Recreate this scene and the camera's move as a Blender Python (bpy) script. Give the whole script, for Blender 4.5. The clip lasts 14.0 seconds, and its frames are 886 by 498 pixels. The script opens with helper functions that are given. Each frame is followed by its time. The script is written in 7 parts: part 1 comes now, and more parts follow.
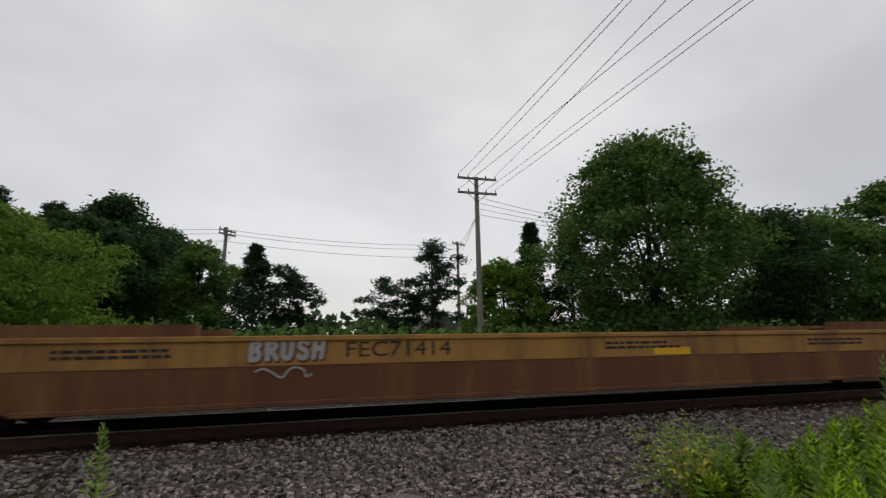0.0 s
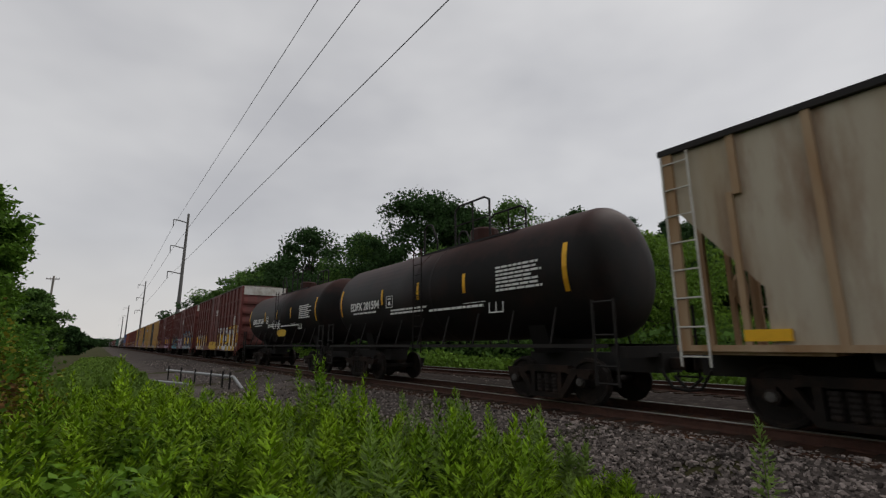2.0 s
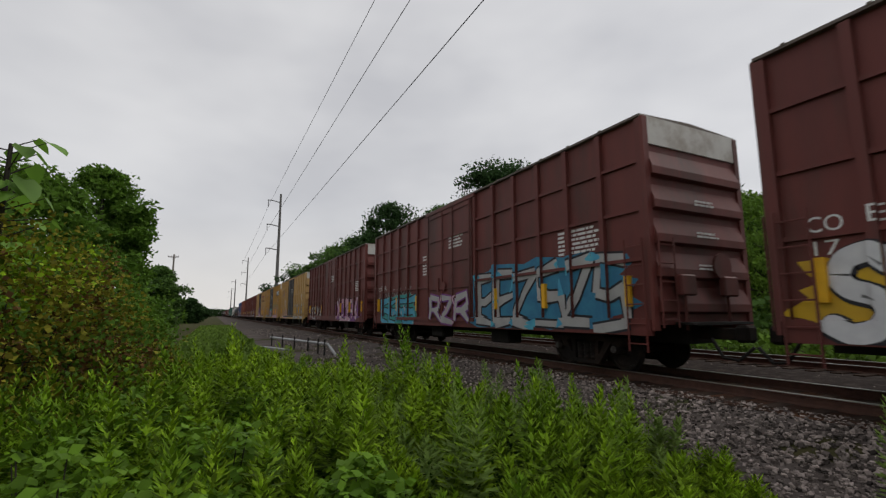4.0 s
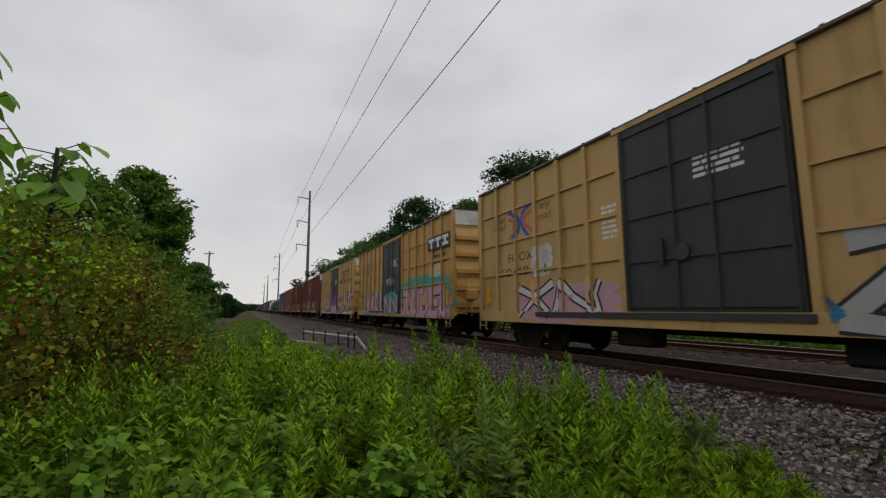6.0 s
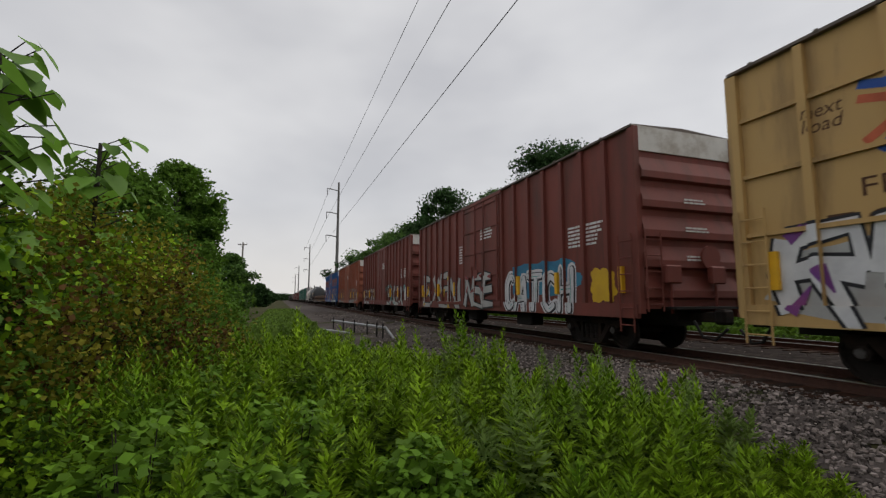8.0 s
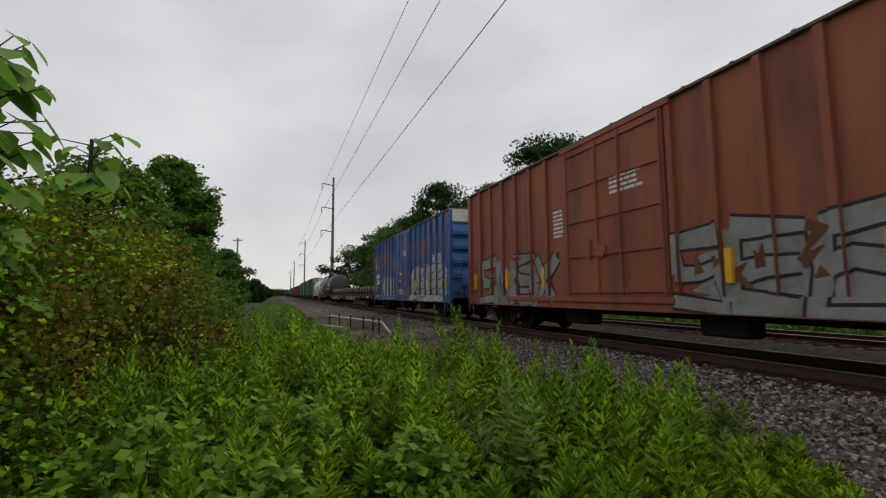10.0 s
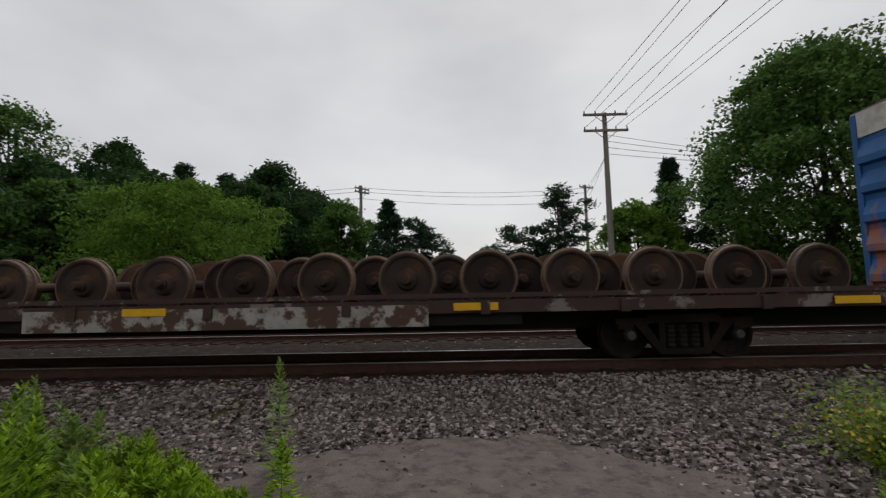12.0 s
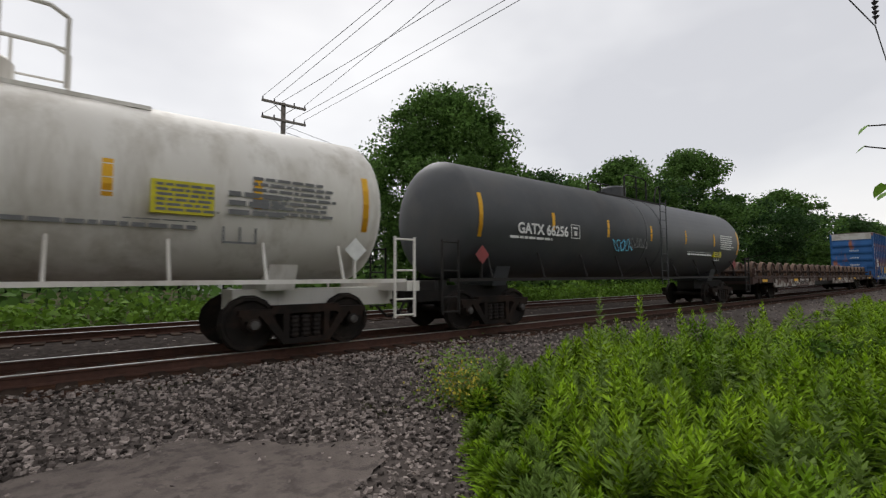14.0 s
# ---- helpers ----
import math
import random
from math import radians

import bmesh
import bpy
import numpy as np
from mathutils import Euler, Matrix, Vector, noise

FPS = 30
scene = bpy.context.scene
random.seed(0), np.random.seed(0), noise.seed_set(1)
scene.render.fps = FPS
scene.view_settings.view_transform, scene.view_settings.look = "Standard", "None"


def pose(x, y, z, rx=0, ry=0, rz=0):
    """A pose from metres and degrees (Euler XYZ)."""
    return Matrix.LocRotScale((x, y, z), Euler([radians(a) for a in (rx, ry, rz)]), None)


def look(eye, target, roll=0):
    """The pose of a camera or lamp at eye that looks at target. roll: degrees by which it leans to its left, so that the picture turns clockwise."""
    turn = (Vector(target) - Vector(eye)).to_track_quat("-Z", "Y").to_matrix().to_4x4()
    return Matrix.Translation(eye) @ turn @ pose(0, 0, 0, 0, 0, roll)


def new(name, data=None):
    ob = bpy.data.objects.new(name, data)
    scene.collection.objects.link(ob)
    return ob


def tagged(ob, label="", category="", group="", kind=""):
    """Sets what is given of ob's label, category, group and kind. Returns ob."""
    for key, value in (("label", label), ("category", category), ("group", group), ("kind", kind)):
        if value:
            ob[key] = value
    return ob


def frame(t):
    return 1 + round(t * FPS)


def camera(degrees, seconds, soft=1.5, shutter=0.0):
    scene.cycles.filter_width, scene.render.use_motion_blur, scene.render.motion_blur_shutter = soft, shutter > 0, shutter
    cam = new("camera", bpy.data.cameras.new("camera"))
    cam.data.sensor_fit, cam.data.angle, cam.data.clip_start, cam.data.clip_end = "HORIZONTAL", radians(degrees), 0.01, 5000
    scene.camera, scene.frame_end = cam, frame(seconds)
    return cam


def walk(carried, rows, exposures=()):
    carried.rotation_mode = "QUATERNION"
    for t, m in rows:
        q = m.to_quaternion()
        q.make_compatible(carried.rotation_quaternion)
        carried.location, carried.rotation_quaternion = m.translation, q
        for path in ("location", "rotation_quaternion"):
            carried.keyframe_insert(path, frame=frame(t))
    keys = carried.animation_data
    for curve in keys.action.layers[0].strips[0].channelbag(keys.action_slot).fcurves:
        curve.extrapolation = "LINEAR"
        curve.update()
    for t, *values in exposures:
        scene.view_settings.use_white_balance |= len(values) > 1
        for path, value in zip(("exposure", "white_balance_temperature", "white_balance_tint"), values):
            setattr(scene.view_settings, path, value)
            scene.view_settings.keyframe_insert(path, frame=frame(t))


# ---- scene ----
cam = camera(88.4, 14.0, 1.25, 0.05)
EYE = (0.0, 0.0, 1.2)
PATH = [  # seconds, yaw, pitch, roll
    (0.0, -14.87, 11.56, 0.85), (0.2, -1.15, 11.97, 0.55), (0.4, 13.28, 12.60, 0.35), (0.6, 29.01, 13.81, 0.34),
    (0.8, 41.60, 14.60, 0.10), (1.0, 45.54, 14.36, 0.21), (1.2, 47.33, 13.88, 0.15), (1.5, 50.02, 13.01, 0.30),
    (2.0, 53.61, 11.79, 0.22), (2.5, 55.62, 10.88, 0.24), (3.0, 57.93, 9.76, 0.45), (3.5, 61.04, 8.87, 0.40),
    (4.0, 63.59, 8.19, 0.10), (4.2, 64.50, 7.85, 0.18), (6.3, 67.50, 7.42, 0.25), (6.5, 67.93, 7.34, 0.20),
    (7.0, 69.11, 6.97, 0.03), (7.5, 69.89, 6.59, -0.03), (8.0, 70.48, 6.31, -0.08), (8.2, 70.70, 6.25, 0.03),
    (9.2, 71.00, 5.80, 0.20), (10.3, 68.57, 5.58, 0.40), (10.5, 66.86, 5.70, 0.28), (11.0, 55.92, 6.05, 0.46),
    (11.2, 47.08, 6.00, 0.50), (11.4, 36.76, 5.90, 0.80), (11.6, 26.20, 5.75, 0.90), (11.8, 13.61, 5.55, 1.15),
    (12.0, 0.90, 5.36, 1.10), (12.5, -28.45, 5.35, 0.95), (13.0, -39.37, 4.82, 0.80), (13.3, -42.20, 4.50, 0.65), (13.5, -42.90, 4.21, 0.55),
    (13.7, -42.60, 3.95, 0.50), (14.0, -39.13, 3.63, 0.40)]
walk(cam, [(t, pose(*EYE, 90 + p, r, w)) for t, w, p, r in PATH], [(0.0, 0.06), (1.0, -0.10), (2.5, -0.08), (4.0, 0.10), (7.5, 0.12), (11.0, 0.18), (12.0, 0.0), (12.6, -0.08), (13.3, 0.15), (14.0, 0.40)])

# ---- sky and sun ----
world = bpy.data.worlds.new("overcast_sky")
scene.world = world
world.use_nodes = True
wn, wl = world.node_tree.nodes, world.node_tree.links
for n in list(wn):
    wn.remove(n)
w_out, w_bg, w_sky = wn.new("ShaderNodeOutputWorld"), wn.new("ShaderNodeBackground"), wn.new("ShaderNodeTexSky")
w_sky.sky_type, w_sky.sun_disc, w_sky.sun_elevation, w_sky.sun_rotation = "NISHITA", False, radians(48), radians(12)
w_dim = wn.new("ShaderNodeMixRGB")
w_dim.blend_type, w_dim.inputs[0].default_value, w_dim.inputs[2].default_value = "MULTIPLY", 1.0, (0.10, 0.10, 0.10, 1)
wl.new(w_sky.outputs[0], w_dim.inputs[1])
w_co, w_map = wn.new("ShaderNodeTexCoord"), wn.new("ShaderNodeMapping")
w_map.inputs["Scale"].default_value = (1.0, 1.0, 2.2)
wl.new(w_co.outputs["Generated"], w_map.inputs[0])
w_no = wn.new("ShaderNodeTexNoise")
w_no.inputs["Scale"].default_value, w_no.inputs["Detail"].default_value, w_no.inputs["Roughness"].default_value = 1.5, 4.0, 0.5
wl.new(w_map.outputs[0], w_no.inputs["Vector"])
w_ramp = wn.new("ShaderNodeValToRGB")
w_ramp.color_ramp.elements[0].position, w_ramp.color_ramp.elements[0].color = 0.36, (0.535, 0.533, 0.550, 1)
w_ramp.color_ramp.elements[1].position, w_ramp.color_ramp.elements[1].color = 0.68, (0.77, 0.762, 0.760, 1)
wl.new(w_no.outputs["Fac"], w_ramp.inputs[0])
w_mix = wn.new("ShaderNodeMixRGB")
w_mix.inputs[0].default_value = 0.90
wl.new(w_dim.outputs[0], w_mix.inputs[1])
wl.new(w_ramp.outputs[0], w_mix.inputs[2])
# a paler, warmer band low over the horizon
w_sep, w_band = wn.new("ShaderNodeSeparateXYZ"), wn.new("ShaderNodeMapRange")
wl.new(w_co.outputs["Generated"], w_sep.inputs[0])
w_band.inputs[1].default_value, w_band.inputs[2].default_value, w_band.inputs[3].default_value, w_band.inputs[4].default_value = 0.0, 0.20, 0.55, 0.0
wl.new(w_sep.outputs[2], w_band.inputs[0])
w_low = wn.new("ShaderNodeMixRGB")
w_low.inputs[2].default_value = (0.76, 0.725, 0.69, 1)
wl.new(w_band.outputs[0], w_low.inputs[0])
wl.new(w_mix.outputs[0], w_low.inputs[1])
wl.new(w_low.outputs[0], w_bg.inputs[0])
wl.new(w_bg.outputs[0], w_out.inputs[0])
w_bg.inputs[1].default_value = 1.0

sun_data = bpy.data.lights.new("sun", "SUN")
sun_data.energy, sun_data.angle, sun_data.color = 0.9, radians(30), (1.0, 0.97, 0.93)
sun = new("sun", sun_data)
sun.matrix_world = look((14, 62, 70), (0, 0, 0))


# ---- materials ----
def mat(name, col, rough=0.8, col2=None, scale=6.0, bump=0.0, bscale=60.0, metal=0.0, stretch=(1, 1, 1), dirt=None, dscale=1.2, dlo=0.48, dhi=0.7,
        rand=0.0, island=False, spec=0.3, coord="Object", trans=0.0, top=None):
    """Two-scale procedural surface: a base that wanders to col2, patches of dirt, fine relief."""
    m = bpy.data.materials.new(name)
    m.use_nodes = True
    N, L = m.node_tree.nodes, m.node_tree.links
    b = N["Principled BSDF"]
    b.inputs["Roughness"].default_value, b.inputs["Metallic"].default_value = rough, metal
    b.inputs["Specular IOR Level"].default_value = spec
    co, mp = N.new("ShaderNodeTexCoord"), N.new("ShaderNodeMapping")
    mp.inputs["Scale"].default_value = stretch
    L.new(co.outputs[coord], mp.inputs[0])

    def tex(s, detail=5.0, rough_=0.6):
        n = N.new("ShaderNodeTexNoise")
        n.inputs["Scale"].default_value, n.inputs["Detail"].default_value, n.inputs["Roughness"].default_value = s, detail, rough_
        L.new(mp.outputs[0], n.inputs["Vector"])
        return n.outputs["Fac"]

    def blend(fac, a, c):
        x = N.new("ShaderNodeMixRGB")
        for s, v in ((0, fac), (1, a), (2, c)):
            if isinstance(v, (int, float)):
                x.inputs[s].default_value = v
            elif isinstance(v, tuple):
                x.inputs[s].default_value = (*v[:3], 1)
            else:
                L.new(v, x.inputs[s])
        return x.outputs[0]

    def ramp(src, lo, hi):
        r = N.new("ShaderNodeMapRange")
        r.inputs[1].default_value, r.inputs[2].default_value = lo, hi
        L.new(src, r.inputs[0])
        return r.outputs[0]

    col2 = col2 or tuple(c * 0.75 for c in col)
    c = blend(ramp(tex(scale), 0.3, 0.7), col, col2)
    if dirt:
        c = blend(ramp(tex(dscale, 7.0, 0.65), dlo, dhi), c, dirt)
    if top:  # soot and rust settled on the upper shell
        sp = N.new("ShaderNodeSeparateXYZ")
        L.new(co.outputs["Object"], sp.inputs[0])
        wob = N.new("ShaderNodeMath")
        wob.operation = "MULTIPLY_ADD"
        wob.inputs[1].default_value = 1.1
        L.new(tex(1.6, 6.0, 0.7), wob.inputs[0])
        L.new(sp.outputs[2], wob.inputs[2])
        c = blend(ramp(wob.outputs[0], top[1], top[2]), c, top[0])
    if rand:
        if island:
            src = N.new("ShaderNodeNewGeometry").outputs["Random Per Island"]
        else:
            src = N.new("ShaderNodeObjectInfo").outputs["Random"]
        hsv = N.new("ShaderNodeHueSaturation")
        L.new(ramp(src, 0.0, 1.0), hsv.inputs["Value"])
        hsv.inputs["Value"].default_value = 1
        mr = N.new("ShaderNodeMapRange")
        mr.inputs[3].default_value, mr.inputs[4].default_value = 1 - rand, 1 + rand
        L.new(src, mr.inputs[0])
        L.new(mr.outputs[0], hsv.inputs["Value"])
        L.new(c, hsv.inputs["Color"])
        c = hsv.outputs[0]
    L.new(c, b.inputs["Base Color"])
    if bump:
        bp = N.new("ShaderNodeBump")
        bp.inputs["Strength"].default_value, bp.inputs["Distance"].default_value = bump, 0.02
        L.new(tex(bscale, 4.0), bp.inputs["Height"])
        L.new(bp.outputs[0], b.inputs["Normal"])
    if trans:
        t = N.new("ShaderNodeBsdfTranslucent")
        L.new(c, t.inputs[0])
        ms = N.new("ShaderNodeMixShader")
        ms.inputs[0].default_value = trans
        L.new(b.outputs[0], ms.inputs[1])
        L.new(t.outputs[0], ms.inputs[2])
        L.new(ms.outputs[0], N["Material Output"].inputs[0])
    return m


V = (1, 1, 0.18)  # streaks that run down
RUST = (0.10, 0.045, 0.025)
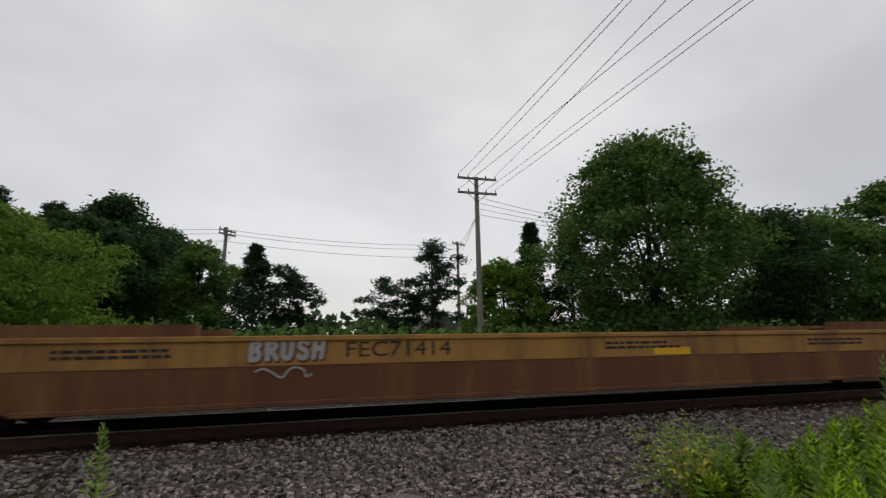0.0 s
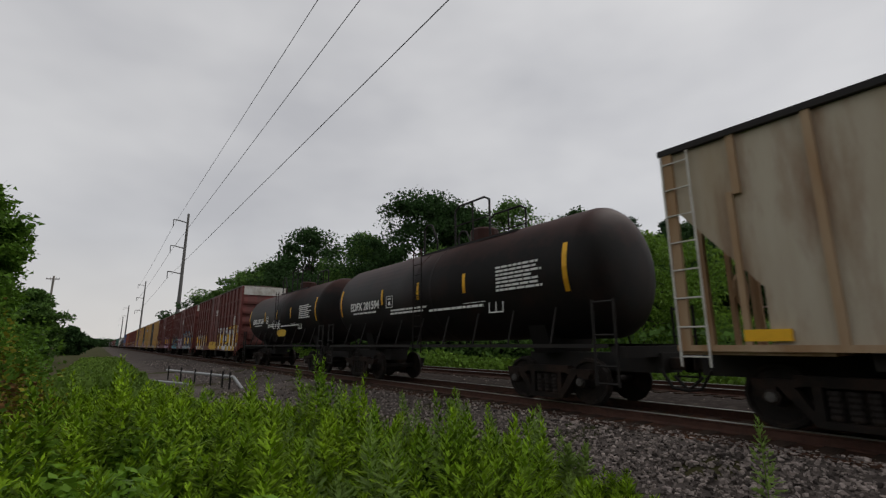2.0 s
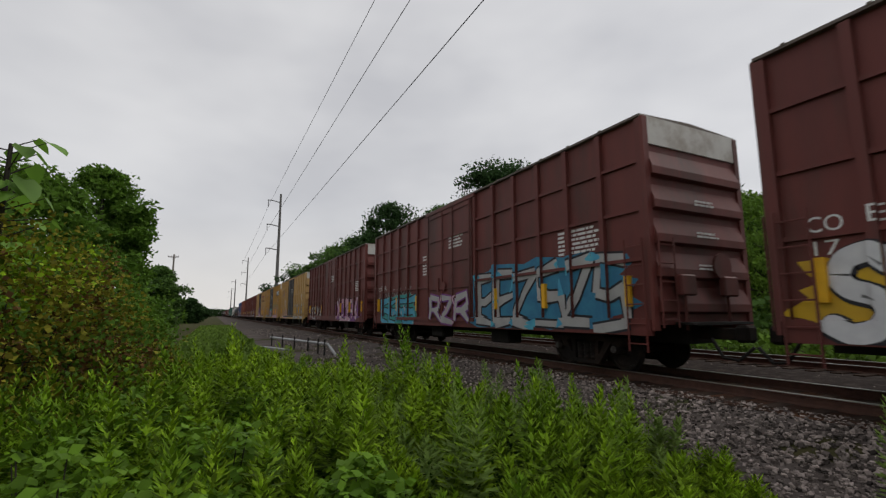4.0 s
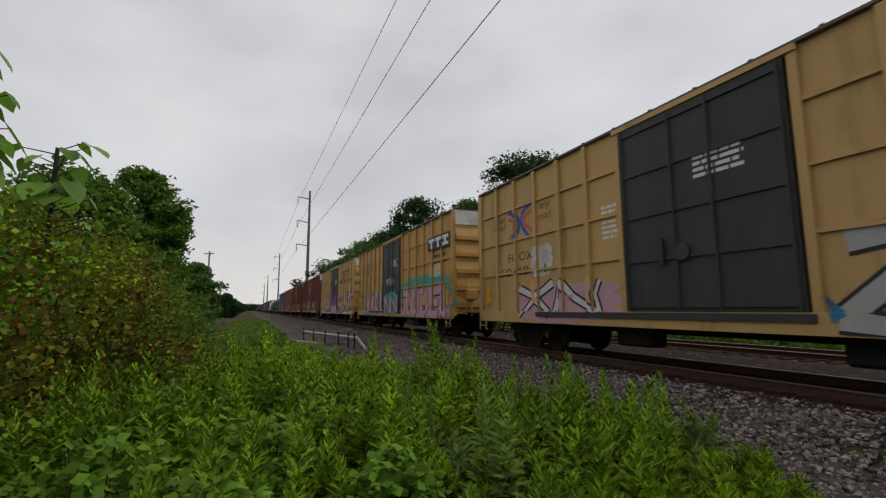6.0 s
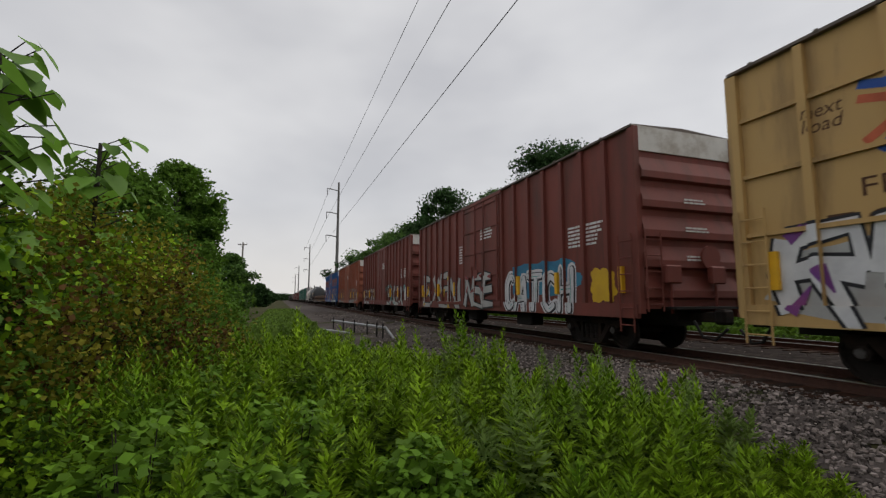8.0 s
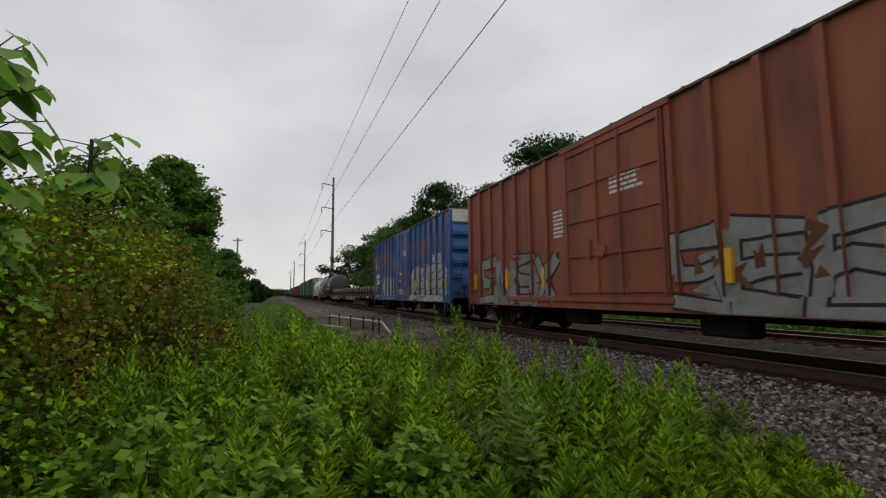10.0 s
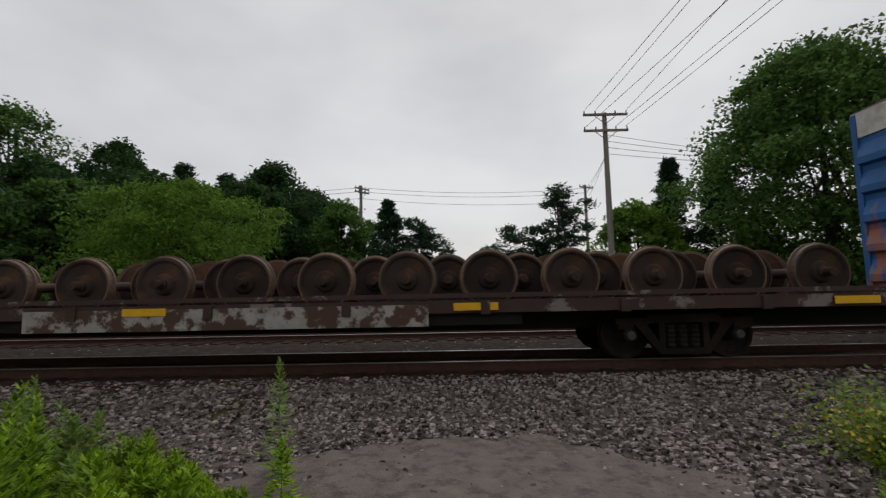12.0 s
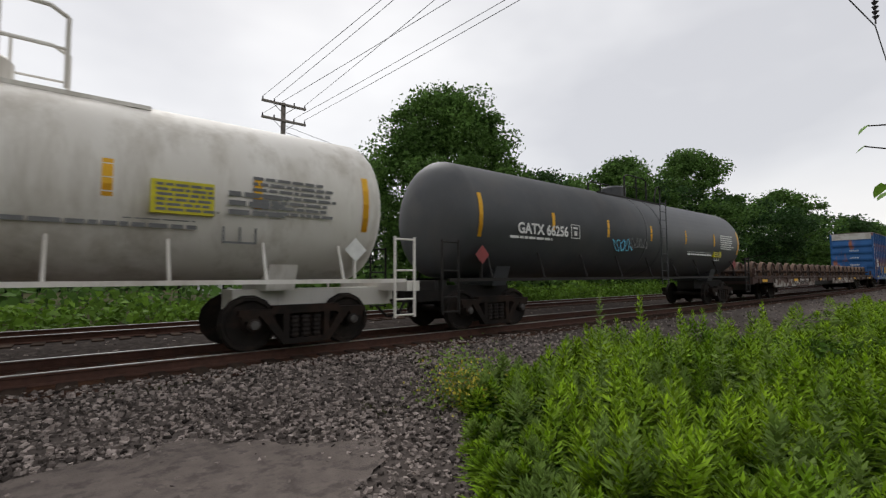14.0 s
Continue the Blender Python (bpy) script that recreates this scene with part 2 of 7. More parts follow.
M = dict(
    ballast=mat("ballast", (0.120, 0.101, 0.091), 0.95, (0.070, 0.059, 0.053), 9, 0.8, 40, dirt=(0.14, 0.12, 0.11), dscale=0.5, spec=0.03),
    stone=mat("ballast_stone", (0.280, 0.238, 0.216), 0.85, (0.140, 0.117, 0.106), 14, 0.4, 60, rand=0.85, island=True, spec=0.03),
    # real rust stain, taken darker for the shadow under the cars
    bed=mat("rusty_bed", (0.070, 0.037, 0.025), 0.95, (0.038, 0.024, 0.019), 5, 1.0, 30, dirt=(0.115, 0.056, 0.030), dlo=0.52, spec=0.03),
    dirt=mat("bare_dirt", (0.205, 0.172, 0.155), 0.95, (0.145, 0.122, 0.110), 5, 1.0, 45, dirt=(0.11, 0.094, 0.086), dscale=4.5, dlo=0.5, dhi=0.62, spec=0.03),
    # stone colour halved to hold the shadow that the cars throw
    bed2=mat("dark_stone_bed", (0.045, 0.036, 0.032), 0.95, (0.027, 0.023, 0.021), 7, 1.0, 30, dirt=(0.080, 0.066, 0.058), dscale=5, spec=0.03),
    soil=mat("green_soil", (0.045, 0.055, 0.022), 0.95, (0.07, 0.06, 0.03), 0.6, 0.6, 8, spec=0.03),
    rail=mat("rail_side", (0.060, 0.030, 0.022), 0.85, (0.095, 0.045, 0.032), 8, 0.2),
    railtop=mat("rail_head", (0.55, 0.54, 0.53), 0.35, (0.42, 0.40, 0.38), 20, metal=0.9),
    tie=mat("tie", (0.06, 0.042, 0.032), 0.95, (0.035, 0.026, 0.022), 6, 0.5, stretch=(1, 0.2, 1), rand=0.3, spec=0.03),
    truck=mat("truck_steel", (0.019, 0.015, 0.013), 0.85, (0.011, 0.010, 0.009), 5, 0.3, dirt=(0.042, 0.025, 0.018), spec=0.15),
    wheel=mat("wheel_steel", (0.020, 0.016, 0.014), 0.8, (0.013, 0.011, 0.010), 5, 0.2, dirt=(0.040, 0.028, 0.022), dscale=3, spec=0.2),
    tread=mat("wheel_tread", (0.40, 0.38, 0.36), 0.4, metal=0.8),
    rustwheel=mat("rusty_wheel", (0.048, 0.030, 0.024), 0.85, (0.030, 0.021, 0.018), 3, 0.3, dirt=(0.11, 0.05, 0.022), dscale=2.0, rand=0.45),
    black=mat("black_frame", (0.012, 0.0115, 0.0115), 0.7, (0.019, 0.015, 0.013), 4),
    maroon=mat("maroon_paint", (0.160, 0.040, 0.033), 0.6, (0.115, 0.032, 0.028), 1.5, 0.1, 30, stretch=V, dirt=(0.075, 0.036, 0.030), dscale=1.0),
    red=mat("faded_red_paint", (0.20, 0.050, 0.036), 0.65, (0.15, 0.042, 0.033), 1.5, 0.1, 30, stretch=V, dirt=(0.10, 0.04, 0.03)),
    orange=mat("orange_red_paint", (0.33, 0.10, 0.050), 0.65, (0.25, 0.078, 0.045), 1.5, 0.1, 30, stretch=V, dirt=(0.14, 0.055, 0.035)),
    yellow=mat("railcar_yellow", (0.50, 0.29, 0.075), 0.6, (0.42, 0.25, 0.075), 1.2, 0.1, 30, stretch=V, dirt=(0.30, 0.18, 0.07), dlo=0.55),
    tan=mat("railcar_tan", (0.52, 0.33, 0.12), 0.6, (0.45, 0.29, 0.12), 1.2, 0.1, 30, stretch=V, dirt=(0.30, 0.19, 0.08), dlo=0.55),
    blue=mat("faded_blue", (0.024, 0.120, 0.33), 0.6, (0.018, 0.085, 0.23), 1.2, 0.1, 30, stretch=(1, 1, 0.3), dirt=(0.30, 0.11, 0.06), dscale=1.5, dlo=0.515, dhi=0.61),
    doorblack=mat("black_door", (0.035, 0.035, 0.037), 0.6, (0.05, 0.05, 0.05), 2, stretch=V),
    hopper=mat("hopper_grey_tan", (0.47, 0.43, 0.35), 0.75, (0.35, 0.285, 0.20), 1.1, 0.1, 30, stretch=V, dirt=(0.20, 0.115, 0.065), dscale=1.3, dlo=0.52, dhi=0.75),
    hopperrib=mat("hopper_rusty_rib", (0.27, 0.155, 0.075), 0.8, (0.38, 0.28, 0.18), 3, stretch=V),
    white=mat("weathered_white", (0.62, 0.61, 0.57), 0.7, (0.50, 0.48, 0.44), 2, dirt=(0.38, 0.34, 0.29), dscale=2.0),
    letter=mat("white_lettering", (0.72, 0.72, 0.70), 0.7, (0.58, 0.58, 0.56), 8),
    dark=mat("dark_lettering", (0.035, 0.028, 0.025), 0.7),
    brownletter=mat("brown_lettering", (0.10, 0.045, 0.02), 0.7),
    wheelrim=mat("worn_rim", (0.15, 0.095, 0.065), 0.65, (0.085, 0.050, 0.034), 6, rand=0.4),
    refl=mat("yellow_reflector", (0.80, 0.44, 0.02), 0.5, (0.70, 0.38, 0.02), 6),
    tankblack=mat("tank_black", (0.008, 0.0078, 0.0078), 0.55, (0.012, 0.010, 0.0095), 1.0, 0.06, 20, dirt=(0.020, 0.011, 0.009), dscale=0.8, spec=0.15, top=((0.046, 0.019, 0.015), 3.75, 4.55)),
    cap=mat("bearing_cap", (0.13, 0.125, 0.12), 0.6, (0.06, 0.05, 0.045), 8, metal=0.4),
    tankgrey=mat("tank_grey", (0.062, 0.065, 0.070), 0.5, (0.046, 0.048, 0.052), 0.8, 0.05, 20, dirt=(0.075, 0.072, 0.07), dscale=0.6, spec=0.4),
    tankwhite=mat("tank_white", (0.74, 0.715, 0.67), 0.5, (0.62, 0.585, 0.53), 0.9, 0.05, 20, stretch=V, dirt=(0.40, 0.36, 0.30), dlo=0.5),
    wellyellow=mat("well_yellow_brown", (0.40, 0.215, 0.055), 0.75, (0.30, 0.155, 0.045), 1.2, 0.15, stretch=V, dirt=(0.15, 0.07, 0.04)),
    wellrust=mat("well_rust_brown", (0.155, 0.062, 0.028), 0.85, (0.11, 0.046, 0.024), 1.5, 0.15, stretch=V, dirt=(0.22, 0.11, 0.04)),
    wellbrown=mat("well_oxide", (0.125, 0.048, 0.036), 0.8, (0.088, 0.036, 0.029), 1.5, 0.15, stretch=V, dirt=(0.13, 0.07, 0.055)),
    flat=mat("flat_rust", (0.075, 0.042, 0.034), 0.85, (0.05, 0.032, 0.028), 2, 0.2, dirt=(0.20, 0.17, 0.15), dscale=1.5, dlo=0.58, dhi=0.62),
    flatwhite=mat("flat_peeled_white", (0.40, 0.38, 0.35), 0.8, (0.28, 0.25, 0.22), 4, dirt=(0.085, 0.048, 0.036), dscale=2.6, dlo=0.46, dhi=0.52),
    greyletter=mat("grey_lettering", (0.17, 0.17, 0.17), 0.7),
    green=mat("hopper_green", (0.05, 0.16, 0.12), 0.7), 
    gw=mat("grey_car", (0.30, 0.30, 0.29), 0.7, dirt=(0.18, 0.15, 0.13)),
    g_white=mat("spray_white", (0.66, 0.66, 0.67), 0.6, (0.52, 0.52, 0.54), 3), g_black=mat("spray_black", (0.025, 0.025, 0.03), 0.6),
    g_yellow=mat("spray_yellow", (0.66, 0.42, 0.02), 0.6, (0.5, 0.3, 0.03), 2), g_teal=mat("spray_teal", (0.04, 0.36, 0.31), 0.6, (0.04, 0.26, 0.26), 2),
    g_pink=mat("spray_pink", (0.55, 0.32, 0.40), 0.6, (0.46, 0.28, 0.36), 2), g_blue=mat("spray_blue", (0.05, 0.24, 0.36), 0.6, (0.03, 0.14, 0.26), 2),
    g_silver=mat("spray_silver", (0.42, 0.42, 0.41), 0.5, (0.32, 0.31, 0.30), 2), g_purple=mat("spray_purple", (0.14, 0.05, 0.24), 0.6, (0.24, 0.06, 0.20), 1.5),
    g_cyan=mat("spray_cyan", (0.10, 0.45, 0.55), 0.6, (0.06, 0.28, 0.48), 3), g_red=mat("spray_red", (0.30, 0.06, 0.06), 0.6, (0.20, 0.05, 0.05), 2),
    pole=mat("pole_wood", (0.27, 0.245, 0.22), 0.9, (0.17, 0.150, 0.132), 6, 0.4, 30, stretch=(1, 1, 0.1)),
    steelpole=mat("steel_pole", (0.16, 0.155, 0.15), 0.75, (0.12, 0.115, 0.11), 2),
    wire=mat("wire", (0.05, 0.05, 0.055), 0.6), insulator=mat("insulator", (0.06, 0.055, 0.06), 0.4),
    galv=mat("galvanised_pipe", (0.45, 0.46, 0.47), 0.5, (0.36, 0.36, 0.36), 6, metal=0.4),
    bark=mat("bark", (0.05, 0.042, 0.034), 0.95, (0.03, 0.026, 0.022), 6, 0.6, 20, stretch=(1, 1, 0.2)),
    leaf_dark=mat("leaf_dark", (0.046, 0.094, 0.028), 0.65, (0.032, 0.068, 0.022), 0.35, rand=0.5, island=True, trans=0.38, coord="Object", spec=0.10),
    leaf_mid=mat("leaf_mid", (0.100, 0.185, 0.040), 0.65, (0.068, 0.132, 0.032), 0.4, rand=0.5, island=True, trans=0.4, spec=0.10),
    leaf_light=mat("leaf_light", (0.140, 0.245, 0.030), 0.65, (0.098, 0.180, 0.026), 0.4, rand=0.4, island=True, trans=0.3, spec=0.10),
    needle=mat("needles", (0.030, 0.064, 0.028), 0.7, (0.022, 0.048, 0.023), 0.5, rand=0.45, island=True, trans=0.15, spec=0.10),
    weed=mat("weed_leaf", (0.262, 0.396, 0.017), 0.6, (0.088, 0.180, 0.010), 1.1, rand=0.7, island=True, trans=0.22, spec=0.10),
    # darker copy of the weed leaf, with the shade between stems in its colour
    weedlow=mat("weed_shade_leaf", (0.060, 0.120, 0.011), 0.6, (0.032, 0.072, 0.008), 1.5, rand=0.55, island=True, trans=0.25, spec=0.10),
    bramble=mat("bramble_leaf", (0.150, 0.270, 0.024), 0.5, (0.075, 0.165, 0.014), 1.6, rand=0.4, island=True, trans=0.3, dirt=(0.36, 0.30, 0.06), dscale=1.6, dlo=0.66, dhi=0.72, spec=0.10),
    grass=mat("grass", (0.17, 0.26, 0.045), 0.6, (0.12, 0.20, 0.035), 0.3, rand=0.4, island=True, trans=0.4, spec=0.10),
    bushleaf=mat("bush_leaf", (0.125, 0.235, 0.028), 0.6, (0.068, 0.138, 0.020), 0.8, rand=0.45, island=True, trans=0.4, spec=0.10),
    weedpale=mat("weed_pale", (0.22, 0.31, 0.07), 0.6, (0.15, 0.24, 0.05), 0.8, rand=0.35, island=True, trans=0.3, spec=0.10),
    russet=mat("russet_leaf", (0.150, 0.075, 0.024), 0.7, (0.085, 0.052, 0.018), 0.8, rand=0.5, island=True, trans=0.3, spec=0.10),
    brownleaf=mat("brown_leaf", (0.265, 0.230, 0.024), 0.7, (0.135, 0.150, 0.020), 0.8, rand=0.5, island=True, trans=0.3, spec=0.10),
    bigleaf=mat("big_leaf", (0.20, 0.37, 0.045), 0.5, (0.13, 0.27, 0.034), 1.0, rand=0.35, island=True, trans=0.35),
    labelyellow=mat("label_yellow", (0.62, 0.55, 0.03), 0.6),
    emblemred=mat("emblem_orange_red", (0.55, 0.13, 0.06), 0.6), emblemblue=mat("emblem_blue", (0.025, 0.085, 0.36), 0.6, (0.04, 0.11, 0.38), 4),
    flower=mat("yellow_flower", (0.55, 0.46, 0.05), 0.7, rand=0.3, island=True),
    house=mat("house_white", (0.55, 0.55, 0.55), 0.8), roof=mat("house_roof", (0.10, 0.095, 0.09), 0.9),
)


# ---- mesh helpers ----
def part(name, bm, material, parent=None, label="", smooth=False):
    me = bpy.data.meshes.new(name)
    bm.to_mesh(me)
    bm.free()
    return mesh_part(name, me, material, parent, label, smooth)


def mesh_part(name, me, material, parent=None, label="", smooth=False):
    if not me.materials:
        for m_ in (material if isinstance(material, (list, tuple)) else [material]):
            me.materials.append(M[m_] if isinstance(m_, str) else m_)
    if smooth:
        me.shade_smooth()
    ob = new(name, me)
    if parent is not None:
        ob.parent = parent
    if label:
        ob["label"] = label
    return ob


def box(bm, x0, x1, y0, y1, z0, z1, bev=0.0):
    vs = [bm.verts.new(p) for p in ((x0, y0, z0), (x1, y0, z0), (x1, y1, z0), (x0, y1, z0), (x0, y0, z1), (x1, y0, z1), (x1, y1, z1), (x0, y1, z1))]
    fs = [bm.faces.new([vs[i] for i in q]) for q in ((3, 2, 1, 0), (4, 5, 6, 7), (0, 1, 5, 4), (1, 2, 6, 5), (2, 3, 7, 6), (3, 0, 4, 7))]
    if bev:
        es = {e for f_ in fs for e in f_.edges}
        bmesh.ops.bevel(bm, geom=list(es), offset=bev, segments=1, affect="EDGES")
    return vs


def boxm(*a, bev=0.0):
    bm = bmesh.new()
    box(bm, *a, bev=bev)
    return bm


def tube(bm, p0, p1, r0, r1=None, n=8, caps=True):
    p0, p1, r1 = Vector(p0), Vector(p1), r0 if r1 is None else r1
    q = (p1 - p0).to_track_quat("Z", "Y")
    rings = [[bm.verts.new(p + q @ Vector((r * math.cos(2 * math.pi * i / n), r * math.sin(2 * math.pi * i / n), 0))) for i in range(n)] for p, r in ((p0, r0), (p1, r1))]
    for i in range(n):
        bm.faces.new((rings[0][i], rings[0][(i + 1) % n], rings[1][(i + 1) % n], rings[1][i]))
    if caps:
        bm.faces.new(rings[0][::-1]), bm.faces.new(rings[1])


def pipe(pts, r, n=6):
    bm = bmesh.new()
    for a, b in zip(pts, pts[1:]):
        tube(bm, a, b, r, n=n)
    return bm


def lathe(bm, profile, axis_x=True, n=20, at=(0, 0, 0)):
    """Turns (along, radius) pairs about the local x axis, or about y."""
    rings = []
    for a, r in profile:
        ring = []
        for i in range(n):
            u, v = max(r, 1e-4) * math.cos(2 * math.pi * i / n), max(r, 1e-4) * math.sin(2 * math.pi * i / n)
            ring.append(bm.verts.new((at[0] + a, at[1] + u, at[2] + v) if axis_x else (at[0] + u, at[1] + a, at[2] + v)))
        rings.append(ring)
    for a, b in zip(rings, rings[1:]):
        for i in range(n):
            bm.faces.new((a[i], a[(i + 1) % n], b[(i + 1) % n], b[i]))
    bm.faces.new(rings[0][::-1]), bm.faces.new(rings[-1])
    bmesh.ops.recalc_face_normals(bm, faces=bm.faces)


def text_mesh(body, size, off=0.0, depth=0.003, shear=0.0, space=1.0):
    cu = bpy.data.curves.new("text", "FONT")
    cu.body, cu.size, cu.offset, cu.extrude, cu.shear, cu.space_character = body, size, off, depth, shear, space
    cu.resolution_u = 3
    ob = bpy.data.objects.new("text", cu)
    me = bpy.data.meshes.new_from_object(ob)
    bpy.data.objects.remove(ob)
    return me


def side_text(name, body, size, material, parent, x, y, z, off=0.0, width=None, height=None, shear=0.0, space=1.0, end=0, lift=0.0, warp=0.0):
    """Lettering on the side that faces -y (end=0), the +x end (1) or the -x end (-1); x, z: its lower left corner as seen."""
    me = text_mesh(body, size, off, 0.003, shear, space)
    n = len(me.vertices)
    if not n:
        return None
    co = np.empty(n * 3, np.float32)
    me.vertices.foreach_get("co", co)
    co = co.reshape(-1, 3)
    lo, hi = co.min(0), co.max(0)
    sx = width / (hi[0] - lo[0]) if width else 1.0
    sz = height / (hi[1] - lo[1]) if height else sx if width else 1.0
    u, w, d = (co[:, 0] - lo[0]) * sx, (co[:, 1] - lo[1]) * sz, co[:, 2] + lift
    if warp:
        tall = w.max()
        ph = np.array([noise.noise((q * 1.1, 3.3 + x, 0.7)) for q in u])
        pv = np.array([noise.noise((q * 1.3 + 9, r_ * 2.0, x)) for q, r_ in zip(u, w)])
        u, w = u + warp * tall * pv * 1.5 + 0.12 * (w - tall / 2), w * (1 + warp * 1.6 * ph) + warp * tall * 0.6 * pv
    if end == 0:
        out = np.stack([x + u, y - d, z + w], 1)
    elif end == 1:
        out = np.stack([x + d, y + u, z + w], 1)
    else:
        out = np.stack([x - d, y - u, z + w], 1)
    me.vertices.foreach_set("co", out.astype(np.float32).ravel())
    me.update()
    return mesh_part(name, me, material, parent)


def bars(parent, x, y, z, w, h, rows, material="letter", name="lettering", rnd=random.Random(3), end=0):
    """Lines of writing too small to read, as short bars."""
    bm = bmesh.new()
    step = h / rows
    for r in range(rows):
        u, stop = 0.0, w * (1 - 0.25 * rnd.random())
        while u < stop:
            k = step * (0.8 + 2.2 * rnd.random())
            k = min(k, stop - u + 0.01)
            z0 = z + h - (r + 1) * step + step * 0.25
            if end == 0:
                box(bm, x + u, x + u + k, y - 0.005, y, z0, z0 + step * 0.55)
            else:
                box(bm, min(x, x + end * 0.005), max(x, x + end * 0.005), y + u, y + u + k, z0, z0 + step * 0.55)
            u += k + step * 0.35
    return part(name, bm, material, parent)

# ---- ground, ballast, rails ----
TRACK, TRACK2, HALF = 8.73, 14.3, 1.51
RNG = random.Random(7)


def ground_z(x, y):
    """Height of the earth and the ballast across the line."""
    prof = ((-400, -0.6), (-3, -0.55), (3.6, -0.50), (5.0, -0.46), (6.0, -0.36), (7.0, -0.20), (10.6, -0.19), (11.3, -0.36), (12.3, -0.22), (16.2, -0.22), (17.2, -0.45), (19, -0.5), (400, -0.5))
    for (a, za), (b, zb) in zip(prof, prof[1:]):
        if a <= y <= b:
            return za + (zb - za) * (y - a) / (b - a)
    return -0.55


def sheet(name, xs, ys, material, label, lift=0.0, rough=0.0, kind="structure"):
    bm = bmesh.new()
    grid = [[bm.verts.new((x, y, ground_z(x, y) + lift + rough * noise.noise((x * 0.9, y * 0.9, 0.3)))) for y in ys] for x in xs]
    for a, b in zip(grid, grid[1:]):
        for i in range(len(ys) - 1):
            bm.faces.new((a[i], b[i], b[i + 1], a[i + 1]))
    return tagged(part(name, bm, material, smooth=True), label, "ground", kind=kind)


XS = [-4000, -1500, -700, -350, -200, -120, -80] + list(range(-60, 61, 2)) + [80, 120, 200, 350, 700, 1500, 4000]
sheet("ground", XS, [-4000, -1000, -300, -100, -40, -20, -12, -8, -6, -4, -3, -2, -1, 0, 1, 2, 3, 3.6, 4.2, 5, 6, 7, 8.8, 10.6, 11.3, 12.3, 14.3, 16.2, 17.2, 19, 22, 30, 60, 150, 400, 1200, 4000], "soil", "weedy dark green earth beside the railway")
XB = [-700, -400, -200, -120, -80] + [k * 0.5 for k in range(-120, 121)] + [80, 120, 200, 400, 700]
sheet("ballast_bed", XB, [1.9, 2.6, 3.4, 3.8, 4.2, 4.6, 5, 5.5, 6, 6.5, 7, 7.2, 8, 8.8, 9.6, 10.4, 10.8, 11.3, 11.8, 12.3, 13, 14.3, 15.6, 16.2, 16.8], "ballast", "grey crushed stone ballast under two tracks", 0.012, 0.03)
sheet("rusty_track_bed", [-700, -300, -100] + list(range(-60, 61, 2)) + [100, 300, 700], [7.05, 7.3, 7.6, 8.0, 8.8, 9.6, 10.2], "bed", "rust-brown stained stone bed along the rails", 0.03, 0.02)
# dark sheet over the ballast, the train's shade put into its colour
sheet("dark_track_bed", [-700, -300, -100] + list(range(-60, 61, 2)) + [100, 300, 700], [10.9, 11.3, 11.8, 12.3, 12.9, 13.6, 14.3, 15.0, 15.7, 16.1], "bed2", "stone bed under the second track, coloured dark for the train's shade", 0.035, 0.02)
# a worn patch of bare dirt in the ballast
bm = bmesh.new()
ring = []
for i in range(72):
    a = 2 * math.pi * i / 72
    r = 1 + 0.30 * noise.noise((math.cos(a) * 1.7, math.sin(a) * 1.7, 4.0)) + 0.16 * noise.noise((math.cos(a) * 6, math.sin(a) * 6, 2.0))
    ring.append(bm.verts.new((0.0 + 2.1 * r * math.cos(a), 4.0 + 1.25 * r * math.sin(a), 0)))
for v in ring:
    v.co.z = ground_z(v.co.x, v.co.y) + 0.045
bm.faces.new(ring)
bmesh.ops.triangulate(bm, faces=bm.faces)
tagged(part("dirt_patch", bm, "dirt"), "bare pinkish-grey dirt patch worn into the gravel", "ground", kind="structure")


def rail_line(y):
    ob = new("rail", None)
    ob.location = (0, y, 0)
    prof_b = ((-0.075, -0.172), (0.075, -0.172), (0.075, -0.155), (0.014, -0.13), (0.014, -0.045), (0.036, -0.035), (0.036, -0.012), (-0.036, -0.012), (-0.036, -0.035), (-0.014, -0.045), (-0.014, -0.13), (-0.075, -0.155))
    bm = bmesh.new()
    a, b = ([bm.verts.new((x, u, w)) for u, w in prof_b] for x in (-700, 700))
    for i in range(len(prof_b)):
        bm.faces.new((a[i], b[i], b[(i + 1) % 12], a[(i + 1) % 12]))
    part("rail_web", bm, "rail", ob)
    part("rail_head", boxm(-700, 700, -0.034, 0.034, -0.0118, 0.0, bev=0.003), "railtop", ob, "polished steel running surface")
    return tagged(ob, "rusty steel rail with a polished head on wooden ties", "rail", "railway rails", "structure")


for yy in (TRACK - 0.7175, TRACK + 0.7175, TRACK2 - 0.7175, TRACK2 + 0.7175):
    rail_line(yy)


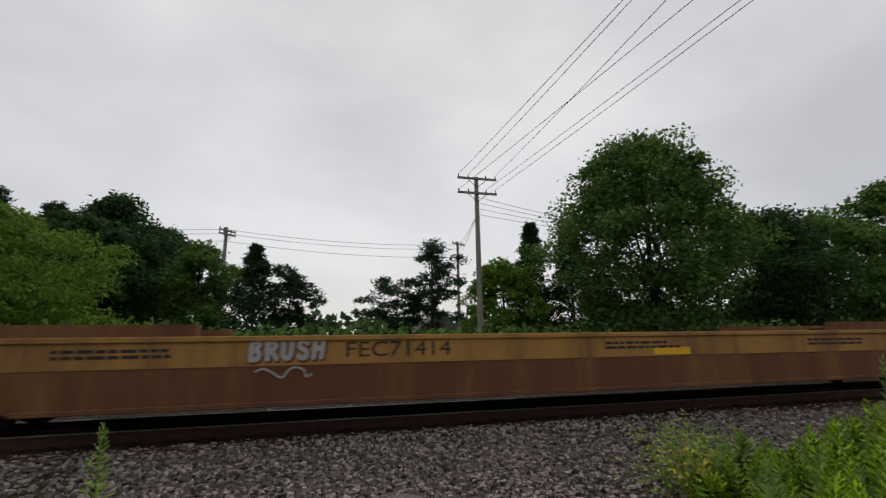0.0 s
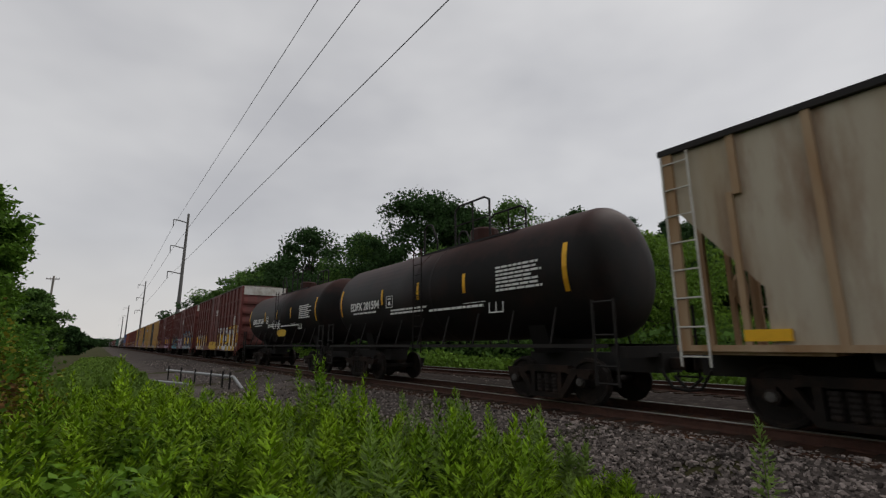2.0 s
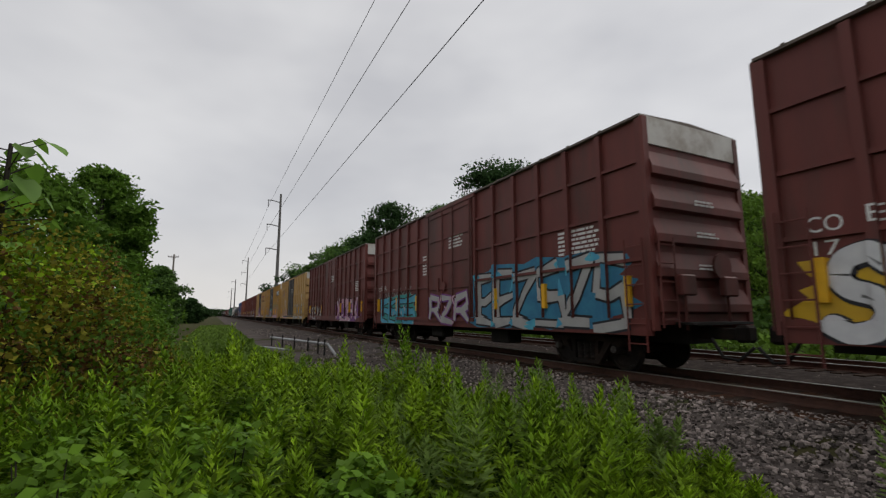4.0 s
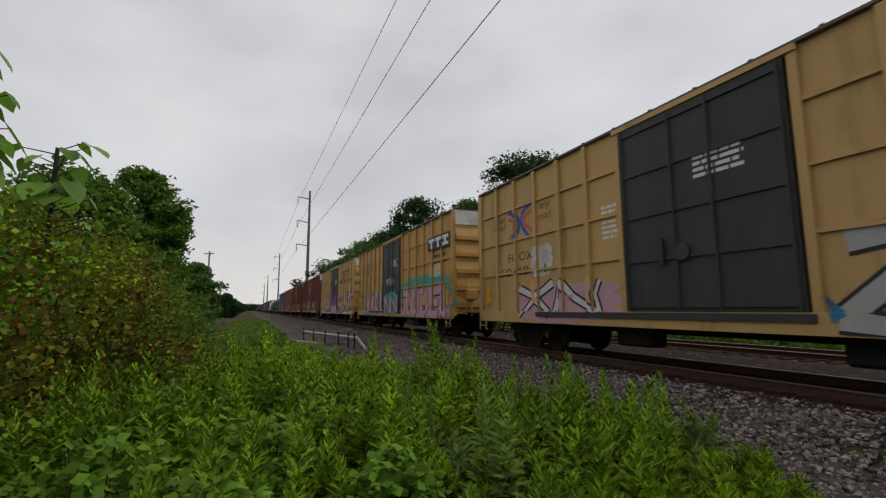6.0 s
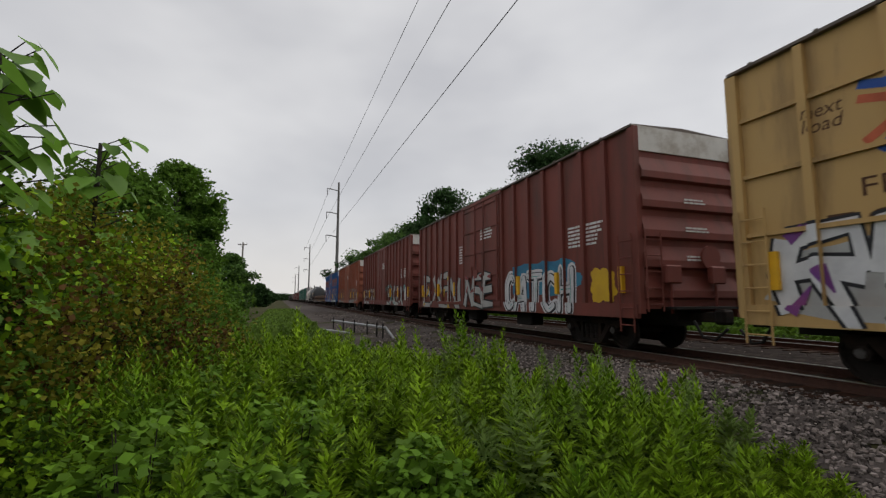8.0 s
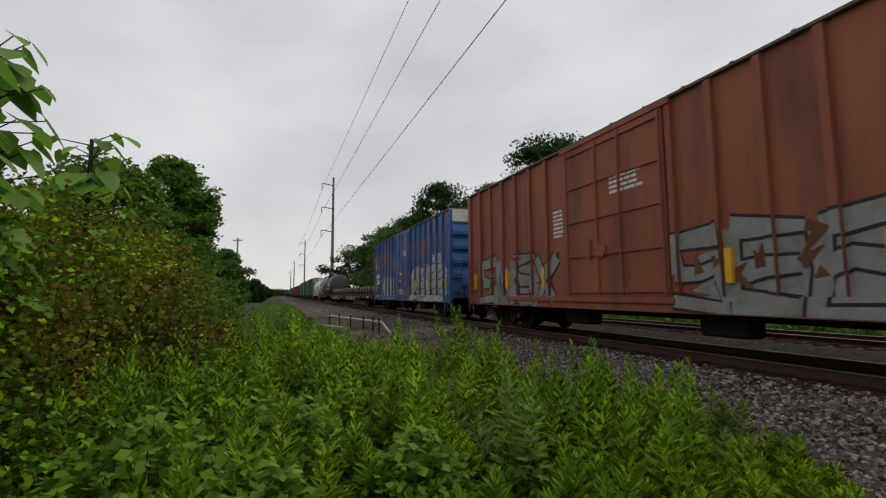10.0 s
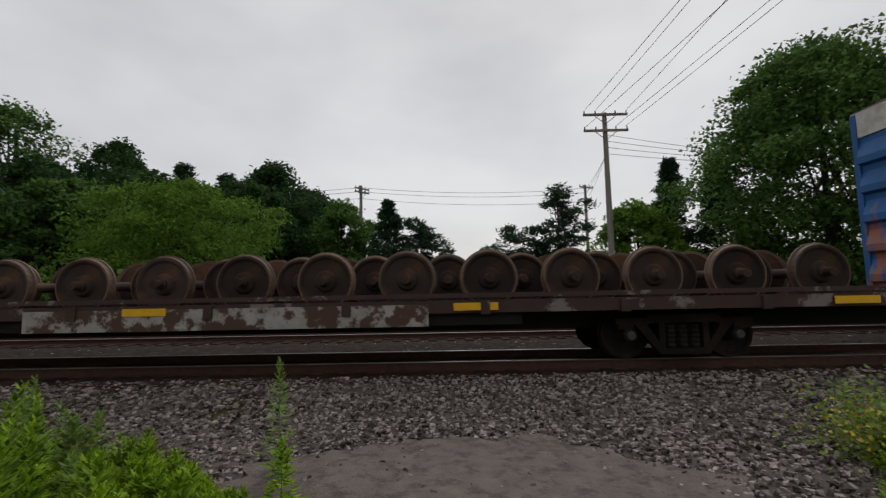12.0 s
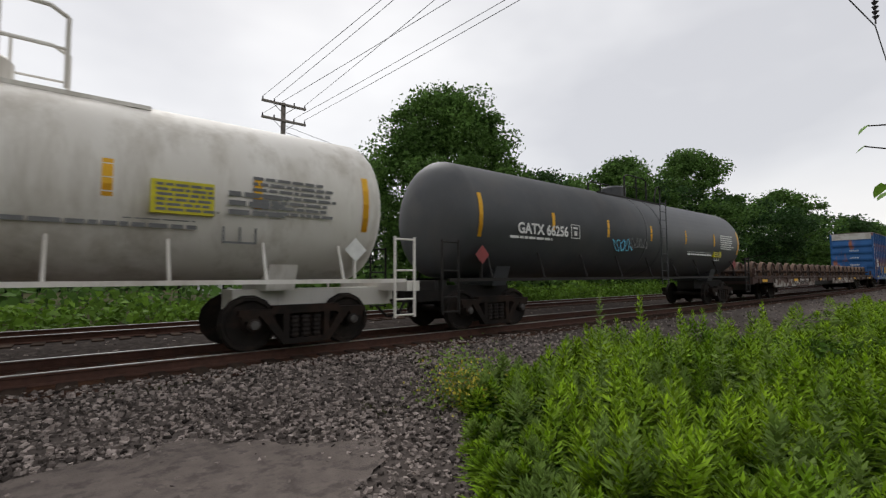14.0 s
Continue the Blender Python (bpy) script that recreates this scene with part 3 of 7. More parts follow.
def stone_mesh(count, spots, lo, hi, seed):
    rs = np.random.RandomState(seed)
    base = np.array([(-1, -1, -1), (1, -1, -1), (1, 1, -1), (-1, 1, -1), (-1, -1, 1), (1, -1, 1), (1, 1, 1), (-1, 1, 1)], float) * 0.6
    quads = np.array([(3, 2, 1, 0), (4, 5, 6, 7), (0, 1, 5, 4), (1, 2, 6, 5), (2, 3, 7, 6), (3, 0, 4, 7)])
    p = np.array([spots(rs) for _ in range(count)])
    s = rs.uniform(lo, hi, (count, 1, 1)) * rs.uniform(0.55, 1.25, (count, 1, 3))
    s[:, :, 2] *= 0.75
    v = (base[None] + rs.uniform(-0.32, 0.32, (count, 8, 3))) * s
    a, t = rs.uniform(0, 6.28, (count, 1)), rs.normal(0, 0.45, (count, 1))
    x, y, z = v[..., 0], v[..., 1], v[..., 2]
    y, z = y * np.cos(t) - z * np.sin(t), y * np.sin(t) + z * np.cos(t)
    x, y = x * np.cos(a) - y * np.sin(a), x * np.sin(a) + y * np.cos(a)
    v = np.stack([x, y, z], -1) + p[:, None]
    me = bpy.data.meshes.new("stones")
    me.from_pydata(v.reshape(-1, 3).tolist(), [], (quads[None] + 8 * np.arange(count)[:, None, None]).reshape(-1, 4).tolist())
    return me


def near_stone(rs):
    while True:
        x, y = rs.normal(0, 6.5), rs.uniform(2.3, 7.6)
        k = ((x - 0.0) / 2.1) ** 2 + ((y - 4.0) / 1.25) ** 2 + 0.5 * noise.noise((x * 1.5, y * 1.5, 1.0))
        if abs(x) < 24 and not rs.rand() < 0.90 * min(max((1.15 - k) * 2.2, 0), 1):
            return x, y, ground_z(x, y) + 0.025 + rs.uniform(-0.012, 0.012)


def far_stone(rs):
    x, y = rs.uniform(-60, 60), rs.choice([rs.uniform(3.6, 7.6), rs.uniform(10.0, 17.0)])
    return x, y, ground_z(x, y) + 0.02


tagged(mesh_part("gravel", stone_mesh(34000, near_stone, 0.015, 0.044, 1), "stone"), "loose grey and brown crushed stones of the ballast", "gravel", kind="stuff")
tagged(mesh_part("gravel", stone_mesh(8000, far_stone, 0.03, 0.055, 2), "stone"), "crushed stones along the farther ballast", "gravel", kind="stuff")


# ---- train ----
TRAIN = []
SIDES = {}
SPRING = []
SPEED = 22.7


def wheelset(parent, x, y=0.0, z=0.457, r=0.457, mat_w="wheel", name="wheelset", bright=True):
    bm = bmesh.new()
    for s in (-1, 1):
        yi = s * 0.70
        lathe(bm, [(yi + s * -0.02, r + 0.025), (yi, r + 0.025), (yi + s * 0.012, r), (yi + s * 0.09, r - 0.008), (yi + s * 0.095, r - 0.06), (yi + s * 0.05, r - 0.09), (yi + s * 0.04, 0.16), (yi + s * 0.09, 0.13), (yi + s * 0.10, 0.085)], False, 14, (x, y, z))
    lathe(bm, [(-0.98, 0.075), (-0.70, 0.085), (0, 0.08), (0.70, 0.085), (0.98, 0.075)], False, 10, (x, y, z))
    return part(name, bm, mat_w, parent, smooth=False)


def truck(parent, x, r=0.457):
    t = new("truck", None)
    t.parent, t.location = parent, (x, 0, 0)
    for dx in (-0.885, 0.885):
        wheelset(t, dx, 0.0, r, r)
        for s in (-1, 1):
            bm = bmesh.new()
            lathe(bm, [(s * 0.93, 0.11), (s * 1.06, 0.11), (s * 1.09, 0.06)], False, 10, (dx, 0, r))
            part("bearing", bm, "wheel", t, smooth=False)
            bm = bmesh.new()
            lathe(bm, [(s * 1.088, 0.075), (s * 1.112, 0.07), (s * 1.118, 0.03)], False, 10, (dx, 0, r))
            part("bearing_cap", bm, "cap", t, "worn grey steel cap")
    for s in (-1, 1):
        bm = bmesh.new()
        y0, y1 = sorted((s * 0.90, s * 1.06))
        for a, b in (((-1.12, 0.60), (-0.55, 0.66)), ((-0.60, 0.62), (0.60, 0.72)), ((0.55, 0.60), (1.12, 0.66))):
            box(bm, a[0], b[0], y0, y1, a[1], b[1] + 0.04)
        for q in (-1, 1):
            vs = [(q * 0.30, 0.13), (q * 0.42, 0.13), (q * 0.80, 0.60), (q * 0.62, 0.62)]
            lo_, hi_ = ([bm.verts.new((u, yy, w)) for u, w in vs] for yy in (y0, y1))
            for i in range(4):
                bm.faces.new((lo_[i], lo_[(i + 1) % 4], hi_[(i + 1) % 4], hi_[i]))
            bm.faces.new(lo_), bm.faces.new(hi_)
            box(bm, q * 0.36 - 0.05, q * 0.36 + 0.05, y0, y1, 0.2, 0.66)
            box(bm, q * 0.95 - 0.13, q * 0.95 + 0.13, y0, y1, 0.52, 0.66)
        box(bm, -0.42, 0.42, y0, y1, 0.11, 0.20)
        bmesh.ops.recalc_face_normals(bm, faces=bm.faces)
        part("side_frame", bm, "truck", t)
        for k in range(3):
            if not SPRING:
                bm = bmesh.new()
                for j in range(5):
                    tube(bm, (0, 0, j * 0.075), (0, 0, j * 0.075 + 0.035), 0.07, 0.085, 8, False)
                    tube(bm, (0, 0, j * 0.075 + 0.035), (0, 0, j * 0.075 + 0.075), 0.085, 0.07, 8, False)
                bmesh.ops.remove_doubles(bm, verts=bm.verts, dist=0.001)
                o = part("spring", bm, "wheel", t)
                SPRING.append(o.data)
            else:
                o = new("spring", SPRING[0])
                o.parent = t
            o.location = (-0.2 + 0.2 * k, s * 0.98, 0.21)
    part("bolster", boxm(-0.31, 0.31, -0.94, 0.94, 0.2, 0.72), "truck", t)
    return t


def couplers(car, half):
    for s in (-1, 1):
        bm = bmesh.new()
        x0, x1 = sorted((s * (half - 0.4), s * (half + 0.42)))
        box(bm, x0, x1, -0.10, 0.10, 0.72, 0.94, bev=0.02)
        x0, x1 = sorted((s * (half + 0.36), s * (half + 0.62)))
        box(bm, x0, x1, -0.17, 0.14, 0.68, 1.0, bev=0.05)
        part("coupler", bm, "truck", car)
        bm = pipe([(s * (half + 0.05), -0.35, 0.75), (s * (half + 0.25), -0.36, 0.42), (s * (half + 0.5), -0.3, 0.38), (s * (half + 0.75), -0.25, 0.62)], 0.03)
        part("air_hose", bm, "black", car)


def car_root(name, label, x0, x1, group="cars of the freight train"):
    """x0, x1: where its ends stand as the clip starts."""
    ob = new(name, None)
    ob.location = ((x0 + x1) / 2, TRACK, 0)
    tagged(ob, label, "train car", group)
    TRAIN.append((ob, (x0 + x1) / 2))
    return ob, abs(x1 - x0) / 2


def ladder(parent, x, y, z0, z1, n, w=0.42, material="black", along_x=True, name="ladder"):
    bm = bmesh.new()
    for i in range(n):
        z = z0 + (z1 - z0) * i / (n - 1)
        a, b = ((x, y, z), (x + w, y, z)) if along_x else ((x, y, z), (x, y + w, z))
        tube(bm, a, b, 0.014, n=5)
    for u in (0, w):
        a = (x + u, y, z0 - 0.15) if along_x else (x, y + u, z0 - 0.15)
        tube(bm, a, (a[0], a[1], z1 + 0.15), 0.018, n=5)
    return part(name, bm, material, parent)


def boxcar(label, x0, x1, paint, posts=6, grid=True, door="same", door_w=3.3, top=5.06, endwhite=True, marks=None, door_off=0.0):
    car, h = car_root("boxcar", label, x0, x1)
    y, z0 = HALF, 1.0
    yb = y - 0.09
    part("body", boxm(-h, h, -yb, yb, z0, top), paint, car)
    part("side_sill", boxm(-h + 0.05, h - 0.05, -y, -yb, z0 - 0.20, z0 + 0.12), paint, car)
    part("side_sill", boxm(-h + 0.05, h - 0.05, yb, y, z0 - 0.20, z0 + 0.12), paint, car)
    bm = bmesh.new()
    prof = [(-y - 0.01, top), (-y - 0.01, top + 0.05), (0, top + 0.12), (y + 0.01, top + 0.05), (y + 0.01, top)]
    a, b = ([bm.verts.new((s * h, u, w)) for u, w in prof] for s in (-1, 1))
    for i in range(5):
        bm.faces.new((a[i], b[i], b[(i + 1) % 5], a[(i + 1) % 5]))
    bm.faces.new(a), bm.faces.new(b)
    bmesh.ops.recalc_face_normals(bm, faces=bm.faces)
    part("roof", bm, "roofmetal", car)
    seam = None
    for i in range(int(h * 2)):
        if seam is None:
            seam = part("roof_seam", boxm(-0.03, 0.03, -y - 0.02, y + 0.02, top + 0.03, top + 0.07), "roofmetal", car)
        else:
            o = new("roof_seam", seam.data)
            o.parent = car
            seam = o
        seam.location = (-h + i + 0.43, 0, 0)
    d0, d1 = door_off - door_w / 2, door_off + door_w / 2
    # posts and rails of the side that faces the path and of the other one
    xs = []
    for k in range(posts + 1):
        xs += [-h + 0.08 + (d0 + h - 0.2) * k / posts, d1 + 0.12 + (h - d1 - 0.2) * k / posts]
    SIDES[car.name] = (xs, 0.065, yb, y - yb, z0 + 0.12)
    post = None
    for s in (-1, 1):
        for x in xs:
            if post is None:
                bm = bmesh.new()
                box(bm, -0.065, 0.065, -y, -yb, z0 + 0.1, top - 0.02)
                post = part("side_post", bm, paint, car)
            else:
                o = new("side_post", post.data)
                o.parent = car
                post = o
            post.location = (x, 0, 0)
            if s > 0:
                post.rotation_euler = (0, 0, math.pi)
    if grid:
        rails = [(z0 + (top - z0) * q) for q in (0.30, 0.54, 0.78)]
        for zz in rails:
            for a_, b_ in ((-h + 0.1, d0 - 0.1), (d1 + 0.1, h - 0.1)):
                part("side_rail", boxm(a_, b_, -y + 0.03, -yb, zz, zz + 0.07), paint, car)
    # plug door with its own frame and rods
    dm = paint if door == "same" else door
    dr = part("door", boxm(d0, d1, -y - 0.01, -yb, z0 + 0.12, top - 0.12), dm, car, "plug door" if door == "same" else "black plug door")
    nb = 4
    for k in range(nb + 1):
        zz = z0 + 0.2 + (top - z0 - 0.5) * k / nb
        part("door_rib", boxm(d0 + 0.04, d1 - 0.04, -y - 0.05, -y - 0.01, zz, zz + 0.07), dm, dr)
    for u in (0.02, 0.38, 0.62, 0.98):
        xx = d0 + (d1 - d0) * u
        bm = bmesh.new()
        tube(bm, (xx, -y - 0.06, z0 + 0.15), (xx, -y - 0.06, top - 0.15), 0.028, n=6)
        part("lock_rod", bm, dm, dr)
    part("door_track", boxm(d0 - door_w, d1 + 0.1, -y - 0.05, -y, z0 - 0.02, z0 + 0.1), dm if door != "same" else paint, car)
    part("door_track", boxm(d0 - 0.2, d1 + 0.2, -y - 0.04, -y + 0.02, top - 0.11, top - 0.01), paint, car)
    bm = bmesh.new()
    box(bm, d0 + 0.9, d0 + 1.0, -y - 0.09, -y - 0.05, z0 + 1.0, z0 + 1.5)
    lathe(bm, [(-0.09, 0.16), (-0.06, 0.16)], False, 12, (d0 + 1.4, -y, z0 + 1.2))
    part("door_handle", bm, dm, dr)
    # ribbed ends
    for s in (-1, 1):
        for k in range(5):
            zz = z0 + 0.2 + k * (top - z0 - 0.75) / 5
            bm = bmesh.new()
            vs = [(0, 0), (0.105, 0.05), (0.105, 0.20), (0, 0.52)]
            a, b = ([bm.verts.new((s * (h + u), yy, zz + w)) for u, w in vs] for yy in (-y + 0.14, y - 0.14))
            for i in range(3):
                bm.faces.new((a[i], b[i], b[i + 1], a[i + 1]))
            bm.faces.new(a), bm.faces.new(b)
            bmesh.ops.recalc_face_normals(bm, faces=bm.faces)
            part("end_rib", bm, paint, car)
        x_0, x_1 = sorted((s * h, s * (h + 0.035)))
        if endwhite:
            part("end_stripe", boxm(x_0, x_1, -y + 0.01, y - 0.01, top - 0.55, top + 0.02), "white", car, "white band across the top of the end")
        for q in (-1, 1):
            x_0, x_1 = sorted((s * (h - 0.02), s * (h + 0.05)))
            part("corner_post", boxm(x_0, x_1, *sorted((q * (y + 0.0), q * (y - 0.14))), z0 - 0.1, top), paint, car)
        ladder(car, s * (h + 0.14), -y + 0.12, z0 + 0.1, z0 + 1.5, 5, 0.42, paint, False)
        part("end_platform", boxm(*sorted((s * h, s * (h + 0.4))), -0.9, 0.9, 1.0, 1.05), "black", car)
        bm = bmesh.new()
        lathe(bm, [(s * (h + 0.12), 0.28), (s * (h + 0.17), 0.28)], True, 14, (0, 0.45, z0 + 1.15))
        part("brake_wheel", bm, paint, car)
        for bz in (1.05, 1.70, 2.35):
            bars(car, s * (h + 0.108), -0.2 if s > 0 else -0.5, z0 + bz, 0.7, 0.14, 2, "letter", end=s)
        for bq in (-0.95, 0.35):
            bm = bmesh.new()
            box(bm, *sorted((s * (h + 0.1), s * (h + 0.24))), bq, bq + 0.45, z0 + 0.55, z0 + 0.95, bev=0.03)
            tube(bm, (s * (h + 0.15), bq + 0.2, z0 - 0.1), (s * (h + 0.15), bq + 0.2, z0 + 0.55), 0.03, n=6)
            part("brake_box", bm, paint, car)
        ladder(car, s * (h - 0.30) - 0.22, -y - 0.05, z0 - 0.35, z0 + 1.5, 6, 0.42, paint)
    part("underframe", boxm(-h + 0.1, h - 0.1, -0.35, 0.35, 0.62, 1.0), "black", car)
    part("underframe", boxm(-h + 2.6, h - 2.6, -1.2, 1.2, 0.78, 1.0), "black", car)
    for s in (-1, 1):
        part("brake_gear", boxm(s * 2.2 - 0.5, s * 2.2 + 0.5, -0.9, -0.4, 0.35, 0.8, bev=0.05), "black", car)
        truck(car, s * (h - 2.25))
    couplers(car, h + 0.28)
    for x in (-h + 0.55, -h * 0.62, -h * 0.35, h * 0.35, h * 0.62, h - 0.55):
        part("reflector", boxm(x - 0.06, x + 0.06, -y - 0.004, -yb, z0 + 0.35, z0 + 0.95), "refl", car)
    bars(car, h - 2.6, -yb, z0 + 1.55, 1.5, 0.6, 6)
    bars(car, d0 - 0.75, -yb, z0 + 1.7, 0.5, 0.8, 7)
    bars(car, d0 + 1.7, -y - 0.01, z0 + 2.45, 1.1, 0.45, 4)
    return car, h


M["roofmetal"] = mat("roof_metal", (0.10, 0.085, 0.075), 0.7, (0.14, 0.11, 0.09), 2)


def tank_car(label, x0, x1, paint, zc=2.72, r=1.42, railing=True, frame_mat="black", body_half=None, number="", mid=True, hazard=False, num_w=2.15, label_box=False, dome=0.2, rail_h=1.0, loop=-1):
    car, h = car_root("tank_car", label, x0, x1)
    b = body_half or h - 0.55
    bm = bmesh.new()
    prof = []
    for k in range(7):
        a = math.pi / 2 * k / 6
        prof.append((-b + 0.48 * (1 - math.cos(a)), max(r * math.sin(a) ** 0.55, 0.01)))
    full = prof + [(-b * 0.33, r), (-b * 0.33 + 0.01, r + 0.012), (b * 0.33, r + 0.012), (b * 0.33 + 0.01, r)] + [(-x, rr) for x, rr in reversed(prof)]
    lathe(bm, full, True, 48, (0, 0, zc))
    part("tank", bm, paint, car, smooth=True)
    if mid:
        bm = bmesh.new()
        for x in (-b * 0.04, b * 0.04 + 0.35):
            lathe(bm, [(x, r + 0.005), (x, r + 0.02), (x + 0.1, r + 0.02), (x + 0.1, r + 0.005)], True, 48, (0, 0, zc))
        part("strap", bm, paint, car)
    bm = bmesh.new()
    lathe_z = [(zc + r - 0.05, 0.42), (zc + r + 0.30, 0.42), (zc + r + 0.36, 0.36)]
    for (z_a, r_a), (z_b, r_b) in zip(lathe_z, lathe_z[1:]):
        tube(bm, (dome, 0, z_a), (dome, 0, z_b), r_a, r_b, 16)
    part("manway", bm, paint, car)
    if railing:
        part("walkway", boxm(dome - 2.2, dome + 2.0, -0.75, -0.45, zc + r - 0.20, zc + r - 0.14), frame_mat, car)
        for s in (-1, 1):
            zz = zc + r - 0.1
            bm = pipe([(1.9, s * 0.7, zz), (1.9, s * 0.7, zz + 1.0), (1.7, s * 0.7, zz + 1.12), (0.6, s * 0.7, zz + 1.12), (0.4, s * 0.7, zz + 1.0), (0.4, s * 0.7, zz)], 0.03)
            for px in ((1.2, zz, zz + 1.1),):
                tube(bm, (px[0], s * 0.7, px[1]), (px[0], s * 0.7, px[2]), 0.025, n=5)
            tube(bm, (0.4, s * 0.7, zz + 0.55), (1.9, s * 0.7, zz + 0.55), 0.02, n=5)
            for v in bm.verts:
                v.co.x, v.co.z = v.co.x + dome - 0.9, zz + (v.co.z - zz) * rail_h
            part("guard_rail", bm, frame_mat, car)
            bm = pipe([(-1.9, s * 0.7, zz), (-1.9, s * 0.7, zz + 0.75), (-1.75, s * 0.7, zz + 0.9), (-1.5, s * 0.7, zz + 0.85), (-1.2, s * 0.7, zz + 0.3), (-1.2, s * 0.7, zz)], 0.03)
            for v in bm.verts:
                v.co.x, v.co.z = (v.co.x + dome - 0.2 if loop < 0 else dome + 0.9 - v.co.x * 0.6), zz + (v.co.z - zz) * rail_h
            part("guard_rail", bm, frame_mat, car)
        ladder(car, -0.15 if paint != "tankgrey" else 0.55, -r - 0.06, 1.1, zc + r * 0.75, 10, 0.42, paint)
    # stub sill, saddles, running rail
    for s in (-1, 1):
        part("stub_sill", boxm(*sorted((s * (b - 2.6), s * (h + 0.1))), -0.35, 0.35, 0.66, 1.02), frame_mat, car)
        bm = bmesh.new()
        vs = [(-0.7, 1.0), (0.7, 1.0), (0.95, zc - r * 0.62), (-0.95, zc - r * 0.62)]
        a, c = ([bm.verts.new((s * (b - 1.9) + u, yy, zz)) for yy, zz in vs] for u in (-0.25, 0.25))
        for i in range(4):
            bm.faces.new((a[i], c[i], c[(i + 1) % 4], a[(i + 1) % 4]))
        bm.faces.new(a), bm.faces.new(c)
        bmesh.ops.recalc_face_normals(bm, faces=bm.faces)
        part("saddle", bm, paint, car)
        part("end_sill", boxm(*sorted((s * (h - 0.25), s * (h + 0.05))), -HALF + 0.1, HALF - 0.1, 0.95, 1.15), frame_mat, car)
        for q in (-1, 1):
            bm = pipe([(s * (h - 0.1), q * 1.45, 0.45), (s * (h - 0.1), q * 1.45, 2.0)], 0.03)
            tube(bm, (s * (h - 0.55), q * 1.45, 0.45), (s * (h - 0.55), q * 1.45, 2.0), 0.03, n=6)
            for zz in (0.5, 0.8, 1.35, 1.95):
                tube(bm, (s * (h - 0.1), q * 1.45, zz), (s * (h - 0.55), q * 1.45, zz), 0.02, n=5)
            part("corner_ladder", bm, frame_mat, car)
        truck(car, s * (h - 2.1))
    for q in (-1, 1):
        bm = bmesh.new()
        box(bm, -h + 0.3, h - 0.3, q * 1.43 - 0.03, q * 1.43 + 0.03, 1.12, 1.19)
        for k in range(9):
            x = -h + 1.6 + (2 * h - 3.2) * k / 8
            tube(bm, (x, q * 1.43, 1.16), (x, q * 1.2, zc - r * 0.55), 0.025, n=5)
        part("running_rail", bm, frame_mat, car)
    couplers(car, h)
    # painted marks follow the shell
    def shell_y(z):
        return -math.sqrt(max(r * r - (z - zc) ** 2, 0.01)) - 0.014
    stops = (0, 0.30, 0.50, 0.70, 1.0) if paint == "tankblack" else (0, 1 / 6, 2 / 6, 0.5, 4 / 6, 5 / 6, 1)
    for k_, u_ in enumerate(stops):
        k = 6 if k_ == len(stops) - 1 else k_
        x = -b + 0.6 + (2 * b - 1.2) * u_
        bm = bmesh.new()
        big = 0.5 if k in (0, 6) else 0.3
        zs = [zc - big + 2 * big * j / 4 for j in range(5)] if k in (0, 6) else [zc - 0.05 + 0.1 + 0.5 * j / 3 - 0.3 for j in range(4)]
        pts = [[bm.verts.new((x + u, shell_y(z), z)) for u in (-0.06, 0.06)] for z in zs]
        for p, q in zip(pts, pts[1:]):
            bm.faces.new((p[0], p[1], q[1], q[0]))
        bmesh.ops.solidify(bm, geom=bm.faces, thickness=0.006)
        part("reflector", bm, "refl", car)
    if number:
        side_text("car_number", number, 0.45, "letter", car, -b + (1.5 if paint == "tankblack" else 1.8), -r - 0.02, zc - 0.36, width=num_w, off=0.012)
        bm = bmesh.new()
        u0 = -b + 1.95 + num_w
        for a in ((0, 0.4, 0, 0.02), (0, 0.4, 0.36, 0.38), (0, 0.02, 0, 0.38), (0.38, 0.4, 0, 0.38), (0.1, 0.3, 0.26, 0.31), (0.14, 0.26, 0.08, 0.2)):
            box(bm, u0 + a[0], u0 + a[1], shell_y(zc - 0.2) - 0.012, shell_y(zc - 0.2), zc - 0.38 + a[2], zc - 0.38 + a[3])
        part("data_box", bm, "letter", car)
    lm = "letter" if paint != "tankwhite" else "greyletter"
    if label_box:
        part("label", boxm(2.4, 3.2, shell_y(zc - 0.2) - 0.02, shell_y(zc - 0.2) + 0.1, zc - 0.42, zc + 0.05), "labelyellow", car, "yellow information label")
        bars(car, 2.46, shell_y(zc - 0.2) - 0.02, zc - 0.4, 0.8, 0.42, 6, "greyletter")
        bars(car, 3.4, shell_y(zc - 0.2) - 0.015, zc - 0.4, 0.95, 0.42, 3, "greyletter")
    bars(car, -b + 1.6, shell_y(zc - 0.45), zc - 0.5, 1.7, 0.22, 2, lm)
    if paint == "tankgrey":
        part("label", boxm(b - 3.1, b - 2.35, shell_y(zc - 0.5) - 0.01, shell_y(zc - 0.5) + 0.08, zc - 0.66, zc - 0.38), "labelyellow", car, "yellow information label")
        bars(car, b - 3.05, shell_y(zc - 0.5) - 0.012, zc - 0.64, 0.65, 0.24, 3, "dark")
    else:
        bars(car, -b + 4.3, shell_y(zc - 0.45), zc - 0.62, 2.2, 0.4, 4, lm)
    bars(car, b - 2.6, shell_y(zc - 0.05), zc - 0.35, 1.5, 0.62, 7, lm)
    bars(car, b - 5.5, shell_y(zc - 0.55), zc - 0.65, 2.6, 0.22, 2, lm)
    bm = bmesh.new()
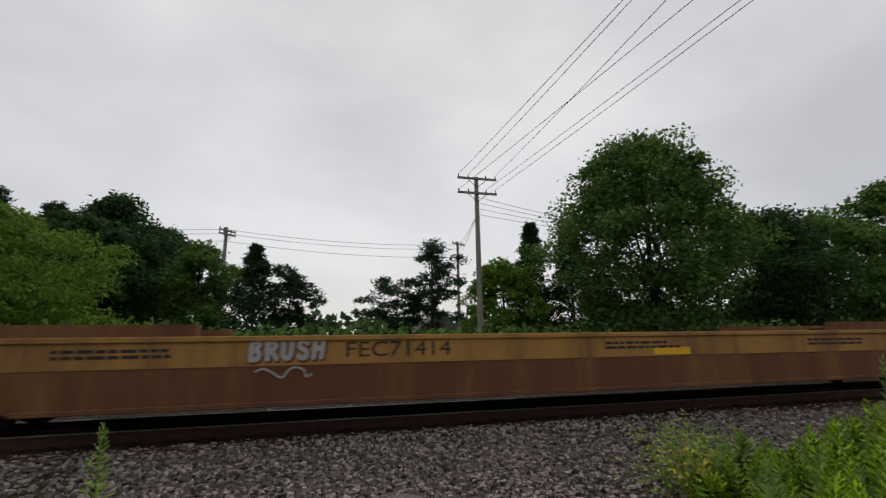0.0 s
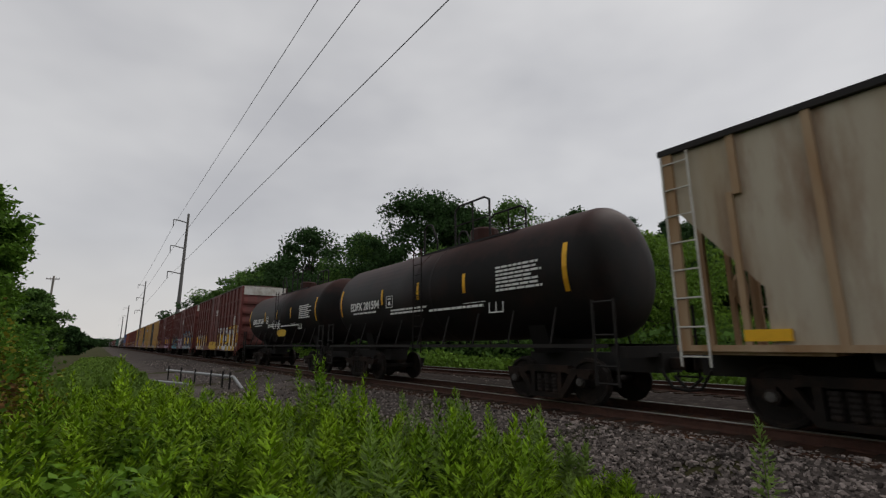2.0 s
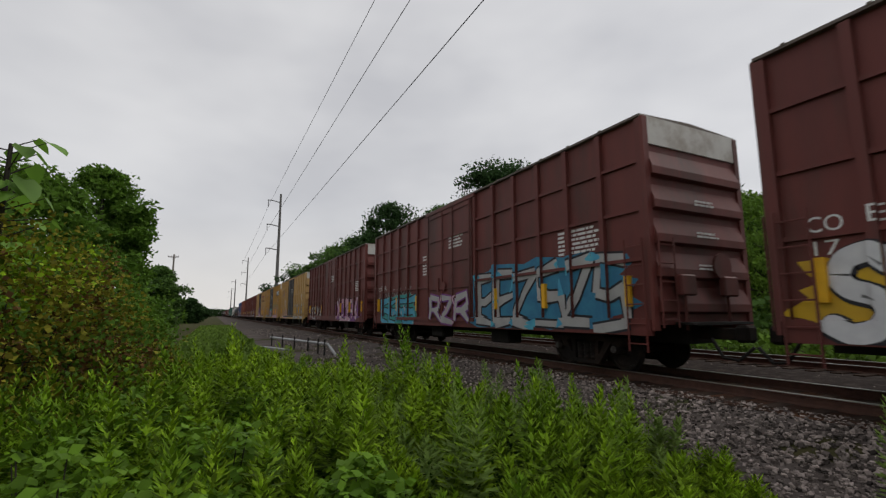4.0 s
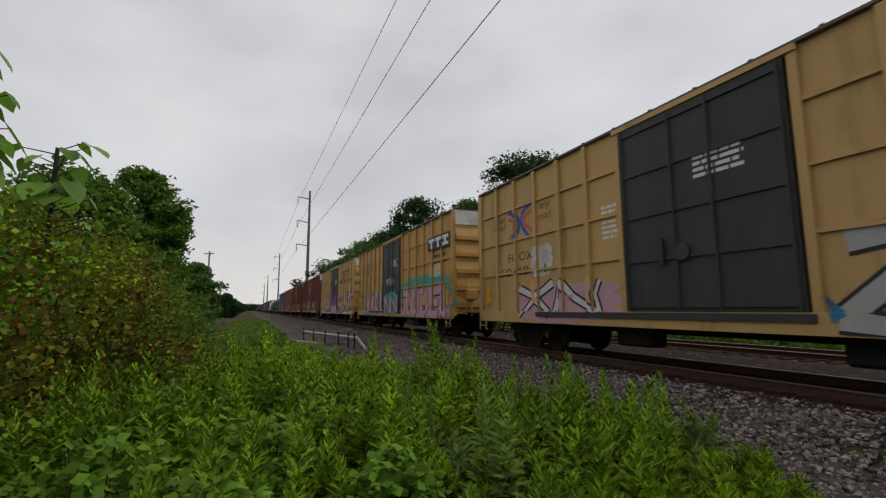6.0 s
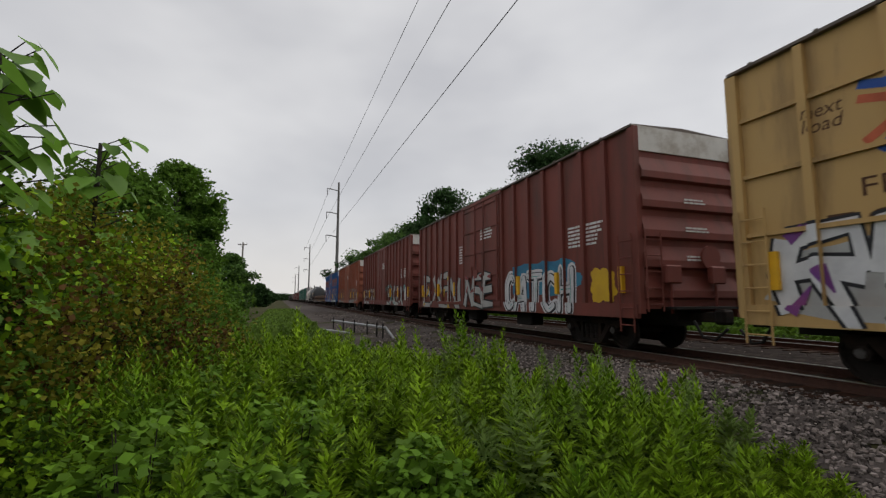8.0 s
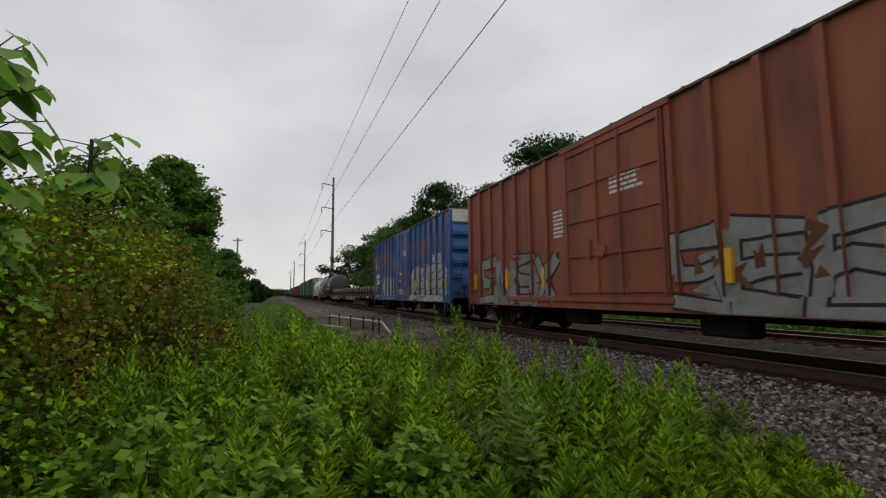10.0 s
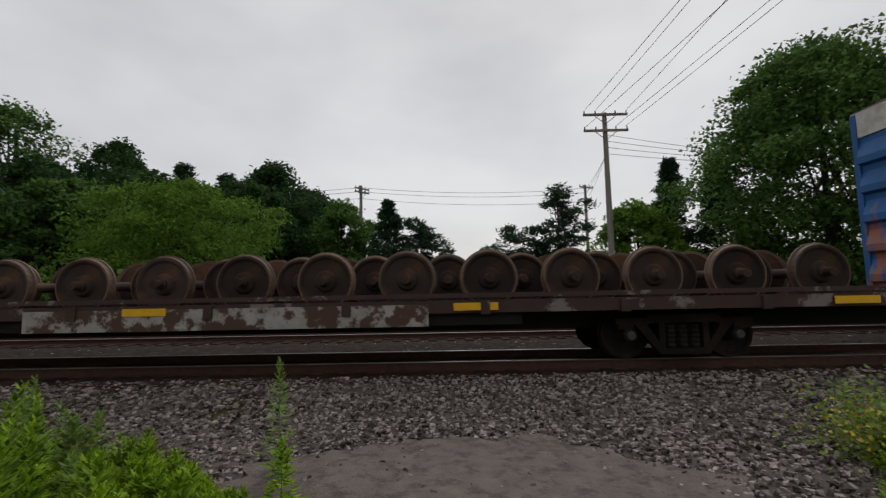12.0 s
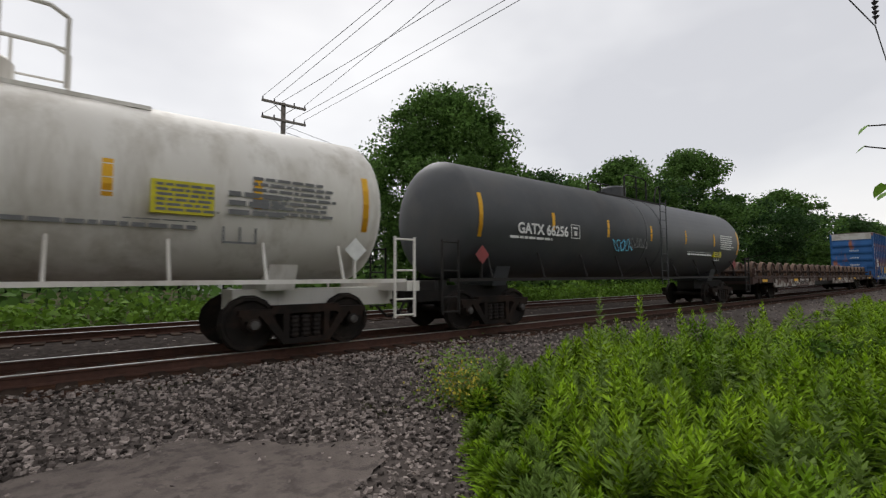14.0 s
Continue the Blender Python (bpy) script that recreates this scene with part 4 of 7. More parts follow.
    for a in ((0, 0.5, 0, 0.03), (0, 0.5, 0.33, 0.36), (0, 0.03, 0, 0.36), (0.47, 0.5, 0, 0.36), (0.235, 0.265, 0, 0.36)):
        box(bm, b - 3.0 + a[0], b - 3.0 + a[1], shell_y(zc - 0.6) - 0.01, shell_y(zc - 0.6), zc - 0.8 + a[2], zc - 0.8 + a[3])
    part("data_box", bm, lm, car)
    bars(car, b - 0.12, -0.5, zc + 0.15, 0.9, 0.35, 3, lm, end=1)
    if hazard:
        for s in (-1, 1):
            bm = bmesh.new()
            vs = [bm.verts.new((s * (b - 0.75) + 0.22 * u, -1.30, 1.72 + 0.22 * w)) for u, w in ((-1, 0), (0, -1), (1, 0), (0, 1))]
            bm.faces.new(vs)
            bmesh.ops.solidify(bm, geom=bm.faces, thickness=0.01)
            part("placard", bm, "g_red" if paint != "tankwhite" else "letter", car)
            part("placard_holder", boxm(s * (b - 0.75) - 0.02, s * (b - 0.75) + 0.02, -1.28, -1.22, 1.2, 1.8), frame_mat, car)
    return car, b


def well_car(label, x0, x1, upper, lower, number="", dark="dark"):
    car, h = car_root("well_car", label, x0, x1)
    well = h - 3.6
    y = HALF - 0.03
    for s in (-1, 1):
        bm = bmesh.new()
        prof = [(-h + 0.6, 1.30), (h - 0.6, 1.30), (h - 0.6, 0.95), (well + 0.9, 0.95), (well, 0.36), (-well, 0.36), (-well - 0.9, 0.95), (-h + 0.6, 0.95)]
        a, b = ([bm.verts.new((u, s * yy, w)) for u, w in prof] for yy in (y - 0.08, y))
        for i in range(8):
            bm.faces.new((a[i], a[(i + 1) % 8], b[(i + 1) % 8], b[i]))
        bm.faces.new(a), bm.faces.new(b)
        bmesh.ops.recalc_face_normals(bm, faces=bm.faces)
        part("well_side", bm, lower, car)
        part("side_band", boxm(-h + 2.2, h - 2.2, *sorted((s * y, s * (y + 0.012))), 0.90, 1.29), upper, car)
        part("top_chord", boxm(-well - 0.6, well + 0.6, *sorted((s * (y - 0.14), s * (y + 0.05))), 1.25, 1.33, bev=0.01), upper, car)
        part("bottom_chord", boxm(-well + 0.05, well - 0.05, *sorted((s * (y - 0.1), s * (y + 0.04))), 0.33, 0.40, bev=0.01), lower, car)
        for e in (-1, 1):
            part("end_box", boxm(*sorted((e * (h - 5.7), e * (h - 0.6))), *sorted((s * (y - 0.25), s * (y - 0.02))), 1.3, 1.5), lower, car)
    for e in (-1, 1):
        part("end_platform", boxm(*sorted((e * (well + 0.8), e * (h - 0.3))), -y + 0.3, y - 0.3, 1.0, 1.12), lower, car)
        part("bulkhead", boxm(*sorted((e * (well - 0.05), e * (well + 0.05))), -y + 0.08, y - 0.08, 0.4, 1.3), lower, car)
        part("end_beam", boxm(*sorted((e * (h - 0.35), e * (h - 0.1))), -y, y, 0.95, 1.35), "black", car)
        part("centre_sill", boxm(*sorted((e * well, e * h)), -0.3, 0.3, 0.66, 1.0), "black", car)
        ladder(car, e * (h - 0.6), -y - 0.02, 0.55, 1.45, 4, 0.4, "black")
        ladder(car, e * (h - 1.2) - 0.2, -y - 0.02, 1.2, 1.75, 3, 0.4, "black")
        bm = bmesh.new()
        for k in range(5):
            box(bm, e * (h - 0.8 - 0.5 * k) - 0.05, e * (h - 0.8 - 0.5 * k) + 0.05, -y + 0.1, y - 0.1, 1.12, 1.42)
        part("platform_rib", bm, "black", car)
        truck(car, e * (h - 2.05), 0.48)
        bars(car, e * (h - 1.7) - 0.3, -y - 0.002, 1.0, 0.6, 0.25, 4, dark)
    part("well_floor", boxm(-well, well, -y + 0.08, y - 0.08, 0.36, 0.42), lower, car)
    couplers(car, h)
    part("reflector", boxm(-h + 2.4, -h + 3.0, -y - 0.016, -y - 0.012, 0.92, 1.08), "refl", car)
    part("reflector", boxm(1.5, 2.3, -y - 0.016, -y - 0.012, 0.92, 1.05), "refl", car)
    if number:
        side_text("car_number", number, 0.35, dark, car, -4.0, -y - 0.013, 1.0, width=1.65, height=0.23)
    for q in (-well + 0.4, 0.5, well - 3.0):
        bars(car, q, -y - 0.012, 1.02, 1.7, 0.16, 2, dark)
    return car, h


def hopper_car(label, x0, x1, paint, rib, ribs=14, top=4.75, detail=True):
    car, h = car_root("covered_hopper", label, x0, x1)
    y, z0 = HALF, 1.15
    yb = y - 0.07
    bm = bmesh.new()
    prof = [(-h + 0.1, top), (h - 0.1, top), (h - 0.1, top - 0.9), (h - 1.9, z0), (-h + 1.9, z0), (-h + 0.1, top - 0.9)]
    a, b = ([bm.verts.new((u, s * yb, w)) for u, w in prof] for s in (-1, 1))
    for i in range(6):
        bm.faces.new((a[i], b[i], b[(i + 1) % 6], a[(i + 1) % 6]))
    bm.faces.new(a), bm.faces.new(b)
    bmesh.ops.recalc_face_normals(bm, faces=bm.faces)
    part("body", bm, paint, car)
    SIDES[car.name] = ([-h + 0.16 + (2 * h - 0.32) * k / (ribs - 1) for k in range(ribs)], 0.05, yb, y - yb, z0 + 0.02)
    for s in (-1, 1):
        for e in (-1, 1):
            bm = bmesh.new()
            vs = [(h - 1.2, z0), (h - 0.1, z0), (h - 0.1, z0 + 0.5), (h - 1.2, z0 + 0.9)]
            part("end_gusset", boxm(*sorted((e * (h - 1.95), e * (h - 1.25))), *sorted((s * yb, s * (yb - 0.03))), z0, top - 1.6), paint, car)
            bm.free()
        for k in range(ribs):
            x = -h + 0.16 + (2 * h - 0.32) * k / (ribs - 1)
            lo = z0 if 1.9 < x + h < 2 * h - 1.9 else top - 0.95 if min(x + h, h - x) > 0.3 else z0
            part("side_rib", boxm(x - 0.05, x + 0.05, *sorted((s * y, s * yb)), lo, top - 0.02), rib, car)
        part("top_chord", boxm(-h, h, *sorted((s * (y + 0.02), s * (yb - 0.1))), top - 0.03, top + 0.07), "black" if detail else rib, car)
        part("side_sill", boxm(-h, h, *sorted((s * (y + 0.01), s * (yb - 0.1))), z0 - 0.07, z0 + 0.02), rib, car)
    part("roof", boxm(-h + 0.1, h - 0.1, -yb + 0.1, yb - 0.1, top, top + 0.1), "roofmetal", car)
    part("roof_walk", boxm(-h + 0.3, h - 0.3, -0.9, -0.5, top + 0.16, top + 0.2), "roofmetal", car)
    for k in range(4):
        x = -h + 2.2 + (2 * h - 4.4) * k / 3
        part("hatch", boxm(x - 0.8, x + 0.8, -0.3, 0.3, top + 0.1, top + 0.22, bev=0.03), "roofmetal", car)
    for k in range(3):
        x = (k - 1) * h * 0.5
        bm = bmesh.new()
        t_, b_ = [(-1.6, -1.2), (1.6, -1.2), (1.6, 1.2), (-1.6, 1.2)], [(-1.15, -0.7), (1.15, -0.7), (1.15, 0.7), (-1.15, 0.7)]
        ra, rb = [bm.verts.new((x + u, w, z0)) for u, w in t_], [bm.verts.new((x + u, w, 0.35)) for u, w in b_]
        for i in range(4):
            bm.faces.new((ra[i], ra[(i + 1) % 4], rb[(i + 1) % 4], rb[i]))
        bm.faces.new(rb)
        bmesh.ops.recalc_face_normals(bm, faces=bm.faces)
        part("discharge_chute", bm, "black", car)
    # black box, wider than a sill, standing for the shadow band beneath the sides
    part("centre_sill", boxm(-h + 2.2, h - 2.2, -1.25, 1.25, 0.86, z0 - 0.08), "black", car)
    for e in (-1, 1):
        for s in (-1, 1):
            ladder(car, e * (h - 0.05) - (0.42 if e > 0 else 0.0), s * (y + 0.02), 1.0, top - 0.2, 8, 0.42, "white" if e < 0 else rib)
            for xo in (0.05, 0.95):
                part("corner_post", boxm(*sorted((e * (h - xo), e * (h - xo - 0.08))), *sorted((s * y, s * (y - 0.08))), z0, top - (0.0 if xo < 0.5 else 0.9)), rib, car)
        part("end_floor", boxm(*sorted((e * (h - 1.9), e * h)), -y + 0.08, y - 0.08, z0 - 0.12, z0), rib, car)
        part("stub_sill", boxm(*sorted((e * (h - 3.5), e * (h + 0.2))), -0.35, 0.35, 0.66, 1.03), "black", car)
        bm = bmesh.new()
        lathe(bm, [(e * (h - 0.25), 0.3), (e * (h - 0.2), 0.3)], True, 14, (0, 0.55, z0 + 1.0))
        part("brake_wheel", bm, rib, car)
        for q in (-0.5, 0.5):
            part("end_post", boxm(*sorted((e * (h - 0.05), e * (h - 0.13))), q - 0.05, q + 0.05, z0, top - 0.9), rib, car)
        truck(car, e * (h - 1.9))
    couplers(car, h)
    return car, h


def flat_car(label, x0, x1):
    car, h = car_root("flat_car", label, x0, x1)
    y = HALF - 0.05
    part("deck", boxm(-h + 0.2, h - 0.2, -y + 0.12, y - 0.12, 0.86, 0.92), "flat", car, "rusty steel deck")
    for s in (-1, 1):
        part("side_beam", boxm(-h + 0.2, h - 0.2, *sorted((s * y, s * (y - 0.12))), 0.86, 1.06), "flat", car)
        part("edge_rail", boxm(-h + 0.2, h - 0.2, *sorted((s * (y + 0.025), s * (y - 0.08))), 1.10, 1.17), "flat", car)
        part("side_panel", boxm(-12.2, -4.4, *sorted((s * y, s * (y + 0.02))), 0.62, 1.0), "flatwhite", car, "peeling white painted side panel")
        part("side_panel", boxm(0.3, 6.8, *sorted((s * y, s * (y + 0.02))), 0.66, 1.0), "flatwhite", car, "peeling white painted side panel")
        for k in range(14):
            x = -h + 0.8 + (2 * h - 1.6) * k / 13
            part("stake_pocket", boxm(x - 0.07, x + 0.07, *sorted((s * y, s * (y + 0.06))), 0.84, 1.05), "flat", car)
        for x in (-h + 1.6, -h * 0.55, -h * 0.2, h * 0.15, h * 0.5, h - 1.6):
            part("reflector", boxm(x - 0.35, x + 0.35, *sorted((s * (y + 0.02), s * (y + 0.032))), 0.90, 1.02), "refl", car)
    part("centre_sill", boxm(-h, h, -0.4, 0.4, 0.5, 0.858), "black", car)
    part("cross_bearer", boxm(-h * 0.55, h * 0.55, -1.3, 1.3, 0.66, 0.856), "black", car)
    for e in (-1, 1):
        truck(car, e * (h - 4.1), 0.42)
        part("end_sill", boxm(*sorted((e * (h - 0.25), e * h)), -y, y, 0.8, 1.15), "flat", car)
        part("bulkhead_post", boxm(*sorted((e * (h - 0.5), e * (h - 0.36))), -y, -y + 0.12, 1.13, 1.55), "flat", car)
    couplers(car, h)
    side_text("car_number", "CSXT 9948 29", 0.35, "dark", car, -9.0, -y - 0.022, 0.71, width=3.1, height=0.23)
    # a row of spare wheelsets, staggered, as cargo
    proto, n, pitch = None, 21, (2 * h - 2.4) / 20.5
    for k in range(n):
        for row in (0, 1):
            x = -h + 1.2 + pitch * (k + 0.0 + 0.5 * row)
            yy = -0.42 if row == 0 else 0.42
            ws = new("spare_wheelset", None)
            ws.parent = None
            tagged(ws, "rusty spare railway wheelset chained on a flat car deck", "wheelset", "wheelsets carried on the flat car")
            if proto is None:
                proto = [wheel_solid(ws, -0.72), wheel_solid(ws, 0.72), wheel_rim(ws, -0.72), wheel_rim(ws, 0.72)]
                bm = bmesh.new()
                lathe(bm, [(-1.02, 0.07), (-0.86, 0.07), (-0.85, 0.09), (-0.6, 0.1), (0, 0.085), (0.6, 0.1), (0.85, 0.09), (0.86, 0.07), (1.02, 0.07)], False, 12)
                proto.append(part("axle", bm, "rustwheel", ws))
            else:
                for o in proto:
                    c = new(o.name.split(".")[0], o.data)
                    c.parent = ws
            # the wheelset stands across the car, turned a little
            CARGO.append((ws, (x0 + x1) / 2, x, yy, 0.922 + 0.487))
    return car, h


def wheel_solid(parent, y):
    s = 1 if y > 0 else -1
    bm = bmesh.new()
    lathe(bm, [(y - s * 0.055, 0.30), (y - s * 0.06, 0.485), (y - s * 0.03, 0.487), (y - s * 0.015, 0.462), (y + s * 0.065, 0.455), (y + s * 0.07, 0.40), (y + s * 0.03, 0.36), (y + s * 0.02, 0.19), (y + s * 0.08, 0.15), (y + s * 0.085, 0.09)], False, 28)
    return part("wheel", bm, "rustwheel", parent)


def wheel_rim(parent, y):
    s = 1 if y > 0 else -1
    bm = bmesh.new()
    lathe(bm, [(y - s * 0.062, 0.44), (y - s * 0.064, 0.489), (y - s * 0.028, 0.491), (y - s * 0.013, 0.466), (y + s * 0.067, 0.459), (y + s * 0.073, 0.455), (y + s * 0.074, 0.43)], False, 28)
    bmesh.ops.delete(bm, geom=[f for f in bm.faces if len(f.verts) > 4], context='FACES')
    return part("rim", bm, "wheelrim", parent, "worn paler rim")


CARGO = []


def sheet_on(car, name, bm, material, layer=0, flat=None):
    """Lays a sheet of paint, drawn at y = 0, on a car's side: on the panels, over the posts and over the sill."""
    lift = 0.004 + 0.0035 * layer
    if flat is not None or car.name not in SIDES:
        for v in bm.verts:
            v.co.y += -(flat if flat is not None else HALF) - lift
        return part(name, bm, material, car)
    xs, hw, yb, depth, sill = SIDES[car.name]
    me = bpy.data.meshes.new("paint")
    bm.to_mesh(me)
    bm.free()
    out = bmesh.new()

    def add(x0, x1, z0, z1, y):
        b = bmesh.new()
        b.from_mesh(me)
        for co, no in (((x0, 0, 0), (-1, 0, 0)), ((x1, 0, 0), (1, 0, 0)), ((0, 0, z0), (0, 0, -1)), ((0, 0, z1), (0, 0, 1))):
            if b.faces:
                bmesh.ops.bisect_plane(b, geom=list(b.verts) + list(b.edges) + list(b.faces), plane_co=co, plane_no=no, clear_outer=True)
        for v in b.verts:
            v.co.y += y
        tmp = bpy.data.meshes.new("tmp")
        b.to_mesh(tmp)
        b.free()
        out.from_mesh(tmp)
        bpy.data.meshes.remove(tmp)

    lo = min(v.co.x for v in me.vertices)
    hi = max(v.co.x for v in me.vertices)
    add(lo - 1, hi + 1, sill, 9, -yb - lift)
    add(lo - 1, hi + 1, sill - 0.3, sill, -yb - depth - lift)
    for x in xs:
        if lo - 0.1 < x < hi + 0.1:
            add(x - hw, x + hw, sill, 9, -yb - depth - lift)
    bpy.data.meshes.remove(me)
    return part(name, out, material, car)


GLYPH = {
    "S": (((0.92, 0.82), (0.6, 1.0), (0.2, 0.92), (0.08, 0.7), (0.3, 0.54), (0.72, 0.46), (0.92, 0.28), (0.75, 0.05), (0.4, 0.0), (0.06, 0.12)),),
    "T": (((0.0, 0.97), (1.0, 0.97)), ((0.5, 0.97), (0.46, 0.0))), "L": (((0.1, 1.0), (0.08, 0.02), (0.95, 0.0)),),
    "R": (((0.1, 0.0), (0.12, 1.0), (0.72, 1.0), (0.92, 0.76), (0.7, 0.52), (0.2, 0.5)), ((0.45, 0.5), (0.98, 0.0))),
    "8": (((0.5, 0.53), (0.14, 0.72), (0.3, 1.0), (0.75, 1.0), (0.88, 0.74), (0.5, 0.53), (0.08, 0.28), (0.28, 0.0), (0.76, 0.0), (0.95, 0.28), (0.5, 0.53)),),
    "E": (((0.95, 1.0), (0.1, 0.98), (0.1, 0.02), (0.98, 0.0)), ((0.1, 0.52), (0.8, 0.52))), "H": (((0.1, 1.0), (0.1, 0.0)), ((0.92, 1.0), (0.92, 0.0)), ((0.1, 0.48), (0.92, 0.52))),
    "A": (((0.0, 0.0), (0.46, 1.0), (0.58, 1.0), (1.0, 0.0)), ((0.24, 0.36), (0.8, 0.36))), "V": (((0.0, 1.0), (0.46, 0.0), (0.56, 0.0), (1.0, 1.0)),),
    "O": (((0.5, 0.0), (0.1, 0.15), (0.04, 0.6), (0.3, 1.0), (0.72, 1.0), (0.96, 0.62), (0.9, 0.14), (0.5, 0.0)),), "C": (((0.95, 0.85), (0.55, 1.0), (0.12, 0.75), (0.08, 0.25), (0.5, 0.0), (0.95, 0.14)),),
    "B": (((0.1, 0.0), (0.12, 1.0), (0.7, 0.98), (0.84, 0.76), (0.55, 0.54), (0.92, 0.3), (0.75, 0.02), (0.1, 0.0)),), "J": (((0.25, 1.0), (0.95, 0.98), (0.8, 0.2), (0.45, 0.0), (0.02, 0.18)),),
    "U": (((0.08, 1.0), (0.1, 0.2), (0.5, 0.0), (0.9, 0.2), (0.92, 1.0)),), "N": (((0.08, 0.0), (0.1, 1.0), (0.9, 0.0), (0.92, 1.0)),),
}


def fat_word(car, word, x, z, w, h, fill, edge, seed=0, thick=0.13, line=0.05, halo=None, accent=None, flat=None, layer=2, slant=0.06):
    """Fat hand-sprayed letters: rounded strokes of one fill on a wider dark edge, with an outer halo and thin inner cuts."""
    r = random.Random(seed)
    cell, t = w / len(word), h * thick
    strokes = []
    for k, ch in enumerate(word):
        u0, wide = x + cell * k + t + line * 0.6, cell - 2 * t - line * 1.2
        v0, tall = z + t + h * r.uniform(-0.03, 0.05), h - 2 * t + h * r.uniform(-0.06, 0.05)
        tilt = r.uniform(-0.10, 0.10)
        for st in GLYPH[ch]:
            pts = [(u0 + wide * u + (slant + tilt) * tall * (v - 0.5), v0 + tall * v) for u, v in st]
            for q_ in (0.16, 0.25):  # round the corners
                pts = [pts[0]] + [(a[0] * (1 - q) + b[0] * q, a[1] * (1 - q) + b[1] * q) for a, b in zip(pts, pts[1:]) for q in (q_, 1 - q_)] + [pts[-1]]
            strokes.append((pts, t * r.uniform(0.9, 1.15)))

    def lay(name, material, grow, ly, dx=0.0, dz=0.0):
        bm = bmesh.new()
        for k, (pts, ht) in enumerate(strokes):
            y = -0.00005 * k
            pts = [(a + dx, b + dz) for a, b in pts]
            ribbon(bm, pts, ht + grow, ht + grow, y)
            for p in (pts[0], pts[-1]):
                bm.faces.new([bm.verts.new((p[0] + (ht + grow) * math.cos(a * 0.5236 + 0.26), y - 0.00002, p[1] + (ht + grow) * math.sin(a * 0.5236 + 0.26))) for a in range(12)])
        tagged(sheet_on(car, name, bm, material, ly, flat), kind="stuff")

    if halo:
        lay("graffiti_halo", halo, line * 2.4, layer - 1)
    lay("graffiti_edge", edge, line, layer, 0.02, -0.02)
    lay("graffiti", fill, 0.0, layer + 1)
    if accent:
        bm = bmesh.new()
        for k, (pts, ht) in enumerate(strokes):
            for _ in range(2):
                i = r.randrange(0, max(len(pts) - 4, 1))
                off = r.choice((-0.5, 0.45)) * ht
                ribbon(bm, [(p[0] + off, p[1] + off * 0.4) for p in pts[i:i + 4]], ht * 0.16, ht * 0.03, -0.00005 * k)
        tagged(sheet_on(car, "graffiti_accent", bm, accent, layer + 2, flat), kind="stuff")


def ribbon(bm, pts, w0, w1, y):
    """A tapering painted stroke through two or three points."""
    left, right_ = [], []
    n = len(pts)
    for i, p in enumerate(pts):
        a, b = pts[max(i - 1, 0)], pts[min(i + 1, n - 1)]
        dx, dz = b[0] - a[0], b[1] - a[1]
        l_ = math.hypot(dx, dz) + 1e-6
        w = w0 + (w1 - w0) * i / (n - 1)
        left.append(bm.verts.new((p[0] - dz / l_ * w, y, p[1] + dx / l_ * w)))
        right_.append(bm.verts.new((p[0] + dz / l_ * w, y, p[1] - dx / l_ * w)))
    for i in range(n - 1):
        bm.faces.new((left[i], left[i + 1], right_[i + 1], right_[i]))


def wildstyle(car, x, z, w, h, letters, fill, edge, accent, seed, flat=None, layer=2, thick=0.12):
    """Interlocked angular letter strokes in a fill with a dark edge and coloured cuts."""
    r = random.Random(seed)
    strokes = []
    cell = w / letters
    for k in range(letters):
        cx = x + cell * k
        an = {n: (cx + cell * (u + r.uniform(-0.1, 0.1)), z + h * (v + r.uniform(-0.08, 0.08))) for n, u, v in (("tl", 0.12, 0.92), ("tr", 0.95, 0.95), ("ml", 0.1, 0.5), ("mr", 0.9, 0.52), ("bl", 0.08, 0.05), ("br", 0.98, 0.05), ("c", 0.5, 0.5))}
        for names_ in r.choice(((("tl", "ml", "bl"), ("tl", "tr"), ("ml", "c", "mr"), ("bl", "br")), (("bl", "ml", "tl"), ("tl", "c", "br"), ("br", "mr", "tr")), (("tr", "tl", "ml"), ("ml", "c", "mr"), ("mr", "br", "bl")),
                                (("tl", "tr", "mr"), ("mr", "c", "ml"), ("tl", "ml", "bl"), ("c", "br")), (("tl", "c", "br"), ("tr", "c", "bl")), (("tl", "tr"), ("tr", "c", "bl"), ("bl", "br")))):
            strokes.append(([an[q] for q in names_], h * thick * r.uniform(0.7, 1.2), h * thick * r.uniform(0.35, 0.9)))
    for i, (nm, m_, grow, lay) in enumerate((("graffiti_edge", edge, 0.055, layer), ("graffiti", fill, 0.0, layer + 1))):
        bm = bmesh.new()
        for k, (pts, a, b) in enumerate(strokes):
            ribbon(bm, pts, a + grow, b + grow, -0.00006 * k)
        tagged(sheet_on(car, nm, bm, m_, lay, flat), kind="stuff")
    bm = bmesh.new()
    for k in range(letters * 3):
        pts, a, b = r.choice(strokes)
        p = r.choice(pts)
        q = (p[0] + r.uniform(-0.3, 0.3) * h, p[1] + r.uniform(-0.3, 0.3) * h)
        q = (q[0], min(max(q[1], z), z + h))
        ribbon(bm, [p, q], h * 0.07, h * 0.01, -0.00006 * k)
    tagged(sheet_on(car, "graffiti_accent", bm, accent, layer + 2, flat), kind="stuff")


